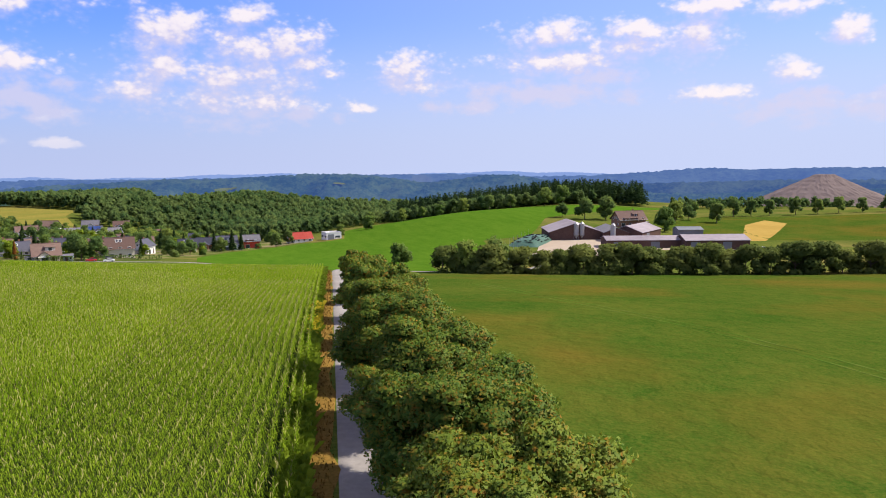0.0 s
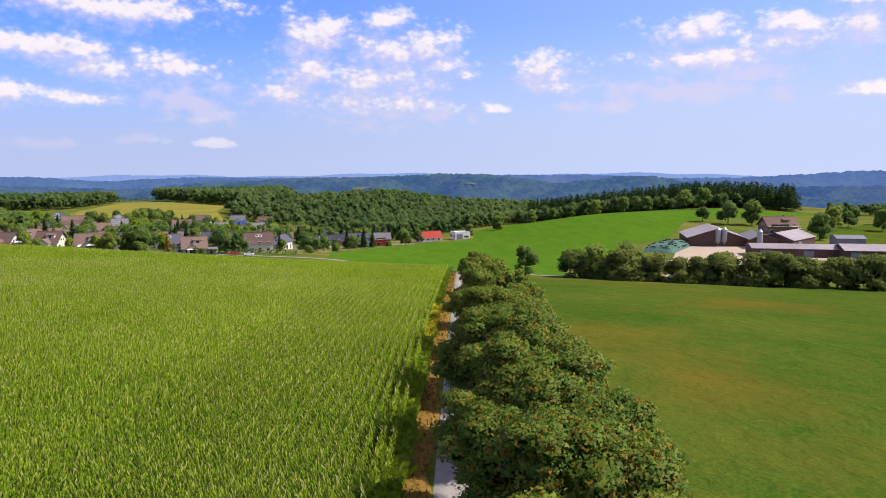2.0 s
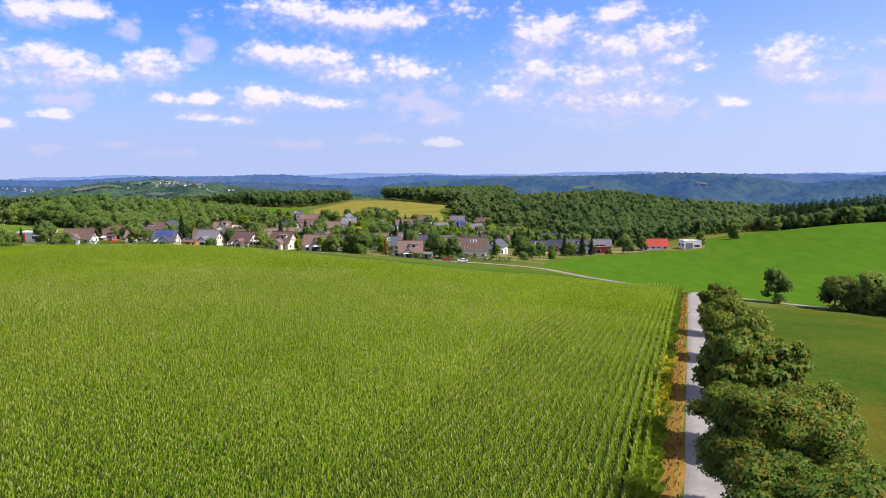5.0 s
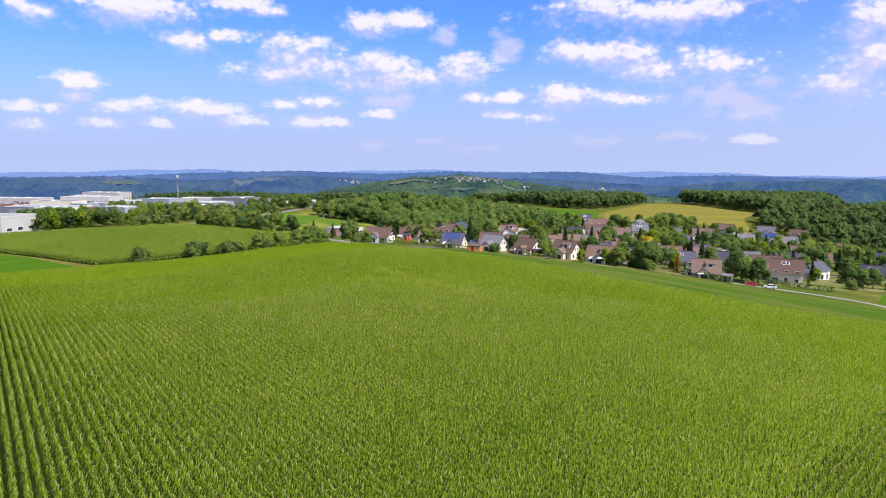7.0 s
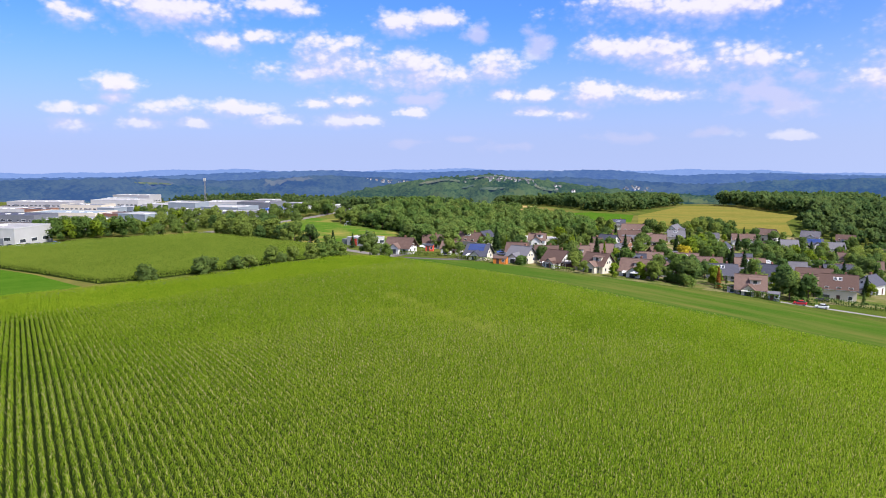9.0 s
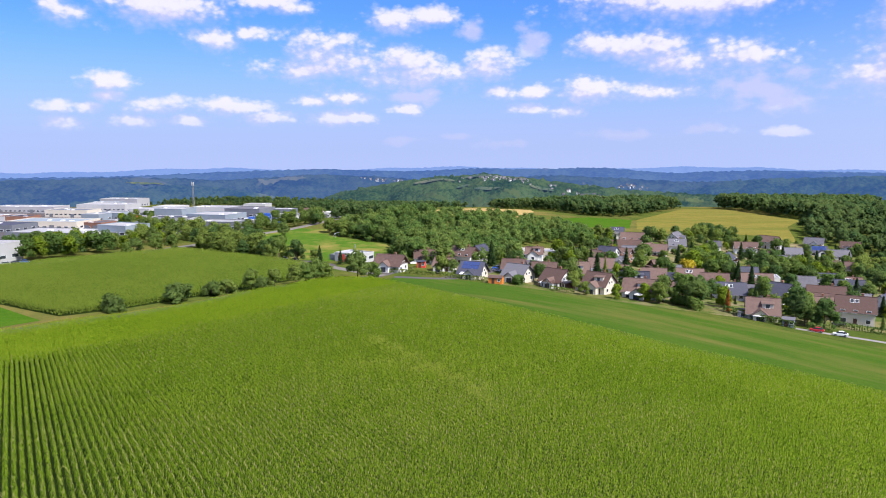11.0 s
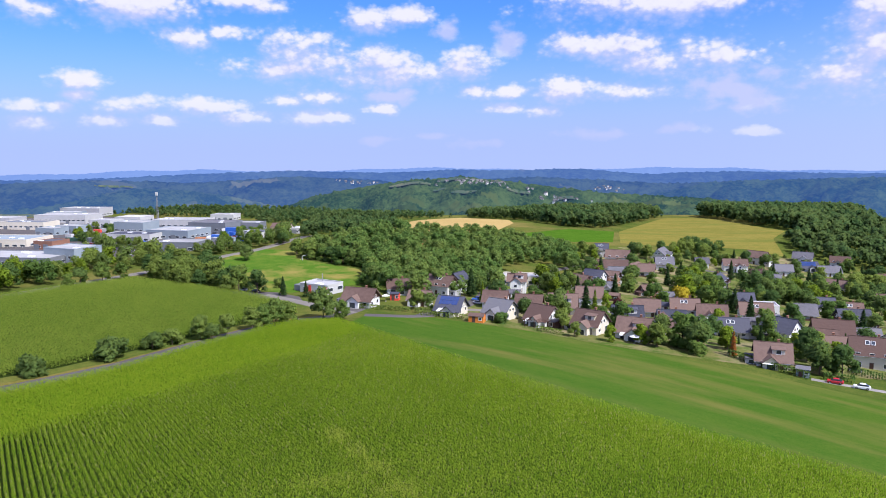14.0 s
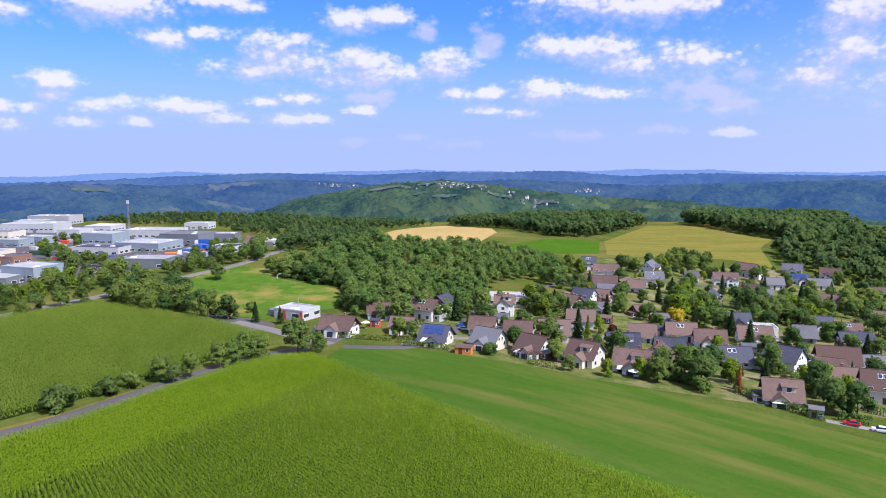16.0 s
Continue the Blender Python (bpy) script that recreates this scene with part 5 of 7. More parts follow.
    if "dormer" in extras:
        for sg in (-1, 1):
            u = -l * 0.3 * sg
            m = pose(u, sg * d * 0.55, eaves + d * k * 0.25, 0, 0, 0 if sg < 0 else 180)
            dm = part("dormer", Shape().box(-1.5, -0.6, 0, 1.5, 1.8, 1.7), M[wall], ob, at=m)
            part("dormer_roof", Shape().slab([(-1.8, -.95, 1.72), (1.8, -.95, 1.72), (1.8, 2.2, 2.15), (-1.8, 2.2, 2.15)], .12), M[roof], dm)
            window(dm, pose(0, -0.62, 0.35), (1.3, 1.25))
    if "awning" in extras:
        part("awning", Shape().slab([(-l * .7, -d - 2.6, 2.2), (l * .2, -d - 2.6, 2.2), (l * .2, -d, 2.7), (-l * .7, -d, 2.7)], .06), M["white"], ob, "cream cloth awning")
    return ob


def hall(x, y, turn, length, depth, high, wall, roof, words, band=True, category="industrial building", pitch=0.0, doors=2):
    """A flat or low-pitched hall with parapet, window band and roller doors."""
    z = min(ground(x + dx, y + dy) for dx in (-6, 6) for dy in (-6, 6))
    HOUSES.append((x, y, max(length, depth) / 2))
    ob = thing("hall", pose(x, y, z, 0, 0, turn), words, category, "halls of the estate" if category == "industrial building" else "")
    l, d = length / 2, depth / 2
    part("wall", Shape().box(-l, -d, -2.5, l, d, high), M[wall], ob)
    if pitch:
        k = d * math.tan(radians(pitch))
        for sg in (-1, 1):
            c = [(-l - .3, sg * (d + .4), high + .1), (l + .3, sg * (d + .4), high + .1), (l + .3, 0, high + k + .1), (-l - .3, 0, high + k + .1)]
            part("roof", Shape().slab(c if sg < 0 else [c[1], c[0], c[3], c[2]], .18), M[roof], ob)
        for sg in (-1, 1):
            part("gable", Shape().add([(sg * l, -d, high), (sg * l, d, high), (sg * l, 0, high + k), (sg * (l - .2), -d, high), (sg * (l - .2), d, high), (sg * (l - .2), 0, high + k)], [(0, 1, 2), (5, 4, 3), (0, 3, 4, 1), (1, 4, 5, 2), (2, 5, 3, 0)]), M[wall], ob)
    else:
        part("roof", Shape().box(-l + .25, -d + .25, high, l - .25, d - .25, high + .12), M[roof], ob)
        par = Shape()
        par.box(-l - .05, -d - .05, high, l + .05, -d + .25, high + .5).box(-l - .05, d - .25, high, l + .05, d + .05, high + .5)
        par.box(-l - .05, -d + .25, high, -l + .25, d - .25, high + .5).box(l - .25, -d + .25, high, l + .05, d - .25, high + .5)
        part("parapet", par, M[wall], ob)
        rng = random.Random(int(abs(x * 7 + y)))
        for i in range(max(1, int(length / 14))):
            u, v = rng.uniform(-l * .8, l * .8), rng.uniform(-d * .6, d * .6)
            part("rooflight", Shape().box(u - 1.2, v - 1.2, high + .12, u + 1.2, v + 1.2, high + .6), M["frame"], ob)
    if band:
        n = max(2, int(length / 5))
        for i in range(n):
            for sg in (-1, 1):
                window(ob, pose(-l + (i + .5) * length / n, sg * (d + .01), min(high - 2.2, 1.4 + (1.2 if high > 6 else 0)), 0, 0, 0 if sg < 0 else 180), (3.2, 1.4))
        for sg in (-1, 1):
            for v in np.linspace(-d * .6, d * .6, max(2, int(depth / 6))):
                window(ob, pose(sg * (l + .01), v, min(high - 2.2, 1.6), 0, 0, 90 * sg), (3.2, 1.4))
    for i in range(doors):
        part("roller_door", Shape().box(-1.8, -.06, 0, 1.8, .02, min(3.6, high - .6)), M["metalgrey"], ob, at=pose(-l + (i + .3) * length / max(1, doors), -d - .05, 0))
    return ob


house(-266.7, 162.4, 38, 9.9, 7.9, 3.2, "roof_brown", "white", "white rendered house with a brown tiled gable roof", "chimney boards")
house(-284.5, 186.2, 66, 8.4, 7.0, 2.8, "roof_brown", "white", "white rendered house with a brown tiled gable roof", "chimney")
house(-277.2, 200.6, 26, 9.9, 7.9, 4.4, "roof_brown", "white", "white rendered house with a brown tiled gable roof", "chimney skylight")
house(-280.9, 210.5, 116, 7.0, 6.2, 5.4, "roof_dark", "white", "white rendered house with an anthracite tiled gable roof")
house(-260.9, 181.9, 41, 7.0, 6.2, 2.9, "roof_brown", "white", "white rendered house with a brown tiled gable roof", "chimney")
house(-243.7, 183.5, 36, 7.7, 8.8, 2.6, "roof_dark", "cream", "cream house with an anthracite roof full of solar panels", "solar awning")
house(-249.5, 205.3, 44, 8.1, 7.9, 3.0, "roof_brown", "white", "white rendered house with a brown tiled gable roof", "chimney")
house(-233.1, 195.4, 21, 7.7, 8.8, 3.0, "roof_grey", "cream", "cream rendered house with a grey tiled gable roof", "chimney")
house(-240.3, 212.6, 44, 8.0, 7.9, 3.0, "roof_brown", "cream", "cream rendered house with a brown tiled gable roof", "chimney")
house(-273.4, 233.2, 48, 7.0, 6.2, 5.4, "roof_brown", "white", "white rendered house with a brown tiled gable roof and dormers", "dormer")
house(-220.6, 202.2, 16, 7.3, 8.8, 3.0, "roof_brown", "white", "white rendered house with a brown tiled gable roof and awning", "chimney awning")
house(-235.6, 223.6, 46, 8.8, 8.8, 3.4, "roof_brown", "white", "white rendered house with a brown tiled gable roof and dormers", "dormer chimney")
house(-248.2, 247.9, 44, 9.2, 7.9, 3.4, "roof_brown", "white", "white rendered house with a brown tiled gable roof", "chimney boards")
house(-207.5, 209.5, 21, 7.9, 8.8, 3.6, "roof_brown", "cream", "cream rendered house with a brown tiled gable roof and dormers", "dormer awning chimney")
house(-215.2, 233.1, 48, 8.8, 7.9, 3.2, "roof_dark", "white", "white rendered house with an anthracite tiled gable roof and dormers", "dormer")
house(-224.5, 252.6, 42, 8.0, 7.9, 3.0, "roof_brown", "white", "white rendered house with a brown tiled gable roof")
house(-197.4, 217.4, 34, 9.4, 8.8, 3.0, "roof_brown", "white", "white rendered house with a brown tiled gable roof and dormers", "dormer awning chimney")
house(-199.8, 230.6, 116, 7.5, 7.9, 3.2, "roof_brown", "white", "white rendered house with a brown tiled gable roof")
house(-206.2, 243.6, 48, 8.4, 7.9, 3.0, "roof_dark", "greywall", "grey rendered house with an anthracite tiled gable roof")
house(-221.8, 269.1, 44, 9.6, 7.9, 3.4, "roof_brown", "white", "white rendered house with a brown tiled gable roof", "chimney skylight")
house(-210.4, 269.3, 42, 9.6, 7.9, 3.4, "roof_brown", "white", "white rendered house with a brown tiled gable roof", "boards chimney")
house(-353.0, 357.0, 46, 7.3, 7.0, 5.2, "roof_dark", "white", "white rendered house with an anthracite tiled gable roof", "skylight")
house(-334.5, 351.1, 42, 12.5, 8.8, 4.4, "roof_brown", "white", "white rendered house with a brown tiled gable roof", "boards")
house(-310.9, 322.9, 46, 14.6, 7.9, 4.0, "roof_brown", "white", "white rendered house with a brown tiled gable roof", "chimney")
house(-294.7, 312.8, 44, 11.1, 7.9, 3.4, "roof_grey", "white", "white rendered house with a grey tiled gable roof")
house(-281.9, 283.1, 16, 8.7, 7.0, 4.8, "roof_dark", "white", "white rendered house with an anthracite tiled gable roof")
house(-281.2, 292.1, 26, 7.0, 6.2, 4.6, "roof_brown", "brick", "brick house with a brown tiled gable roof")
house(-275.2, 267.5, 6, 9.9, 7.9, 3.6, "roof_brown", "white", "white rendered house with a brown tiled gable roof")
house(-306.3, 334.1, 106, 9.1, 7.0, 3.6, "roof_brown", "cream", "cream rendered house with a brown tiled gable roof")
house(-301.1, 337.4, 38, 7.6, 7.9, 3.6, "roof_brown", "white", "white rendered house with a brown tiled gable roof", "chimney")
house(-265.2, 273.5, 44, 7.0, 6.2, 2.8, "roof_grey", "white", "white rendered house with a grey tiled gable roof")
house(-313.2, 364.5, 46, 8.6, 7.9, 4.6, "roof_grey", "white", "white rendered house with a grey tiled gable roof", "skylight")
house(-341.2, 393.8, 116, 13.3, 7.9, 4.0, "roof_grey", "white", "white rendered house with a grey tiled gable roof")
house(-257.8, 291.2, 76, 7.0, 6.2, 2.8, "roof_brown", "brick", "brick house with a brown tiled gable roof")
house(-240.8, 284.5, 48, 7.0, 6.2, 2.8, "roof_grey", "white", "white rendered house with a grey tiled gable roof")
house(-316.7, 400.0, 48, 7.0, 6.2, 3.4, "roof_grey", "white", "white rendered house with a grey tiled gable roof")
house(-303.6, 411.7, 46, 12.7, 7.9, 4.6, "roof_brown", "white", "white rendered house with a brown tiled gable roof", "chimney")
house(-316.1, 451.0, 6, 11.9, 7.9, 5.2, "roof_brown", "white", "white rendered house with a brown tiled gable roof")
house(-271.2, 353.7, 116, 10.7, 7.9, 4.4, "roof_dark", "white", "white rendered house with an anthracite tiled gable roof", "boards")
house(-283.0, 403.2, 16, 8.7, 7.0, 4.0, "roof_brown", "white", "white rendered house with a brown tiled gable roof")
house(-232.6, 316.0, 46, 10.6, 7.9, 3.4, "roof_dark", "greywall", "grey rendered house with an anthracite tiled gable roof", "chimney")
house(-210.0, 293.5, 44, 10.7, 8.8, 3.4, "roof_brown", "white", "white rendered house with a brown tiled gable roof", "skylight")
house(-273.6, 401.6, 36, 7.0, 6.2, 4.0, "roof_grey", "white", "white rendered house with a grey tiled gable roof")
house(-291.5, 438.2, 44, 10.1, 7.9, 3.6, "roof_grey", "white", "white rendered house with a grey tiled gable roof")
house(-309.1, 487.2, 26, 10.5, 7.9, 3.6, "roof_grey", "white", "white rendered house with a grey tiled gable roof")
house(-294.4, 468.0, 46, 9.9, 7.9, 2.8, "roof_dark", "white", "white house with an anthracite roof full of solar panels", "solar")
house(-291.3, 497.1, 31, 10.5, 7.9, 4.4, "roof_brown", "white", "white rendered house with a brown tiled gable roof")
house(-283.2, 470.4, 48, 12.0, 7.9, 3.0, "roof_grey", "white", "white rendered house with a grey tiled gable roof")
house(-257.2, 433.8, 11, 10.7, 7.9, 3.4, "roof_brown", "cream", "cream rendered house with a brown tiled gable roof")
house(-220.8, 356.3, 44, 8.3, 7.9, 3.0, "roof_dark", "white", "white rendered house with an anthracite tiled gable roof", "chimney")
house(-208.4, 322.2, 42, 7.0, 7.9, 3.2, "roof_grey", "greywall", "grey rendered house with a grey tiled gable roof")
house(-208.6, 354.1, 40, 8.9, 7.9, 3.0, "roof_brown", "cream", "cream rendered house with a brown tiled gable roof", "skylight")
house(-190.6, 323.0, 48, 10.0, 7.9, 4.4, "roof_dark", "darkwood", "dark boarded house with an anthracite tiled gable roof")
house(-179.0, 288.8, 38, 11.0, 9.7, 3.2, "roof_brown", "cream", "cream rendered house with a brown tiled gable roof", "chimney boards")
house(-166.9, 264.2, 42, 9.7, 7.9, 2.6, "roof_brown", "cream", "cream rendered house with a brown tiled gable roof and awning", "awning")
house(-183.6, 267.7, 8, 9.5, 8.8, 4.0, "roof_dark", "white", "white rendered house with an anthracite tiled gable roof", "chimney")
house(-192.1, 254.4, 46, 9.7, 7.9, 2.9, "roof_dark", "white", "white rendered house with an anthracite tiled gable roof", "chimney skylight")
house(-162.5, 231.0, 38, 7.9, 8.8, 3.0, "roof_brown", "cream", "cream rendered house with a brown tiled gable roof and dormers", "boards chimney dormer awning")
house(-221.5, 404.9, 36, 8.0, 7.9, 3.6, "roof_brown", "cream", "cream rendered house with a brown tiled gable roof")
house(-257.6, 483.3, 46, 8.3, 7.9, 3.6, "roof_brown", "cream", "cream rendered house with a brown tiled gable roof")
house(-172.1, 296.5, 46, 7.0, 6.2, 3.0, "roof_grey", "greywall", "grey rendered house with a grey tiled gable roof")
house(-153.7, 262.4, 32, 10.1, 9.7, 4.6, "roof_brown", "cream", "cream rendered house with a brown tiled gable roof", "skylight chimney")
house(-163.2, 297.1, 95, 8.0, 7.0, 4.2, "roof_dark", "white", "white rendered house with an anthracite tiled gable roof")
house(-158.4, 329.3, 25, 7.7, 7.9, 3.4, "roof_dark", "white", "white rendered house with an anthracite tiled gable roof and dormers", "skylight dormer")
house(-160.8, 354.9, 20, 9.0, 7.9, 3.4, "roof_dark", "brick", "brick house with an anthracite tiled gable roof")
house(-144.5, 343.1, 30, 9.5, 7.9, 4.6, "roof_dark", "white", "white rendered house with an anthracite tiled gable roof and dormers", "dormer chimney")
house(-139.6, 363.1, 28, 8.4, 7.0, 4.6, "roof_grey", "redwall", "red painted house with a grey tiled gable roof")
house(-221.3, 520.6, 35, 8.0, 6.2, 2.8, "roof_grey", "cream", "cream rendered house with a grey tiled gable roof")
house(-122.9, 394.6, 34, 13.1, 7.9, 2.9, "roof_red", "white", "white rendered house with a red tiled gable roof", "chimney")
house(-215.1, 462.6, 26, 13.6, 7.9, 4.0, "roof_dark", "white", "white rendered house with an anthracite tiled gable roof")
house(-174.6, 276.3, 30, 7.0, 6.2, 3.0, "roof_brown", "cream", "cream rendered house with a brown tiled gable roof")


# ---------------------------------------------------------------- shop, halls, mast
SHOP = hall(-297.5, 161, 28, 12.6, 9.4, 3.4, "metalwhite", "roof_flat", "white flat-roofed shop with red panels beside a car park", category="shop", doors=0)
for u in (-3.4, -1.6):
    part("red_panel", Shape().box(u - 0.6, -4.82, 0, u + 0.6, -4.7, 3.3), M["redwall"], SHOP, "red wall panel")
part("red_panel", Shape().box(5.2, -4.82, 0, 6.2, -4.7, 3.3), M["redwall"], SHOP, "red wall panel")
part("flue", Shape().tube((-2, 3, 3.4), (-2, 3, 6.4), 0.16, 0.16, 8), M["steel"], SHOP)
part("annexe", Shape().box(-10.2, -3.4, -0.6, -6.3, 2.6, 2.6), M["metalgrey"], SHOP)
hall(-441, 91, 36, 20, 16, 7, "metalblue", "roof_flat", "light blue hall with a pale flat roof on the estate")
hall(-535, 87, 44, 13, 14, 5, "brick", "roof_grey", "brown low hall on the estate")
hall(-440, 142, 50, 23, 16, 5, "metalgrey", "roof_flat", "long low grey-blue hall on the estate")
hall(-556, 136, 48, 33, 18, 5, "metalwhite", "roof_dark", "white hall with a dark roof on the estate")
hall(-555, 164, 42, 32, 26, 6, "metalblue", "roof_flat", "showroom hall with a pale flat roof on the estate")
hall(-651, 152, 44, 26, 20, 9, "metalblue", "roof_flat", "tall light blue hall on the estate")
hall(-674, 193, 50, 43, 22, 8, "metalwhite", "roof_flat", "white office block and hall on the estate")
hall(-585, 196, 44, 30, 24, 8, "metalgrey", "roof_grey", "dark grey hall with a flat roof on the estate")
hall(-794, 147, 46, 23, 20, 7, "metalwhite", "roof_flat", "white office hall on the estate")
hall(-829, 177, 50, 27, 26, 6, "metalwhite", "metalwhite", "white hall with a white roof on the estate")
hall(-872, 121, 52, 55, 30, 8, "metalwhite", "roof_flat", "long white hall on the estate")
hall(-950, 145, 48, 49, 24, 9, "greywall", "roof_flat", "long grey hall behind the others on the estate")
hall(-720, 113, 40, 22, 16, 6, "metalblue", "roof_flat", "grey-blue hall on the estate")
hall(-693, 96, 46, 17, 16, 6, "metalblue", "roof_flat", "blue-grey hall on the estate")
hall(-583, 221, 52, 20, 14, 6, "metalgrey", "roof_flat", "grey box-shaped hall on the estate")
hall(-472, 190, 42, 15, 16, 4, "metalwhite", "roof_dark", "low hall with a dark roof on the estate")
hall(-491, 228, 50, 12, 12, 4, "metalwhite", "roof_flat", "low white hall beside a wood on the estate")
house(-503, 218, 40, 13, 10, 3.4, "roof_brown", "white", "white rendered house at the edge of the estate", "boards")

hall(-452, 66, 50, 56, 24, 4.5, "metalgrey", "roof_flat", "long low grey hall behind roadside trees on the estate")
hall(-588, 62, 52, 52, 26, 5.5, "cream", "metalblue", "cream hall with a dark blue-grey roof on the estate")
hall(-560, 30, 50, 40, 22, 5.0, "metalgrey", "roof_dark", "low grey hall with a dark roof on the estate")
hall(-885, 48, 54, 70, 26, 6.0, "greywall", "roof_flat", "long grey hall at the back of the estate")
hall(-700, 20, 52, 46, 24, 6.0, "metalwhite", "roof_flat", "off-white hall with a flat roof on the estate")
hall(-347, 32, 50, 19, 20, 7, "metalwhite", "roof_flat", "white hall with a row of windows on the estate")
hall(-680, 40, 52, 26, 16, 6, "brick", "roof_dark", "brown hall with a dark blue roof on the estate")
hall(-810, 84, 50, 45, 22, 7, "cream", "metalgrey", "cream showroom hall with a grey roof on the estate")
hall(-922, 123, 54, 33, 20, 7, "metalblue", "roof_flat", "light blue storage hall on the estate")
hall(-1057, 80, 56, 60, 24, 7, "metalwhite", "roof_flat", "long pale hall at the back of the row on the estate")
hall(-752, 248, 52, 23, 18, 6, "metalwhite", "roof_flat", "pale hall beside a mast on the estate")

MAST_Z = ground(-754, 186)
mast = thing("radio_mast", pose(-754, 186, MAST_Z), "grey steel lattice radio mast behind the halls", "mast")
tower = Shape()
for i in range(4):
    a, b = math.radians(45 + 90 * i), math.radians(135 + 90 * i)
    tower.tube((1.1 * math.cos(a), 1.1 * math.sin(a), -1), (0.45 * math.cos(a), 0.45 * math.sin(a), 30), .16, .12, 6)
    for k in range(14):
        r0, r1, z0, z1 = 1.1 - .65 * k / 14, 1.1 - .65 * (k + 1) / 14, 30 * k / 14, 30 * (k + 1) / 14
        tower.tube((r0 * math.cos(a), r0 * math.sin(a), z0), (r1 * math.cos(b), r1 * math.sin(b), z1), .07, .07, 5)
part("lattice", tower, M["steel"], mast)
for k in range(3):
    a = k * 2.1
    part("antenna", Shape().box(math.cos(a) * 1.0 - .25, math.sin(a) * 1.0 - .25, 28.0, math.cos(a) * 1.0 + .25, math.sin(a) * 1.0 + .25, 31.0), M["metalwhite"], mast)
part("platform", Shape().tube((0, 0, 27.6), (0, 0, 27.8), 1.5, 1.5, 10), M["steel"], mast)


# ---------------------------------------------------------------- farm
hall(27, 340, 96, 26, 24, 3.4, "darkwood", "roof_sheet", "dark boarded barn with a wide pale sheet roof", False, "barn", 19, 1)
hall(45, 334, 96, 22, 11, 3.6, "darkwood", "roof_grey", "dark boarded barn beside feed silos", False, "barn", 22, 1)
hall(57, 338, 60, 24, 15, 3.6, "darkwood", "roof_sheet", "dark boarded barn with a pale ridge", False, "barn", 21, 1)
hall(53.5, 304, 6, 31, 11, 3.2, "darkwood", "roof_sheet", "long low dark cattle shed with a pale roof", False, "barn", 14, 2)
hall(82, 302, 6, 26, 13, 4.0, "darkwood", "roof_sheet", "long dark cattle shed with a ridged pale roof", False, "barn", 16, 2)
hall(80, 336, 6, 11, 9, 5.0, "metalgrey", "metalgrey", "grey-blue machine shed behind the cattle sheds", False, "barn", 14, 1)
house(61, 388, 20, 15, 10, 4.6, "roof_brown", "brick", "brick farmhouse with a brown tiled gable roof", "chimney dormer")
for k, (x, y) in enumerate(((28.6, 327.0), (31.2, 327.6), (44.4, 322.0))):
    silo = thing("feed_silo", pose(x, y, ground(x, y)), "grey metal feed silo beside the barn", "silo", "feed silos")
    part("cylinder", Shape().tube((0, 0, 2.2), (0, 0, 7.2), 1.15, 1.15, 16).tube((0, 0, 7.2), (0, 0, 8.1), 1.15, 0.3, 16).tube((0, 0, 0.9), (0, 0, 2.2), 0.25, 1.15, 16), M["steel"], silo)
    for i in range(4):
        part("leg", Shape().tube((math.cos(i * 1.571), math.sin(i * 1.571), -0.4), (math.cos(i * 1.571), math.sin(i * 1.571), 2.4), .07, .07, 6), M["steel"], silo)


hall(310, 640, 20, 40, 14, 3.0, "metalwhite", "metalwhite", "long low white greenhouse behind the farm meadows", False, "greenhouse", 12, 0)
hall(405, 640, 28, 46, 16, 3.0, "metalgrey", "metalblue", "long low hall with a grey-blue roof beyond the farm", False, "hall", 12, 0)


def silage(x, y, turn, length, width, high):
    """A clamp under a sheet, weighted with tyres."""
    ob = thing("silage_clamp", pose(x, y, ground(x, y), 0, 0, turn), "silage clamp under a green sheet weighted with tyres", "silage clamp")
    n, m = 26, 14
    rng = np.random.default_rng(9)
    gx, gy = np.meshgrid(np.linspace(-length / 2, length / 2, n), np.linspace(-width / 2, width / 2, m), indexing="ij")
    z = high * np.clip(1 - np.abs(gx / (length / 2)) ** 6, 0, 1) * np.clip(1 - np.abs(gy / (width / 2)) ** 4, 0, 1) + rng.normal(0, .06, gx.shape) - 0.3
    i = np.arange(n - 1)[:, None] * m + np.arange(m - 1)[None, :]
    part("sheet", array_mesh("sheet", np.column_stack([gx.ravel(), gy.ravel(), z.ravel()]), np.stack([i, i + m, i + m + 1, i + 1], -1).reshape(-1, 4)), M["plastic"], ob)
    ring = Shape()
    for a in range(10):
        b = (a + 1) % 10
        p, q = (math.cos(a * .628), math.sin(a * .628)), (math.cos(b * .628), math.sin(b * .628))
        ring.add([(p[0] * .6, p[1] * .6, 0), (q[0] * .6, q[1] * .6, 0), (q[0] * .55, q[1] * .55, .22), (p[0] * .55, p[1] * .55, .22), (p[0] * .3, p[1] * .3, .18), (q[0] * .3, q[1] * .3, .18)], [(0, 1, 2, 3), (3, 2, 5, 4)])
    tyre = dressed(ring.mesh("tyre"), M["black"])
    for k in range(70):
        a, b = int(rng.integers(2, n - 2)), int(rng.integers(1, m - 1))
        part("tyre", tyre, M["black"], ob, at=pose(gx[a, b], gy[a, b], z[a, b] + .03, rng.uniform(-8, 8), 0, rng.uniform(0, 90)))


silage(9, 320, 72, 34, 14, 3.0)
silage(3, 262, 72, 14, 10, 2.0)


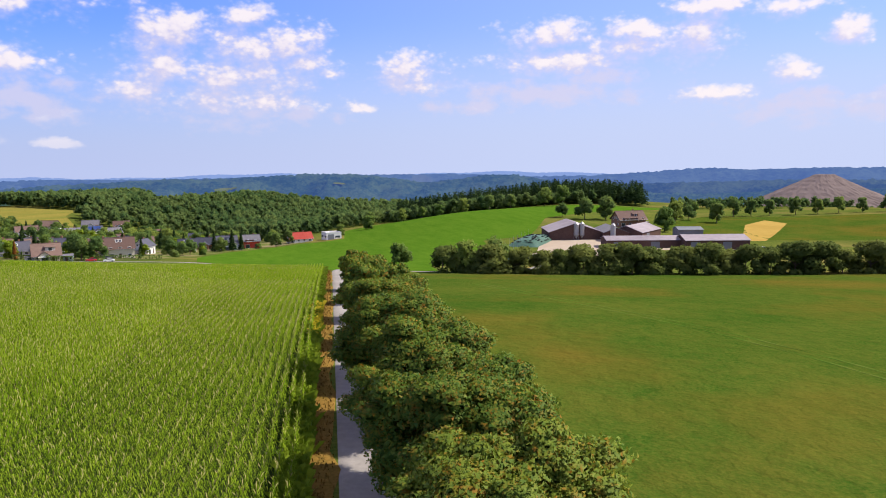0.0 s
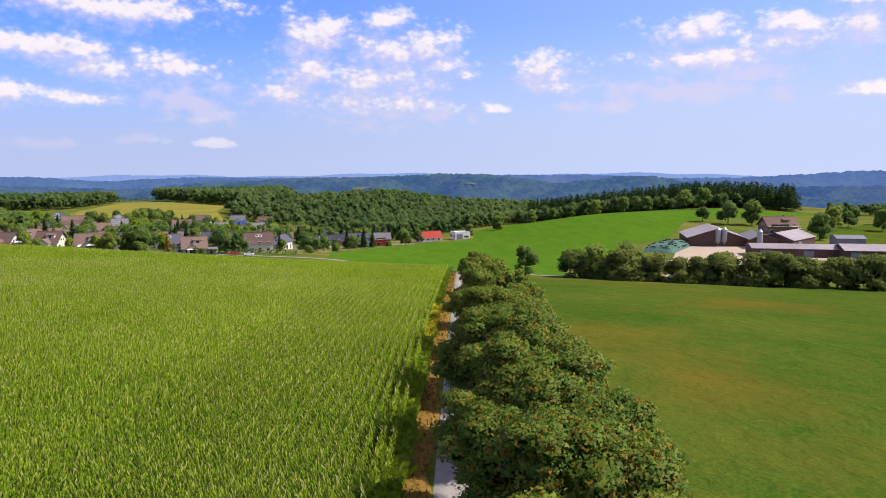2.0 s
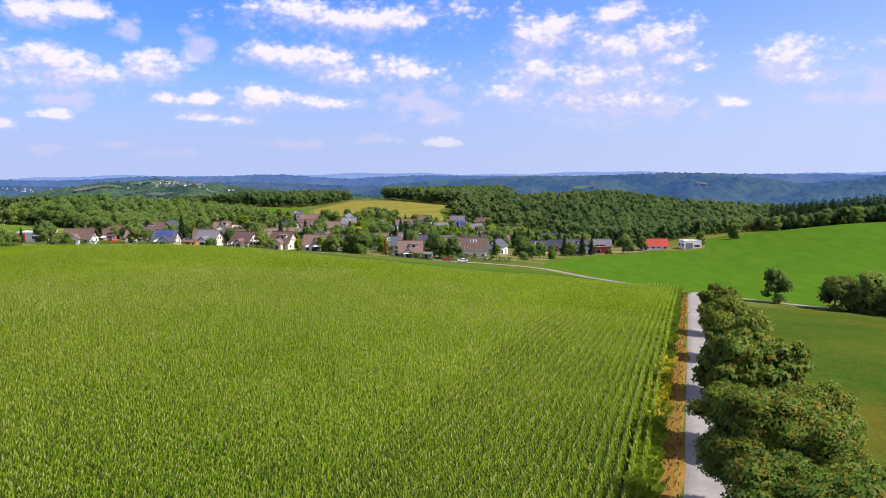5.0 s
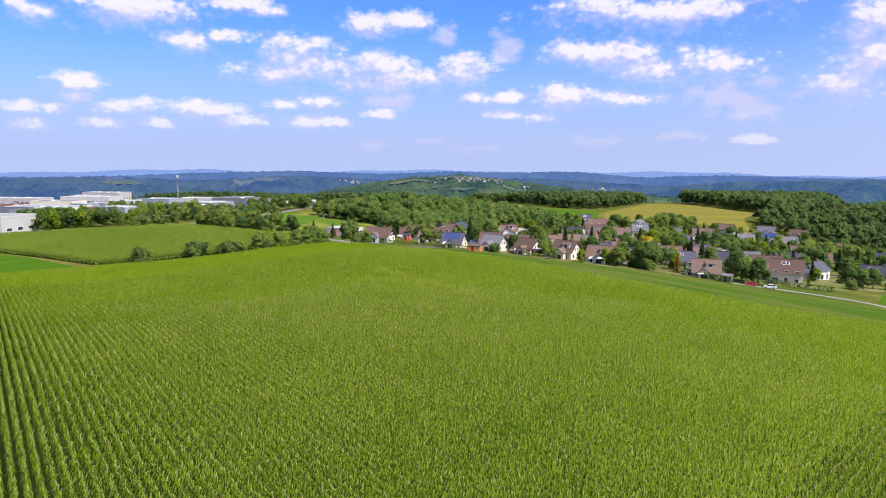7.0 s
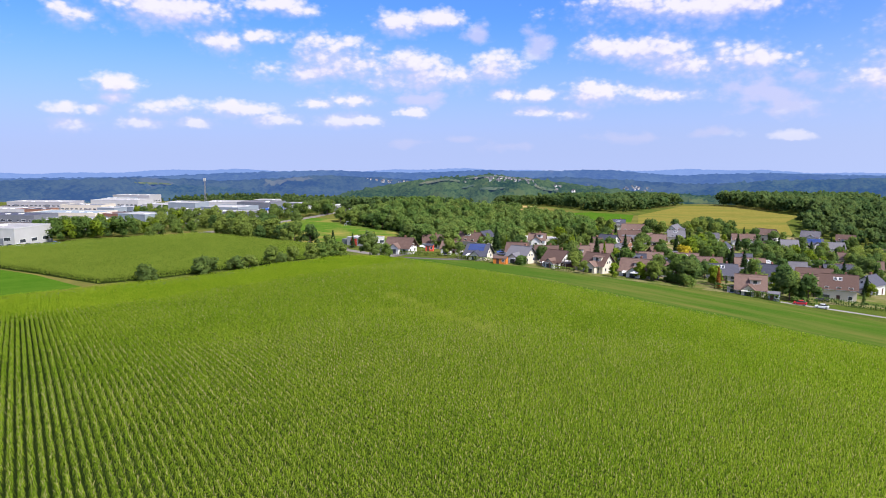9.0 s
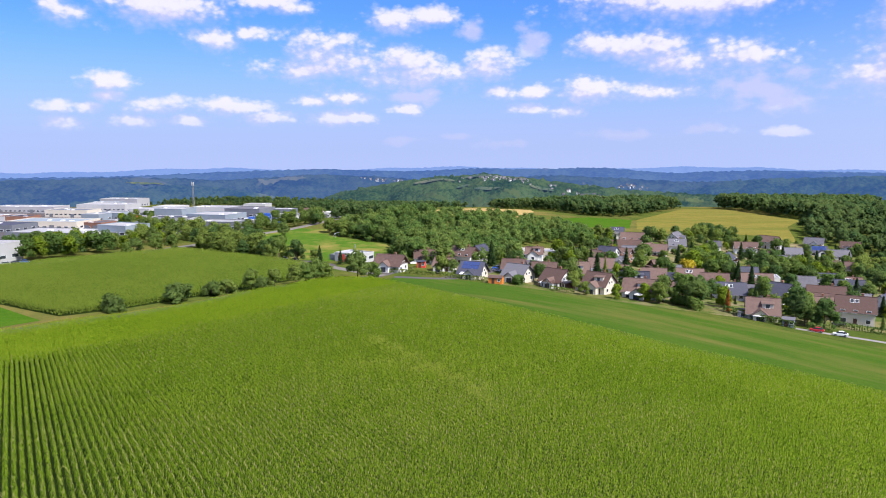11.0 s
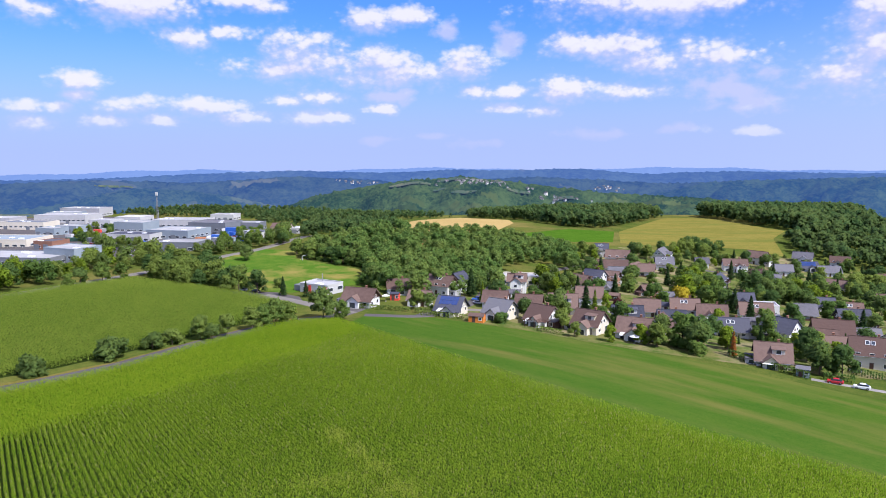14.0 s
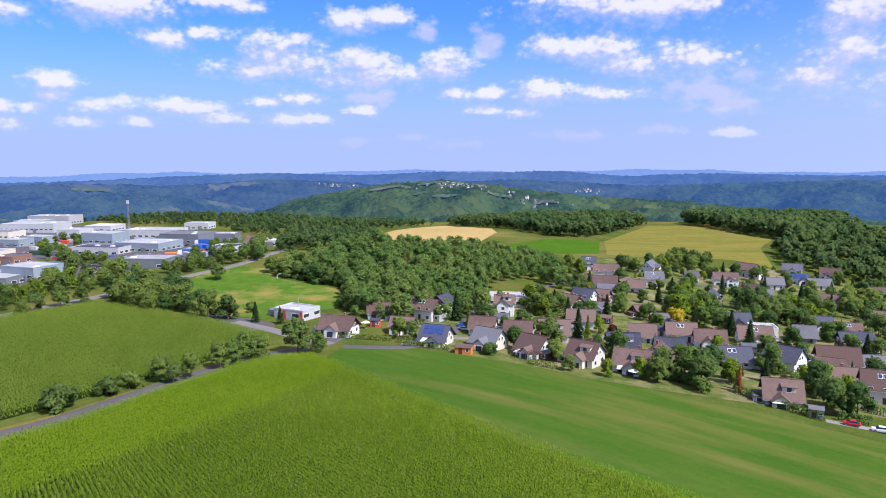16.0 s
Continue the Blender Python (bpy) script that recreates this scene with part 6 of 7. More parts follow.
# ---------------------------------------------------------------- spoil heap
def heap(x, y, top):
    """A terraced cone with a blunt top."""
    n, rings = 90, 34
    rng = np.random.default_rng(4)
    verts = []
    for k in range(rings):
        drop = 170 * (k / (rings - 1)) ** 1.3
        step = 0.4 * math.sin(drop * 0.75)
        for a in range(n):
            t = a * math.tau / n
            r = (18 + 1.85 * drop ** 1.02 + step) * (1 + .07 * math.sin(2 * t + 1) + .02 * math.sin(11 * t + k * 0.3)) * rng.uniform(.985, 1.015)
            verts.append((x + r * math.cos(t), y + r * math.sin(t), top - drop + rng.uniform(-.5, .5)))
    faces = [(k * n + a, (k + 1) * n + a, (k + 1) * n + (a + 1) % n, k * n + (a + 1) % n) for k in range(rings - 1) for a in range(n)] + [tuple(range(n))]
    m = bpy.data.meshes.new("spoil_heap")
    m.from_pydata(verts, [], faces)
    tagged(new("spoil_heap", dressed(m, M["spoil"])), "grey-brown terraced spoil heap beyond the fields", "spoil heap", kind="structure")


heap(645.8, 1586.4, -16)


# ---------------------------------------------------------------- woods
def wood_models(seed, conifer, cards, size, masses=6):
    rng = np.random.default_rng(seed)
    out = []
    for i in range(6):
        if conifer:
            h = rng.uniform(0.1, 1.0, 100) ** 0.8
            a = rng.uniform(0, math.tau, 100)
            r = 2.9 * (1 - h) ** 0.8 + .1
            p = np.column_stack([np.cos(a) * r, np.sin(a) * r, h * 16])
            o = np.column_stack([np.cos(a), np.sin(a), np.full(100, -.5)])
            s = np.column_stack([-np.sin(a), np.cos(a), 0 * a])
            k = (1.6 * (1.2 - .8 * h))[:, None]
            soft = o + (0, 0, 1.0) + rng.normal(0, .25, (100, 3))
            out.append((np.stack([p - s * k * .7, p + o * k, p + s * k * .7], 1).reshape(-1, 3), np.arange(300).reshape(-1, 3), np.repeat(soft / np.linalg.norm(soft, axis=1)[:, None], 3, axis=0)))
        else:
            out.append(leaf_cards(rng, broad_blobs(rng, 11.0, 4.3, masses, 0.10), cards, size, 0.84, 2))
    return out


GROVE = wood_models(88, False, 900, 0.4, 11)
NEAR_WOOD, BROAD_WOOD, FIR_WOOD = wood_models(89, False, 380, 0.52, 8), wood_models(90, False, 90, 0.95, 6), wood_models(91, True, 0, 0)


def wood(name, outline, spacing, models, mat, label, low=0.75, high=1.25, hole=None):
    rng = np.random.default_rng(len(outline) * 7 + int(abs(outline[0][0])))
    p = np.array(outline, float)
    xs, ys = np.arange(p[:, 0].min(), p[:, 0].max(), spacing), np.arange(p[:, 1].min(), p[:, 1].max(), spacing)
    gx, gy = np.meshgrid(xs, ys)
    x, y = gx.ravel() + rng.uniform(-.45, .45, gx.size) * spacing, gy.ravel() + rng.uniform(-.45, .45, gx.size) * spacing
    keep = inside(tuple(outline), x, y)
    if hole:
        keep &= ~inside(hole, x, y)
    x, y = x[keep], y[keep]
    stand(name, x, y, rng.uniform(low, high, len(x)), models, mat, label, rng)


def stand(name, x, y, k, models, mat, label, rng):
    """Trees at the given places and sizes, as one wood."""
    z, pick, turn = land(x, y) - 0.3, rng.integers(0, len(models), len(x)), rng.uniform(0, math.tau, len(x))
    verts, faces, normals, total = [], [], [], 0
    for i, (mv, mf, mn) in enumerate(models):
        j = np.nonzero(pick == i)[0]
        c, s = np.cos(turn[j])[:, None], np.sin(turn[j])[:, None]
        kk = k[j][:, None]
        verts.append(np.stack([(mv[None, :, 0] * c - mv[None, :, 1] * s) * kk + x[j][:, None], (mv[None, :, 0] * s + mv[None, :, 1] * c) * kk + y[j][:, None], mv[None, :, 2] * kk + z[j][:, None]], -1).reshape(-1, 3))
        normals.append(np.stack([mn[None, :, 0] * c - mn[None, :, 1] * s, mn[None, :, 0] * s + mn[None, :, 1] * c, mn[None, :, 2] + 0 * c], -1).reshape(-1, 3))
        faces.append((mf[None] + (np.arange(len(j)) * len(mv))[:, None, None]).reshape(-1, 3) + total)
        total += len(mv) * len(j)
    tagged(new(name, dressed(array_mesh(name, np.concatenate(verts), np.concatenate(faces), np.concatenate(normals)), mat)), label, "wood", kind="stuff")


wood("wood_village", ((-284, 176), (-294, 176), (-325, 193), (-337, 199), (-349, 194), (-371, 183), (-396, 205), (-430, 250), (-420, 300), (-404, 326), (-370, 350), (-300, 290), (-285, 240), (-268, 214), (-276, 184)), 5.8, NEAR_WOOD, M["wood_light"], "mixed green broadleaf wood beside the village", 0.5, 0.95, ((-294, 244), (-282, 268), (-318, 300), (-334, 290), (-326, 272), (-308, 248)))
wood("wood_strip", ((-480, 440), (-462, 468), (-516, 598), (-600, 640), (-650, 560), (-572, 462)), 6.5, BROAD_WOOD, M["wood_mix"], "broadleaf wood between two fields")
wood("wood_hilltop", ((-500, 628), (-420, 604), (-385, 595), (-352, 560), (-340, 640), (-420, 760), (-560, 760)), 7.0, BROAD_WOOD, M["wood_mix"], "broadleaf wood above the hayfield", 1.0, 1.4)
wood("wood_valley", ((-360, 545), (-318, 500), (-240, 510), (-190, 470), (-150, 430), (-138, 470), (-122, 560), (-60, 600), (-80, 830), (-330, 880), (-350, 640)), 6.2, BROAD_WOOD, M["wood_mix"], "broadleaf wood filling the valley", 0.5, 1.15)
wood("wood_west", ((-606, 434), (-562, 456), (-600, 520), (-640, 560), (-690, 540), (-660, 470)), 7.0, BROAD_WOOD, M["wood_mix"], "broadleaf wood behind the wheat field", 0.7, 1.0)
wood("wood_estate", ((-430, 204), (-470, 222), (-520, 245), (-560, 262), (-540, 300), (-505, 300), (-470, 288), (-435, 262)), 6.5, BROAD_WOOD, M["wood_mix"], "broadleaf wood below the estate", 0.6, 0.9)
wood("wood_behind_estate", ((-540, 300), (-575, 268), (-640, 245), (-700, 262), (-780, 272), (-850, 215), (-880, 200), (-1000, 180), (-1120, 120), (-1180, 120), (-1080, 300), (-950, 360), (-800, 420), (-640, 440), (-575, 350)), 9.0, BROAD_WOOD, M["wood_mix"], "dark broadleaf wood behind the industrial estate", 0.45, 0.75)
wood("wood_fir", ((-110, 640), (-70, 580), (0, 606), (60, 600), (105, 585), (112, 640), (60, 700), (-110, 700)), 4.8, FIR_WOOD, M["needle"], "dark fir wood on the crest", 0.85, 1.35)
wood("wood_crest", ((-85, 560), (-40, 556), (20, 580), (60, 590), (66, 602), (0, 600), (-70, 578)), 7.0, NEAR_WOOD, M["wood_mix"], "broadleaf trees at the edge of the fir wood", 0.8, 1.2)
wood("wood_farm", ((128, 560), (200, 560), (300, 600), (420, 640), (560, 720), (540, 760), (400, 690), (250, 640), (120, 600)), 8.0, BROAD_WOOD, M["wood_mix"], "low broadleaf wood behind the farm meadows", 0.5, 0.85)


# ---------------------------------------------------------------- trees and bushes one by one
def hedge_row(points, step, kinds, low, high, beside, group, wide=1.0, jitter=1.0):
    for x, y in along(points, step):
        plant(planting.choice(kinds), x + planting.uniform(-jitter, jitter), y + planting.uniform(-jitter, jitter), planting.uniform(low, high), beside, group, wide)


hedge_row(((-16, 192), (10, 189), (50, 189), (100, 191), (160, 196), (230, 201)), 5.6, ("hedge",), 6.2, 8.2, "in the hedge below the farm", "hedge below the farm", 1.12)
hedge_row(((115, 472), (165, 480), (210, 486), (256, 490)), 12.0, ("dark", "round"), 9, 13, "in a row behind the farm", "tree row behind the farm", 0.85)
hedge_row(((262, 478), (330, 505), (420, 540)), 6.0, ("dark", "round"), 8, 13, "behind the farm fields", "trees behind the farm")
for kind, x, y, h in (("round", -30.5, 194.5, 8.2), ("dark", 28, 425, 9), ("dark", 40.4, 416, 13), ("dark", 52.5, 417, 14), ("round", 76, 369, 13), ("round", 92, 420, 13), ("dark", 104, 440, 10), ("dark", 118, 430, 12),
                      ("round", -12, 191, 9), ("dark", -4, 196, 10), ("round", 22, 560, 15), ("round", 36, 556, 16), ("dark", -4, 548, 11), ("dark", -20, 545, 12), ("round", -40, 540, 11), ("round", -58, 535, 9), ("round", -70, 528, 9),
                      ("round", -84, 520, 10), ("dark", -98, 470, 11), ("round", -92, 440, 9), ("round", -104, 415, 7)):
    plant(kind, x, y, h, "on the slope by the farm")
for kind, x, y, h in (("dark_bush", -225.5, 66, 4.4), ("dark_bush", -230.5, 82, 5.6), ("dark_bush", -235, 91.5, 4.1), ("bush", -237, 96.5, 4.3), ("round", -239.5, 104, 6.6), ("dark", -236.5, 106, 4.8), ("round", -238.5, 110.5, 6.3),
                      ("round", -244.5, 119, 6.5), ("round", -245.5, 122.5, 6.9), ("round", -247.5, 126.5, 8.0), ("round", -248.5, 130.5, 6.7), ("dark", -250, 142, 10.3), ("round", -247.5, 147, 5.9)):
    plant(kind, x, y, h, "beside the country road", "roadside bushes")


def grove(outline, count, kinds, low, high, beside, group, gap=3.4, seed=1):
    """Trees scattered over an outline, none closer to another than gap."""
    rng = random.Random(seed)
    p, done, tries = np.array(outline, float), [], 0
    while len(done) < count and tries < 4000:
        tries += 1
        x, y = rng.uniform(p[:, 0].min(), p[:, 0].max()), rng.uniform(p[:, 1].min(), p[:, 1].max())
        if not inside(tuple(outline), np.array([x]), np.array([y]))[0] or any((x - a) ** 2 + (y - b) ** 2 < gap * gap for a, b in done) or not clear_of(x, y, 1.5):
            continue
        done.append((x, y))
    p = np.array(done)
    picks = np.array([rng.choice(kinds) for _ in done])
    for kind in sorted(set(kinds)):
        q = p[picks == kind]
        if len(q):
            words = dict(round="green broadleaf trees", dark="dark green broadleaf trees", lime="light green broadleaf trees", bush="green bushes", fir="dark conifers")[kind]
            tall = np.random.default_rng(seed).uniform(low, high, len(q)) / (16.0 if kind == "fir" else 11.0)
            stand("copse", q[:, 0], q[:, 1], tall, FIR_WOOD if kind == "fir" else GROVE, M[dict(round="leaf", dark="dark_leaf", lime="lime_leaf", bush="leaf", fir="needle")[kind]], f"{words} {beside}", np.random.default_rng(seed + 40))


def clear_of(x, y, gap):
    return all((x - a) ** 2 + (y - b) ** 2 > (r + gap) ** 2 for a, b, r in HOUSES)


grove(((-348, 110), (-330, 117), (-307, 131), (-318, 137), (-340, 135), (-362, 138), (-374, 124), (-364, 112)), 30, ("round", "round", "dark"), 7, 11.5, "between the upper road and the maize", "trees by the upper road", 4.4, 2)
grove(((-360, 74), (-374, 90), (-382, 105), (-391, 121), (-398, 132), (-414, 126), (-426, 118), (-420, 104), (-405, 94), (-392, 82), (-374, 68)), 26, ("round", "round", "dark", "lime"), 6, 11, "in front of the industrial estate", "trees before the estate", 4.6, 3)
grove(((-399, 142), (-406, 165), (-414, 188), (-424, 198), (-432, 188), (-418, 160), (-411, 140)), 20, ("round", "dark", "bush"), 5, 9, "beside the upper road", "trees by the upper road", 3.8, 4)
grove(((-440, 160), (-470, 176), (-520, 196), (-510, 206), (-460, 190), (-436, 176)), 14, ("round", "dark", "lime"), 5, 8, "among the halls of the estate", "trees on the estate", 5, 5)
grove(((-560, 90), (-620, 100), (-740, 130), (-730, 150), (-620, 130), (-550, 112)), 16, ("round", "dark", "lime"), 6, 9, "among the halls of the estate", "trees on the estate", 8, 6)
grove(((-430, 84), (-500, 96), (-520, 120), (-470, 126), (-440, 118)), 14, ("round", "dark", "bush"), 5, 9, "among the halls of the estate", "trees on the estate", 6, 7)
grove(((-342, 46), (-344, 60), (-350, 78), (-366, 72), (-384, 64), (-374, 48), (-362, 36)), 22, ("round", "round", "dark", "lime"), 7, 11, "along the road before the estate", "trees before the estate", 4.2, 14)
for kind, x, y, h in (("round", -338, 81, 6), ("dark", -348, 86, 7), ("round", -354, 94, 8), ("round", -357, 101, 7), ("dark", -378, 157, 8), ("fir", -296.5, 146, 7), ("fir", -290, 152, 6), ("round", -310, 134, 10), ("dark", -304, 139, 9), ("bush", -312, 150, 3), ("bush", -318, 152, 3)):
    plant(kind, x, y, h, "beside the road and the shop", "roadside trees")
grove(((-226, 284), (-238, 288), (-256, 304), (-278, 338), (-268, 342), (-250, 322), (-232, 304)), 22, ("round", "lime", "round"), 8, 12, "in the middle of the village", "village trees", 3.4, 8)
grove(((-256, 348), (-272, 374), (-262, 380), (-250, 360)), 8, ("dark", "fir"), 9, 12, "in the middle of the village", "village trees", 3.2, 9)
grove(((-228, 340), (-246, 350), (-262, 402), (-250, 412), (-226, 378)), 22, ("round", "dark", "lime"), 7, 11, "among village houses", "village trees", 3.6, 10)
grove(((-222, 405), (-246, 410), (-266, 465), (-240, 470), (-220, 430)), 22, ("round", "dark"), 8, 12, "above the village", "village trees", 4.2, 11)
grove(((-262, 246), (-284, 246), (-282, 258), (-264, 258)), 9, ("round", "dark", "lime"), 7, 11, "beside the village wood", "village trees", 3.4, 12)
grove(((-338, 370), (-352, 396), (-368, 456), (-348, 462), (-330, 410)), 26, ("round", "dark"), 7, 10, "below the hayfield", "village trees", 4.0, 13)
hedge_row(((-412, 186), (-440, 196), (-470, 206), (-520, 232)), 7.0, ("round", "dark"), 6, 9, "below the industrial estate", "trees below the estate")
hedge_row(((-378, 182), (-356, 190), (-336, 199), (-318, 192), (-300, 184)), 5.0, ("round", "dark", "bush"), 6, 9, "at the edge of the pitch", "trees round the pitch")
for kind, x, y, h in (("gold", -234, 282, 8), ("slim", -228, 231, 9), ("red", -222, 236, 7), ("slim", -257, 205, 8), ("slim", -260, 207, 7), ("slim", -283, 193, 8), ("rust", -172, 228, 7), ("thuja", -174, 230, 5), ("lime", -235, 272, 6),
                      ("round", -253, 176, 7), ("dark", -251, 179, 6), ("round", -213, 203, 6.5), ("round", -203, 199, 4.5), ("lime", -195, 205, 5), ("bush", -226, 190, 3.6), ("dark", -188, 218, 9), ("round", -184, 222, 10), ("dark", -181, 225, 10),
                      ("dark", -178, 221, 9), ("round", -186, 214, 7), ("lime", -190, 212, 6), ("bush", -176, 218, 4), ("dark", -166, 241, 6.5), ("fir", -176, 246, 7), ("dark", -152, 235, 9), ("dark", -148, 238, 9), ("round", -155, 241, 8), ("lime", -178, 234, 7)):
    plant(kind, x, y, h, "in a village garden")



def village_trees():
    rng = random.Random(21)
    area = ((-262, 186), (-284, 190), (-275, 222), (-284, 250), (-300, 285), (-360, 340), (-370, 400), (-345, 440), (-322, 488), (-240, 505), (-190, 465), (-140, 425), (-120, 392), (-136, 330), (-134, 290), (-140, 262), (-160, 244), (-200, 214), (-240, 192))
    streets = along(((-251, 156), (-243, 171), (-248, 186), (-264, 208), (-284, 228), (-300, 252), (-318, 290), (-330, 330), (-322, 372), (-300, 400)), 6)
    count = 0
    while count < 420:
        x, y = rng.uniform(-370, -115), rng.uniform(100, 505)
        if not inside(area, np.array([x]), np.array([y]))[0]:
            continue
        kind = rng.choice(("round", "round", "dark", "dark", "bush", "bush", "dark_bush", "fir", "lime", "thuja"))
        if not clear_of(x, y, 2.2 if "bush" in kind or kind == "thuja" else 3.0) or min(np.hypot(streets[:, 0] - x, streets[:, 1] - y)) < 4:
            continue
        h = {"round": (5, 9), "dark": (5, 9.5), "bush": (2, 3.6), "dark_bush": (2, 3.6), "fir": (6, 11), "lime": (4, 7), "thuja": (3, 5)}[kind]
        plant(kind, x, y, rng.uniform(*h), "between village gardens", "garden trees")
        count += 1


village_trees()


# ---------------------------------------------------------------- gardens, vehicles, small things
def hedge(points, width, high, mat, words, cards=14):
    """A clipped hedge: leaf clumps over a long box that follows the ground."""
    p = along(points, 0.6)
    rng = np.random.default_rng(int(abs(points[0][0] * 13)))
    n = len(p) * cards
    i = rng.integers(0, len(p), n)
    d = np.gradient(p, axis=0)
    d /= np.hypot(d[:, 0], d[:, 1])[:, None]
    side = np.stack([d[:, 1], -d[:, 0]], 1)[i]
    u, v = rng.uniform(-1, 1, n), rng.uniform(0, 1, n)
    top = rng.random(n) < 0.4
    off = np.where(top, u, np.sign(u)) * width / 2
    z = np.where(top, 1.0, v) * high
    x, y = p[i, 0] + side[:, 0] * off, p[i, 1] + side[:, 1] * off
    c = np.column_stack([x, y, land(x, y) + z])
    a = rng.normal(0, 1, (n, 3))
    a /= np.linalg.norm(a, axis=1)[:, None]
    b = np.cross(a, rng.normal(0, 1, (n, 3)))
    b /= np.linalg.norm(b, axis=1)[:, None]
    s = 0.34 * rng.uniform(0.7, 1.3, n)[:, None]
    m = array_mesh("hedge", np.stack([c - a * s, c - b * s * .7, c + a * s, c + b * s * .7], 1).reshape(-1, 3), np.arange(4 * n).reshape(-1, 4))
    tagged(new("hedge", dressed(m, mat)), words, "hedge", "garden hedges")


for pts, w, h, mat, words in (
        (((-172, 227), (-164, 226), (-157, 226), (-150, 227)), 1.2, 1.8, "dark_leaf", "dark clipped hedge along the village edge"),
        (((-149, 232), (-144, 236)), 1.4, 1.8, "leaf", "clipped green hedge beside parked cars"),
        (((-245, 172.5), (-239, 178), (-233, 183.5)), 1.5, 1.4, "leaf", "clipped green garden hedge along the field"),
        (((-249, 173), (-243, 181)), 1.4, 1.5, "leaf", "clipped green garden hedge"),
        (((-264, 158), (-257, 166), (-251, 172)), 1.3, 1.3, "leaf", "low green hedge before a white house"),
        (((-276, 186), (-268, 194)), 1.5, 1.8, "dark_leaf", "dark garden hedge between two houses"),
        (((-262, 214), (-272, 228), (-280, 240)), 1.6, 2.0, "leaf", "long clipped hedge beside the street"),
        (((-252, 226), (-258, 238), (-262, 250)), 1.5, 2.0, "dark_leaf", "long dark hedge behind gardens"),
        (((-213, 194), (-206, 197)), 1.4, 1.4, "leaf", "green garden hedge along the field"),
        (((-190, 262), (-180, 276)), 1.3, 1.5, "leaf", "green hedge beside a white house"),
        (((-170, 248), (-160, 256)), 1.3, 1.5, "dark_leaf", "dark hedge between gardens"),
        (((-134, 258), (-142, 250), (-150, 246)), 1.6, 1.6, "dark_leaf", "dark clipped hedge below a cream house")):
    hedge(pts, w, h, M[mat], words)


def wheel_meshes():
    t, r = Shape(), Shape()
    t.tube((0, -.1, 0), (0, .1, 0), .32, .32, 16)
    r.tube((0, -.115, 0), (0, .115, 0), .19, .19, 12)
    return dressed(t.mesh("tyre"), M["black"]), dressed(r.mesh("rim"), M["steel"])


TYRE, RIM = wheel_meshes()


def loft(sections):
    """A closed body through cross-sections (x, half width, z low, z high)."""
    s = Shape()
    v = []
    for x, w, lo, hi in sections:
        v += [(x, -w, lo), (x, w, lo), (x, w, lo + (hi - lo) * .7), (x, w * .93, hi), (x, -w * .93, hi), (x, -w, lo + (hi - lo) * .7)]
    f = [(6 * k + i, 6 * k + (i + 1) % 6, 6 * k + 6 + (i + 1) % 6, 6 * k + 6 + i) for k in range(len(sections) - 1) for i in range(6)]
    return s.add(v, [tuple(reversed(q)) for q in f] + [(0, 1, 2, 3, 4, 5), tuple(6 * (len(sections) - 1) + i for i in range(5, -1, -1))])


CAR_BODY = loft(((-2.1, .70, .42, .74), (-1.95, .80, .30, .86), (-.9, .86, .26, .92), (.9, .86, .26, .93), (1.9, .82, .30, .92), (2.1, .74, .42, .80))).mesh("body")
CAR_CABIN = loft(((-1.15, .76, .90, .93), (-.55, .72, .90, 1.40), (.9, .70, .90, 1.44), (1.75, .72, .90, .96))).mesh("cabin")
CAR_ROOF = loft(((-.5, .66, 1.39, 1.43), (.1, .67, 1.42, 1.48), (.95, .64, 1.41, 1.46))).mesh("roof")
LAMP = Shape().box(-.06, -.16, -.07, .06, .16, .07).mesh("headlight")


def car(x, y, turn, paint, words):
    ob = thing("car", pose(x, y, ground(x, y) + 0.12, 0, 0, turn) @ Matrix.Scale(0.86, 4), words, "car", "parked cars")
    for nm, mesh, mat in (("body", CAR_BODY, M[paint]), ("cabin", CAR_CABIN, M["glass"]), ("roof", CAR_ROOF, M[paint])):
        p = new(nm, mesh.copy())
        p.data.materials.append(mat)
        p.parent = ob
    for wx in (-1.3, 1.3):
        for wy in (-.78, .78):
            w = part("wheel", TYRE, M["black"], ob, at=pose(wx, wy, .32))
            part("rim", RIM, M["steel"], w)
    for wy in (-.6, .6):
        part("headlight", LAMP, M["frame"], ob, at=pose(-2.06, wy, .66))
        part("tail_light", LAMP.copy(), M["paint_red"], ob, at=pose(2.06, wy, .7))


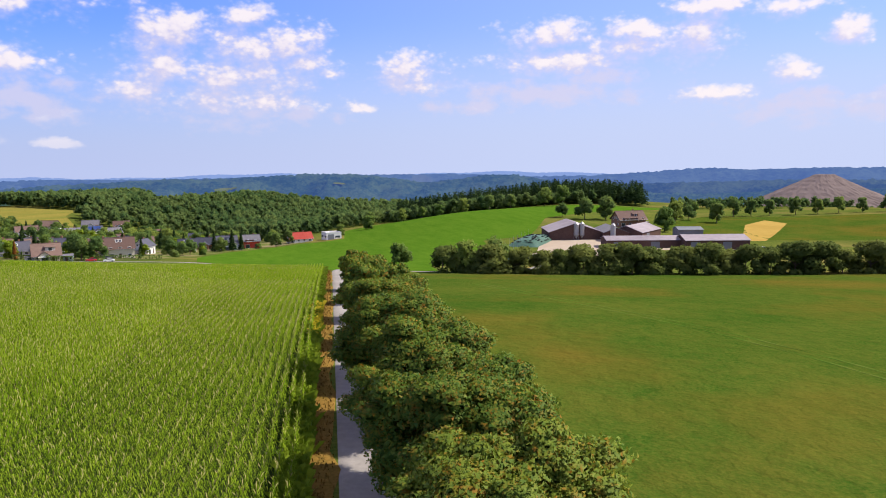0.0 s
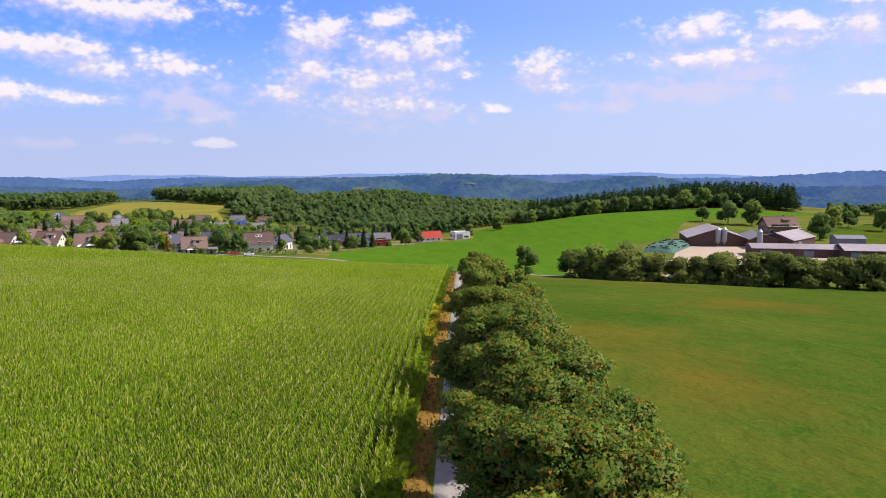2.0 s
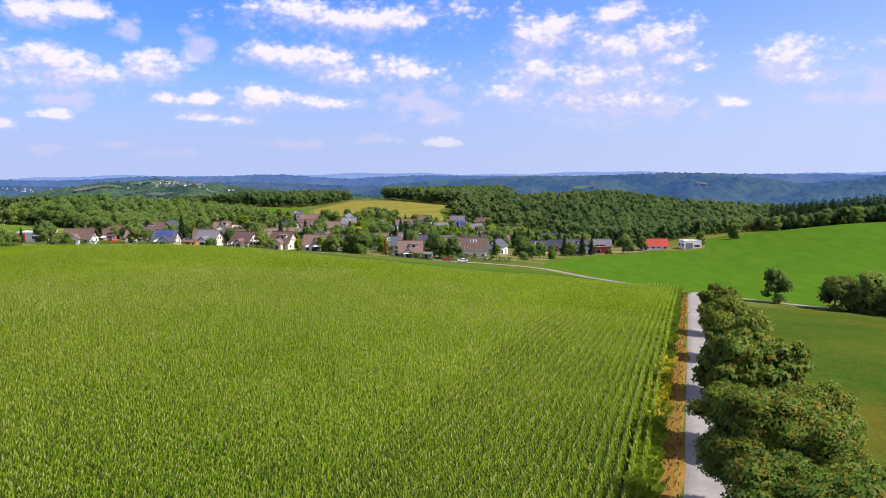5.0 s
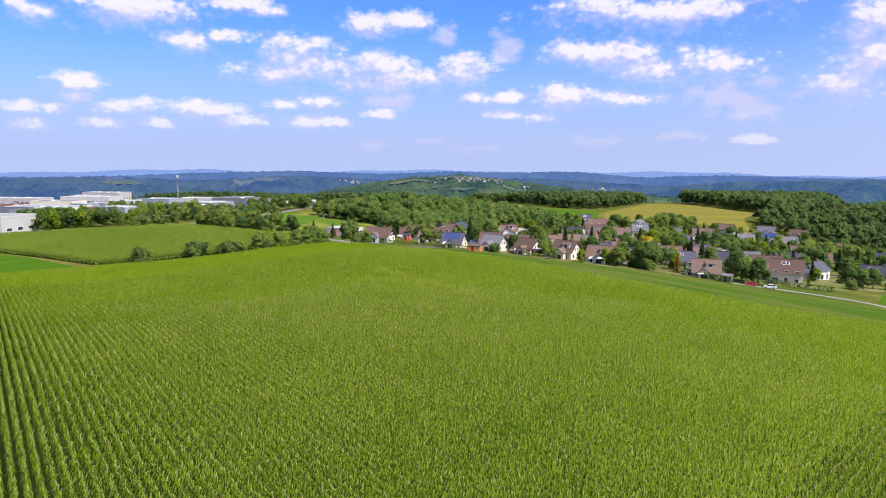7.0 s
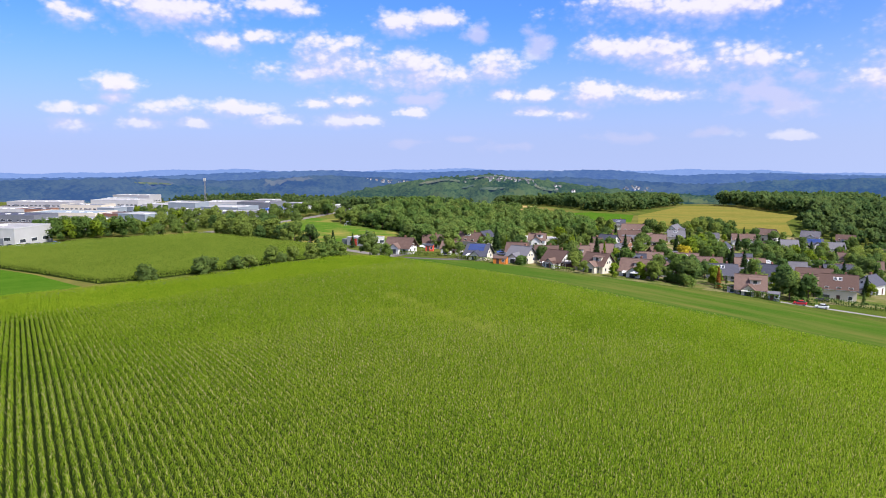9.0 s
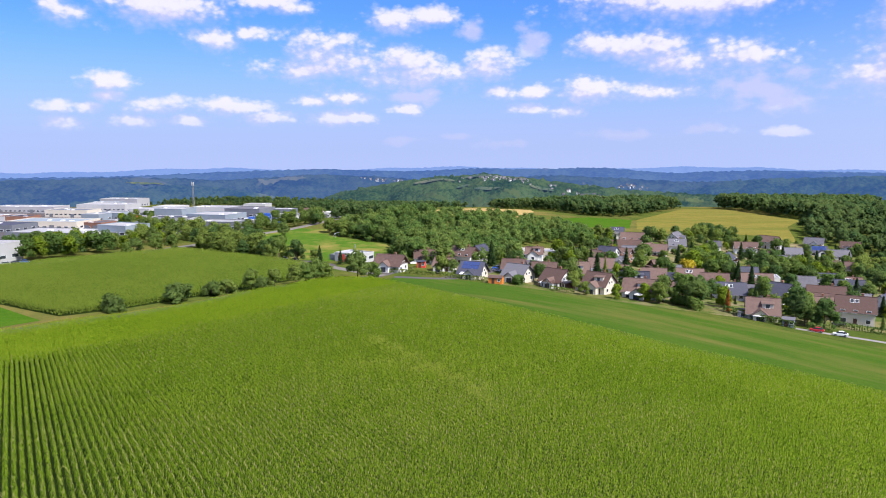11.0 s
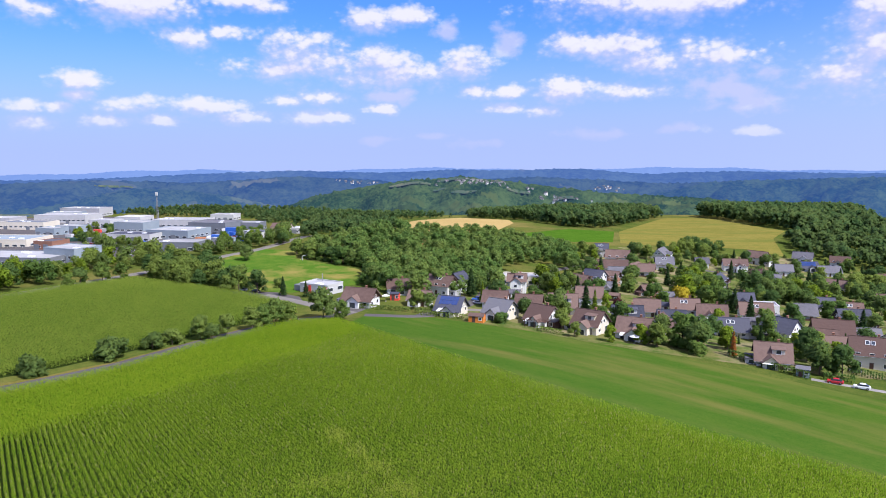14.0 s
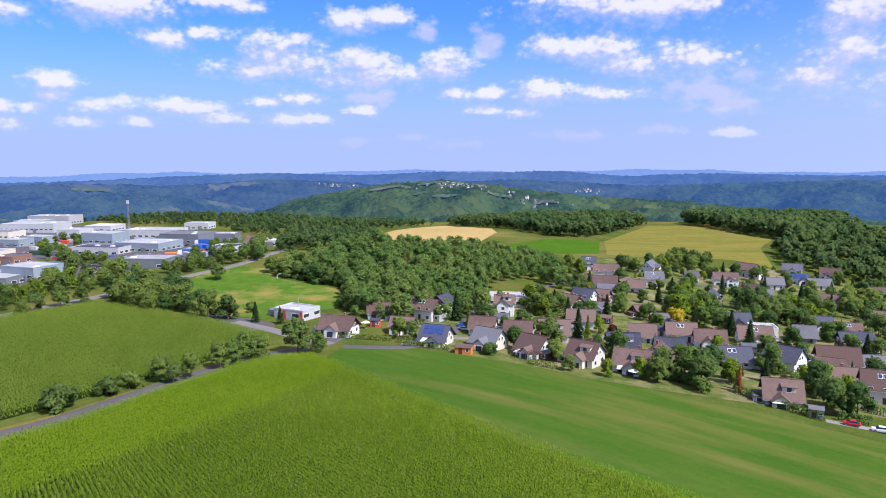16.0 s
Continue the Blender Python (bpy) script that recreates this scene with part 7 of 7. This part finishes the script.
for x, y, turn, paint, words in (
        (-145.5, 230.5, 28, "paint_red", "red parked car at the field's edge"), (-140.5, 233.0, 30, "paint_white", "white parked car beside a hedge"), (-150.5, 249.0, 60, "paint_dark", "dark parked car beside a house"),
        (-262, 206, 60, "paint_blue", "blue parked car in a driveway"), (-259, 209, 60, "paint_white", "white parked car in a driveway"), (-256, 202, 20, "paint_silver", "silver parked car near a hedge"),
        (-177, 272, 20, "paint_red", "red parked car by a brown-roofed house"), (-174, 275, 40, "paint_white", "white parked car by a house"), (-196, 262, 60, "paint_silver", "silver parked car beside a white house"),
        (-306, 139, 30, "paint_dark", "dark parked car outside the shop"), (-311, 136, 30, "paint_silver", "silver parked car outside the shop"),
        (-327, 28, 80, "paint_silver", "silver parked car in a row"), (-328, 31, 80, "paint_dark", "dark parked car in a row"), (-329, 34, 80, "paint_white", "white parked car in a row"), (-330, 37, 80, "paint_dark", "dark parked car in a row"),
        (-331, 40, 80, "paint_silver", "silver parked car in a row"), (-332, 43, 80, "paint_dark", "dark parked car in a row"), (-333, 46, 80, "paint_blue", "blue parked car in a row"),
        (-470, 156, 50, "paint_white", "white parked car beside a hall"), (-476, 160, 50, "paint_red", "red parked car beside a hall"), (-482, 164, 50, "paint_silver", "silver parked car beside a hall"), (-500, 150, 50, "paint_blue", "blue parked car beside a hall"),
        (-506, 154, 50, "paint_white", "white parked car on the estate"), (-452, 122, 50, "paint_white", "white parked car behind trees"), (-458, 118, 50, "paint_dark", "dark parked car on the estate"), (100, 296, 6, "paint_white", "white car parked beside a cattle shed")):
    car(x, y, turn, paint, words)


def lorry(x, y, turn, paint, words):
    ob = thing("lorry", pose(x, y, ground(x, y) + 0.12, 0, 0, turn), words, "lorry")
    part("trailer", Shape().box(-3.5, -1.25, 1.0, 5.5, 1.25, 3.8), M[paint], ob)
    part("cab", loft(((-6.2, 1.15, .6, 2.6), (-5.9, 1.2, .5, 3.1), (-4.1, 1.2, .5, 3.3), (-3.9, 1.15, .6, 3.2))), M["paint_white"], ob)
    part("windscreen", Shape().box(-6.24, -1.0, 1.7, -6.1, 1.0, 2.5), M["glass"], ob)
    for wx in (-5.2, 2.6, 3.9):
        for wy in (-1.1, 1.1):
            w = part("wheel", TYRE, M["black"], ob, at=pose(wx, wy, .5) @ Matrix.Scale(1.55, 4))
            part("rim", RIM, M["steel"], w)


lorry(-560, 200, 50, "paint_blue", "lorry with a blue trailer among the halls")
lorry(-452, 150, 40, "paint_white", "white lorry beside a long grey hall")
lorry(-470, 168, 60, "paint_blue", "lorry with a blue box on the yard")


def shed(x, y, turn, l, d, h, wall, roof, words):
    ob = thing("garden_shed", pose(x, y, ground(x, y) - .05, 0, 0, turn), words, "shed")
    part("wall", Shape().box(-l / 2, -d / 2, -.5, l / 2, d / 2, h), M[wall], ob)
    for sg in (-1, 1):
        c = [(-l / 2 - .2, sg * (d / 2 + .25), h - .05), (l / 2 + .2, sg * (d / 2 + .25), h - .05), (l / 2 + .2, 0, h + d * .22), (-l / 2 - .2, 0, h + d * .22)]
        part("roof", Shape().slab(c if sg < 0 else [c[1], c[0], c[3], c[2]], .1), M[roof], ob)
    for sg in (-1, 1):
        part("gable", Shape().add([(sg * l / 2, -d / 2, h), (sg * l / 2, d / 2, h), (sg * l / 2, 0, h + d * .2), (sg * (l / 2 - .08), -d / 2, h), (sg * (l / 2 - .08), d / 2, h), (sg * (l / 2 - .08), 0, h + d * .2)], [(0, 1, 2), (5, 4, 3), (0, 3, 4, 1), (1, 4, 5, 2), (2, 5, 3, 0)]), M[wall], ob)
    part("door", DOOR, M["darkwood"], ob, at=pose(-l * .15, -d / 2 - .01, 0))
    window(ob, pose(l * .28, -d / 2 - .01, .9), (1.0, 1.0))


for x, y, turn, l, d, h, wall, roof, words in (
        (-229.5, 183.6, 42, 4.6, 3.2, 2.2, "orange", "roof_brown", "orange stained wooden garden shed at the field's edge"), (-272, 178, 50, 3.0, 2.6, 2.4, "redwall", "roof_dark", "small red garden playhouse on a lawn"),
        (-152.5, 228.5, 30, 3.0, 2.6, 2.2, "metalblue", "roof_grey", "light blue garden shed behind a hedge"), (-172, 262, 40, 4, 3, 2.3, "darkwood", "roof_dark", "dark wooden garden shed"), (-214, 216, 50, 4, 3, 2.3, "cream", "roof_grey", "cream garden shed behind a house"),
        (-240, 236, 30, 5, 3.4, 2.4, "white", "roof_grey", "white garage with a grey roof"), (-262, 222, 50, 6, 5, 2.5, "white", "roof_grey", "white garage beside the street"), (-228, 268, 40, 6, 5, 2.5, "white", "roof_dark", "white garage with a dark roof"),
        (-200, 276, 50, 6, 5, 2.5, "white", "roof_grey", "white garage between houses"), (-250, 262, 30, 5, 4, 2.4, "darkwood", "roof_brown", "dark wooden garden shed in the village"), (-286, 300, 40, 6, 5, 2.5, "white", "roof_grey", "white garage on the upper street"),
        (-318, 462, 40, 4, 4, 3.0, "redwall", "roof_grey", "red shed below a white gabled house")):
    shed(x, y, turn, l, d, h, wall, roof, words)
hall(-105.5, 400, 34, 9, 9, 4.2, "white", "roof_flat", "white flat-roofed block beside the red-roofed house", True, "annex", 0.0, 1)
hall(-292, 246, 46, 22, 11, 4.0, "cream", "roof_flat", "cream flat-roofed building among trees", True, "school", 0.0, 0)
hall(-216, 308, 46, 9, 8, 5.0, "white", "roof_flat", "white building shell behind scaffolding", True, "annex", 0.0, 0)


def pergola(x, y, turn):
    ob = thing("pergola", pose(x, y, ground(x, y), 0, 0, turn), "brown wooden pergola before a house", "pergola")
    for px in (-3.4, 0, 3.4):
        for py in (-1.7, 1.7):
            part("post", Shape().box(px - .08, py - .08, -.3, px + .08, py + .08, 2.4), M["darkwood"], ob)
    for k in range(9):
        part("rafter", Shape().box(-3.6 + k * .9 - .06, -2.1, 2.4, -3.6 + k * .9 + .06, 2.1, 2.55), M["darkwood"], ob)


pergola(-216.5, 196.5, 18)


def parasol(x, y, words):
    ob = thing("parasol", pose(x, y, ground(x, y)), words, "parasol")
    part("pole", Shape().tube((0, 0, -.2), (0, 0, 2.6), .03, .03, 6), M["steel"], ob)
    n = 8
    s = Shape().add([(math.cos(i * math.tau / n) * 1.5, math.sin(i * math.tau / n) * 1.5, 2.05) for i in range(n)] + [(0, 0, 2.65)], [(i, (i + 1) % n, n) for i in range(n)])
    part("canopy", s, M["white"], ob)
    part("base", Shape().tube((0, 0, -.1), (0, 0, .1), .3, .3, 10), M["steel"], ob)


parasol(-191.0, 210.5, "white parasol on a garden terrace")
parasol(-270.5, 173.5, "cream parasol on a lawn")


def goal(x, y, turn):
    ob = thing("goal", pose(x, y, ground(x, y), 0, 0, turn), "white goal frame on the pitch", "goal", "goals")
    for u in (-2.5, 2.5):
        part("post", Shape().tube((u, 0, -.2), (u, 0, 2.0), .06, .06, 6), M["frame"], ob)
        part("stay", Shape().tube((u, 0, 2.0), (u, 1.2, 0), .035, .035, 5), M["frame"], ob)
    part("crossbar", Shape().tube((-2.5, 0, 2.0), (2.5, 0, 2.0), .06, .06, 6), M["frame"], ob)


goal(-366, 181, 130)
goal(-228, 189, 36)

# a dead tree, fence poles and weeds
snag = thing("dead_tree", pose(-18, 189, ground(-18, 189)), "bare dead tree beside the track", "tree")
part("trunk", Shape().tube((0, 0, -.5), (.1, 0, 3.4), .22, .15, 8).tube((.1, 0, 3.4), (.9, .1, 5.2), .13, .05, 6).tube((.1, 0, 3.2), (-.5, 0, 4.6), .11, .04, 6).tube((.9, .1, 5.2), (1.5, .1, 5.0), .05, .03, 5), M["bark"], snag)
for k in range(9):
    x, y = -6 + k * 1.6, 262 + k * 7.5
    pole = thing("fence_pole", pose(x, y, ground(x, y)), "tall thin pale fence pole beside the clamp", "pole", "poles by the clamp")
    part("shaft", Shape().tube((0, 0, -.4), (0, 0, 5.6), .05, .04, 6), M["steel"], pole)
    part("cap", Shape().tube((0, 0, 5.6), (0, 0, 5.75), .07, .05, 6), M["steel"], pole)


def weeds(name, places, size, mat, words):
    rng = np.random.default_rng(31)
    n = len(places)
    p = np.column_stack([places, land(places[:, 0], places[:, 1])])
    a = rng.uniform(0, math.tau, n)
    d = np.column_stack([np.cos(a), np.sin(a), np.zeros(n)])
    s = (size * rng.uniform(.5, 1.3, n))[:, None]
    lean = rng.normal(0, .35, (n, 3)) * (1, 1, 0)
    top = p + (lean + (0, 0, 1)) * s
    v = np.stack([p - d * s * .12, p + d * s * .12, top + d * s * .22, top - d * s * .18 + (0, 0, .1) * s], 1)
    tagged(new(name, dressed(array_mesh(name, v.reshape(-1, 3), np.arange(4 * n).reshape(-1, 4)), mat)), words, "grass", kind="stuff")


def strew(count, s0, s1, o0, o1, seed):
    rng = np.random.default_rng(seed)
    s, o = rng.uniform(s0, s1, count), rng.uniform(o0, o1, count)
    return LANE_A + s[:, None] * LANE_U + o[:, None] * LANE_N


weeds("weeds", strew(16000, -40, 165, -3.1, -1.7, 1), 0.9, M["lime_leaf"], "lush green weeds along the maize")
weeds("verge_grass", strew(3500, -40, 165, -2.0, -0.2, 2), 0.22, M["verge"], "short dry grass on the verge")
weeds("lane_grass", strew(16000, -40, 165, 3.5, 7.0, 3), 0.45, M["leaf"], "rough grass under the lane trees")
weeds("yellow_flowers", strew(420, 36, 60, -2.4, -1.8, 4), 1.0, M["gold_leaf"], "yellow flowers at the maize edge")
for k, o in enumerate((0.0, 1.9)):
    ribbon("wheel_track", M["strip"], ((-8 + o, 150), (8 + o, 118), (26 + o, 84), (38 + o * 1.1, 56), (44 + o * 1.1, 30)), 0.4, 0.056, "faint pale wheel track across the meadow", "track", 0.1)


# ---------------------------------------------------------------- containers and parked cars on the estate
def container_meshes():
    """A ribbed steel box and its pair of end doors."""
    body = Shape().box(-3.0, -1.2, 0.12, 2.9, 1.2, 2.55)
    for k in range(14):
        for sg in (-1, 1):
            body.box(-2.85 + k * 0.42, min(sg * 1.2, sg * 1.27), 0.25, -2.65 + k * 0.42, max(sg * 1.2, sg * 1.27), 2.4)
    return body, Shape().box(2.9, -1.15, 0.2, 2.98, -0.02, 2.45), Shape().box(2.9, 0.02, 0.2, 2.98, 1.15, 2.45)


def container(x, y, turn, paint, words):
    ob = thing("container", pose(x, y, ground(x, y) + 0.06, 0, 0, turn), words, "container", "containers on the estate")
    body, left, right = container_meshes()
    part("body", body, M[paint], ob)
    part("door", left, M[paint], ob)
    part("door", right, M[paint], ob)


for x, y, turn, paint, words in (
        (-592, 101, 38, "plastic", "teal steel container on a yard"), (-588, 104, 38, "plastic", "teal steel container on a yard"), (-583, 108, 38, "plastic", "teal steel container beside a track"),
        (-527, 187, 30, "paint_blue", "blue steel container before a dark hall"), (-525, 191, 30, "paint_blue", "blue steel container before a dark hall"), (-472, 153, 24, "redwall", "red steel container behind a long low hall"),
        (-467, 156, 24, "redwall", "red steel container behind a long low hall"), (-478, 160, 60, "orange", "orange steel container on a yard"), (-466, 166, 24, "metalwhite", "off-white steel container on a yard"),
        (-455, 172, 24, "metalblue", "grey-blue steel container on a yard"), (-450, 176, 24, "paint_blue", "blue steel container beside a dark-roofed hall"), (-612, 108, 50, "metalwhite", "off-white steel container on a yard"),
        (-620, 112, 50, "metalgrey", "grey steel container on a yard"), (-640, 104, 40, "metalwhite", "off-white steel container on a yard"), (-574, 112, 40, "metalgrey", "grey steel container beside a hedge"),
        (-690, 128, 45, "redwall", "red steel container between halls"), (-700, 134, 45, "metalwhite", "off-white steel container between halls"), (-498, 176, 30, "metalwhite", "off-white steel container before a hall")):
    if clear_of(x, y, 1.0):
        container(x, y, turn, paint, words)


def gravel_pile(x, y, wide, high):
    """A heap of loose pale gravel."""
    rng, n, rings = np.random.default_rng(17), 26, 9
    verts = [(0, 0, high)]
    for k in range(1, rings + 1):
        for a in range(n):
            r = wide * k / rings * rng.uniform(0.9, 1.1)
            verts.append((r * math.cos(a * math.tau / n), r * math.sin(a * math.tau / n) * 0.7, high * (1 - k / rings) ** 1.2 + rng.uniform(-0.1, 0.1) - 0.3 * (k == rings)))
    faces = [(0, 1 + a, 1 + (a + 1) % n) for a in range(n)] + [(1 + k * n + a, 1 + (k + 1) * n + a, 1 + (k + 1) * n + (a + 1) % n, 1 + k * n + (a + 1) % n) for k in range(rings - 1) for a in range(n)]
    m = bpy.data.meshes.new("gravel_pile")
    m.from_pydata(verts, [], faces)
    ob = tagged(new("gravel_pile", dressed(m, M["gravel"])), "pale heap of loose gravel on a yard", "gravel pile")
    ob.matrix_basis = pose(x, y, ground(x, y))


gravel_pile(-668, 122, 9.0, 3.2)
gravel_pile(-652, 118, 6.0, 2.2)

def estate_cars():
    rng = random.Random(31)
    done = []
    while len(done) < 40:
        x, y = rng.uniform(-640, -436), rng.uniform(70, 200)
        if y > 165 + (-436 - x) * 0.35 or not clear_of(x, y, 2.0) or any((x - a) ** 2 + (y - b) ** 2 < 30 for a, b in done):
            continue
        done.append((x, y))
        paint, word = rng.choice((("paint_white", "white"), ("paint_dark", "black"), ("paint_silver", "silver"), ("paint_red", "red"), ("paint_blue", "blue")))
        car(x, y, rng.choice((40, 130, 44)), paint, f"{word} car parked between halls on the estate")


estate_cars()
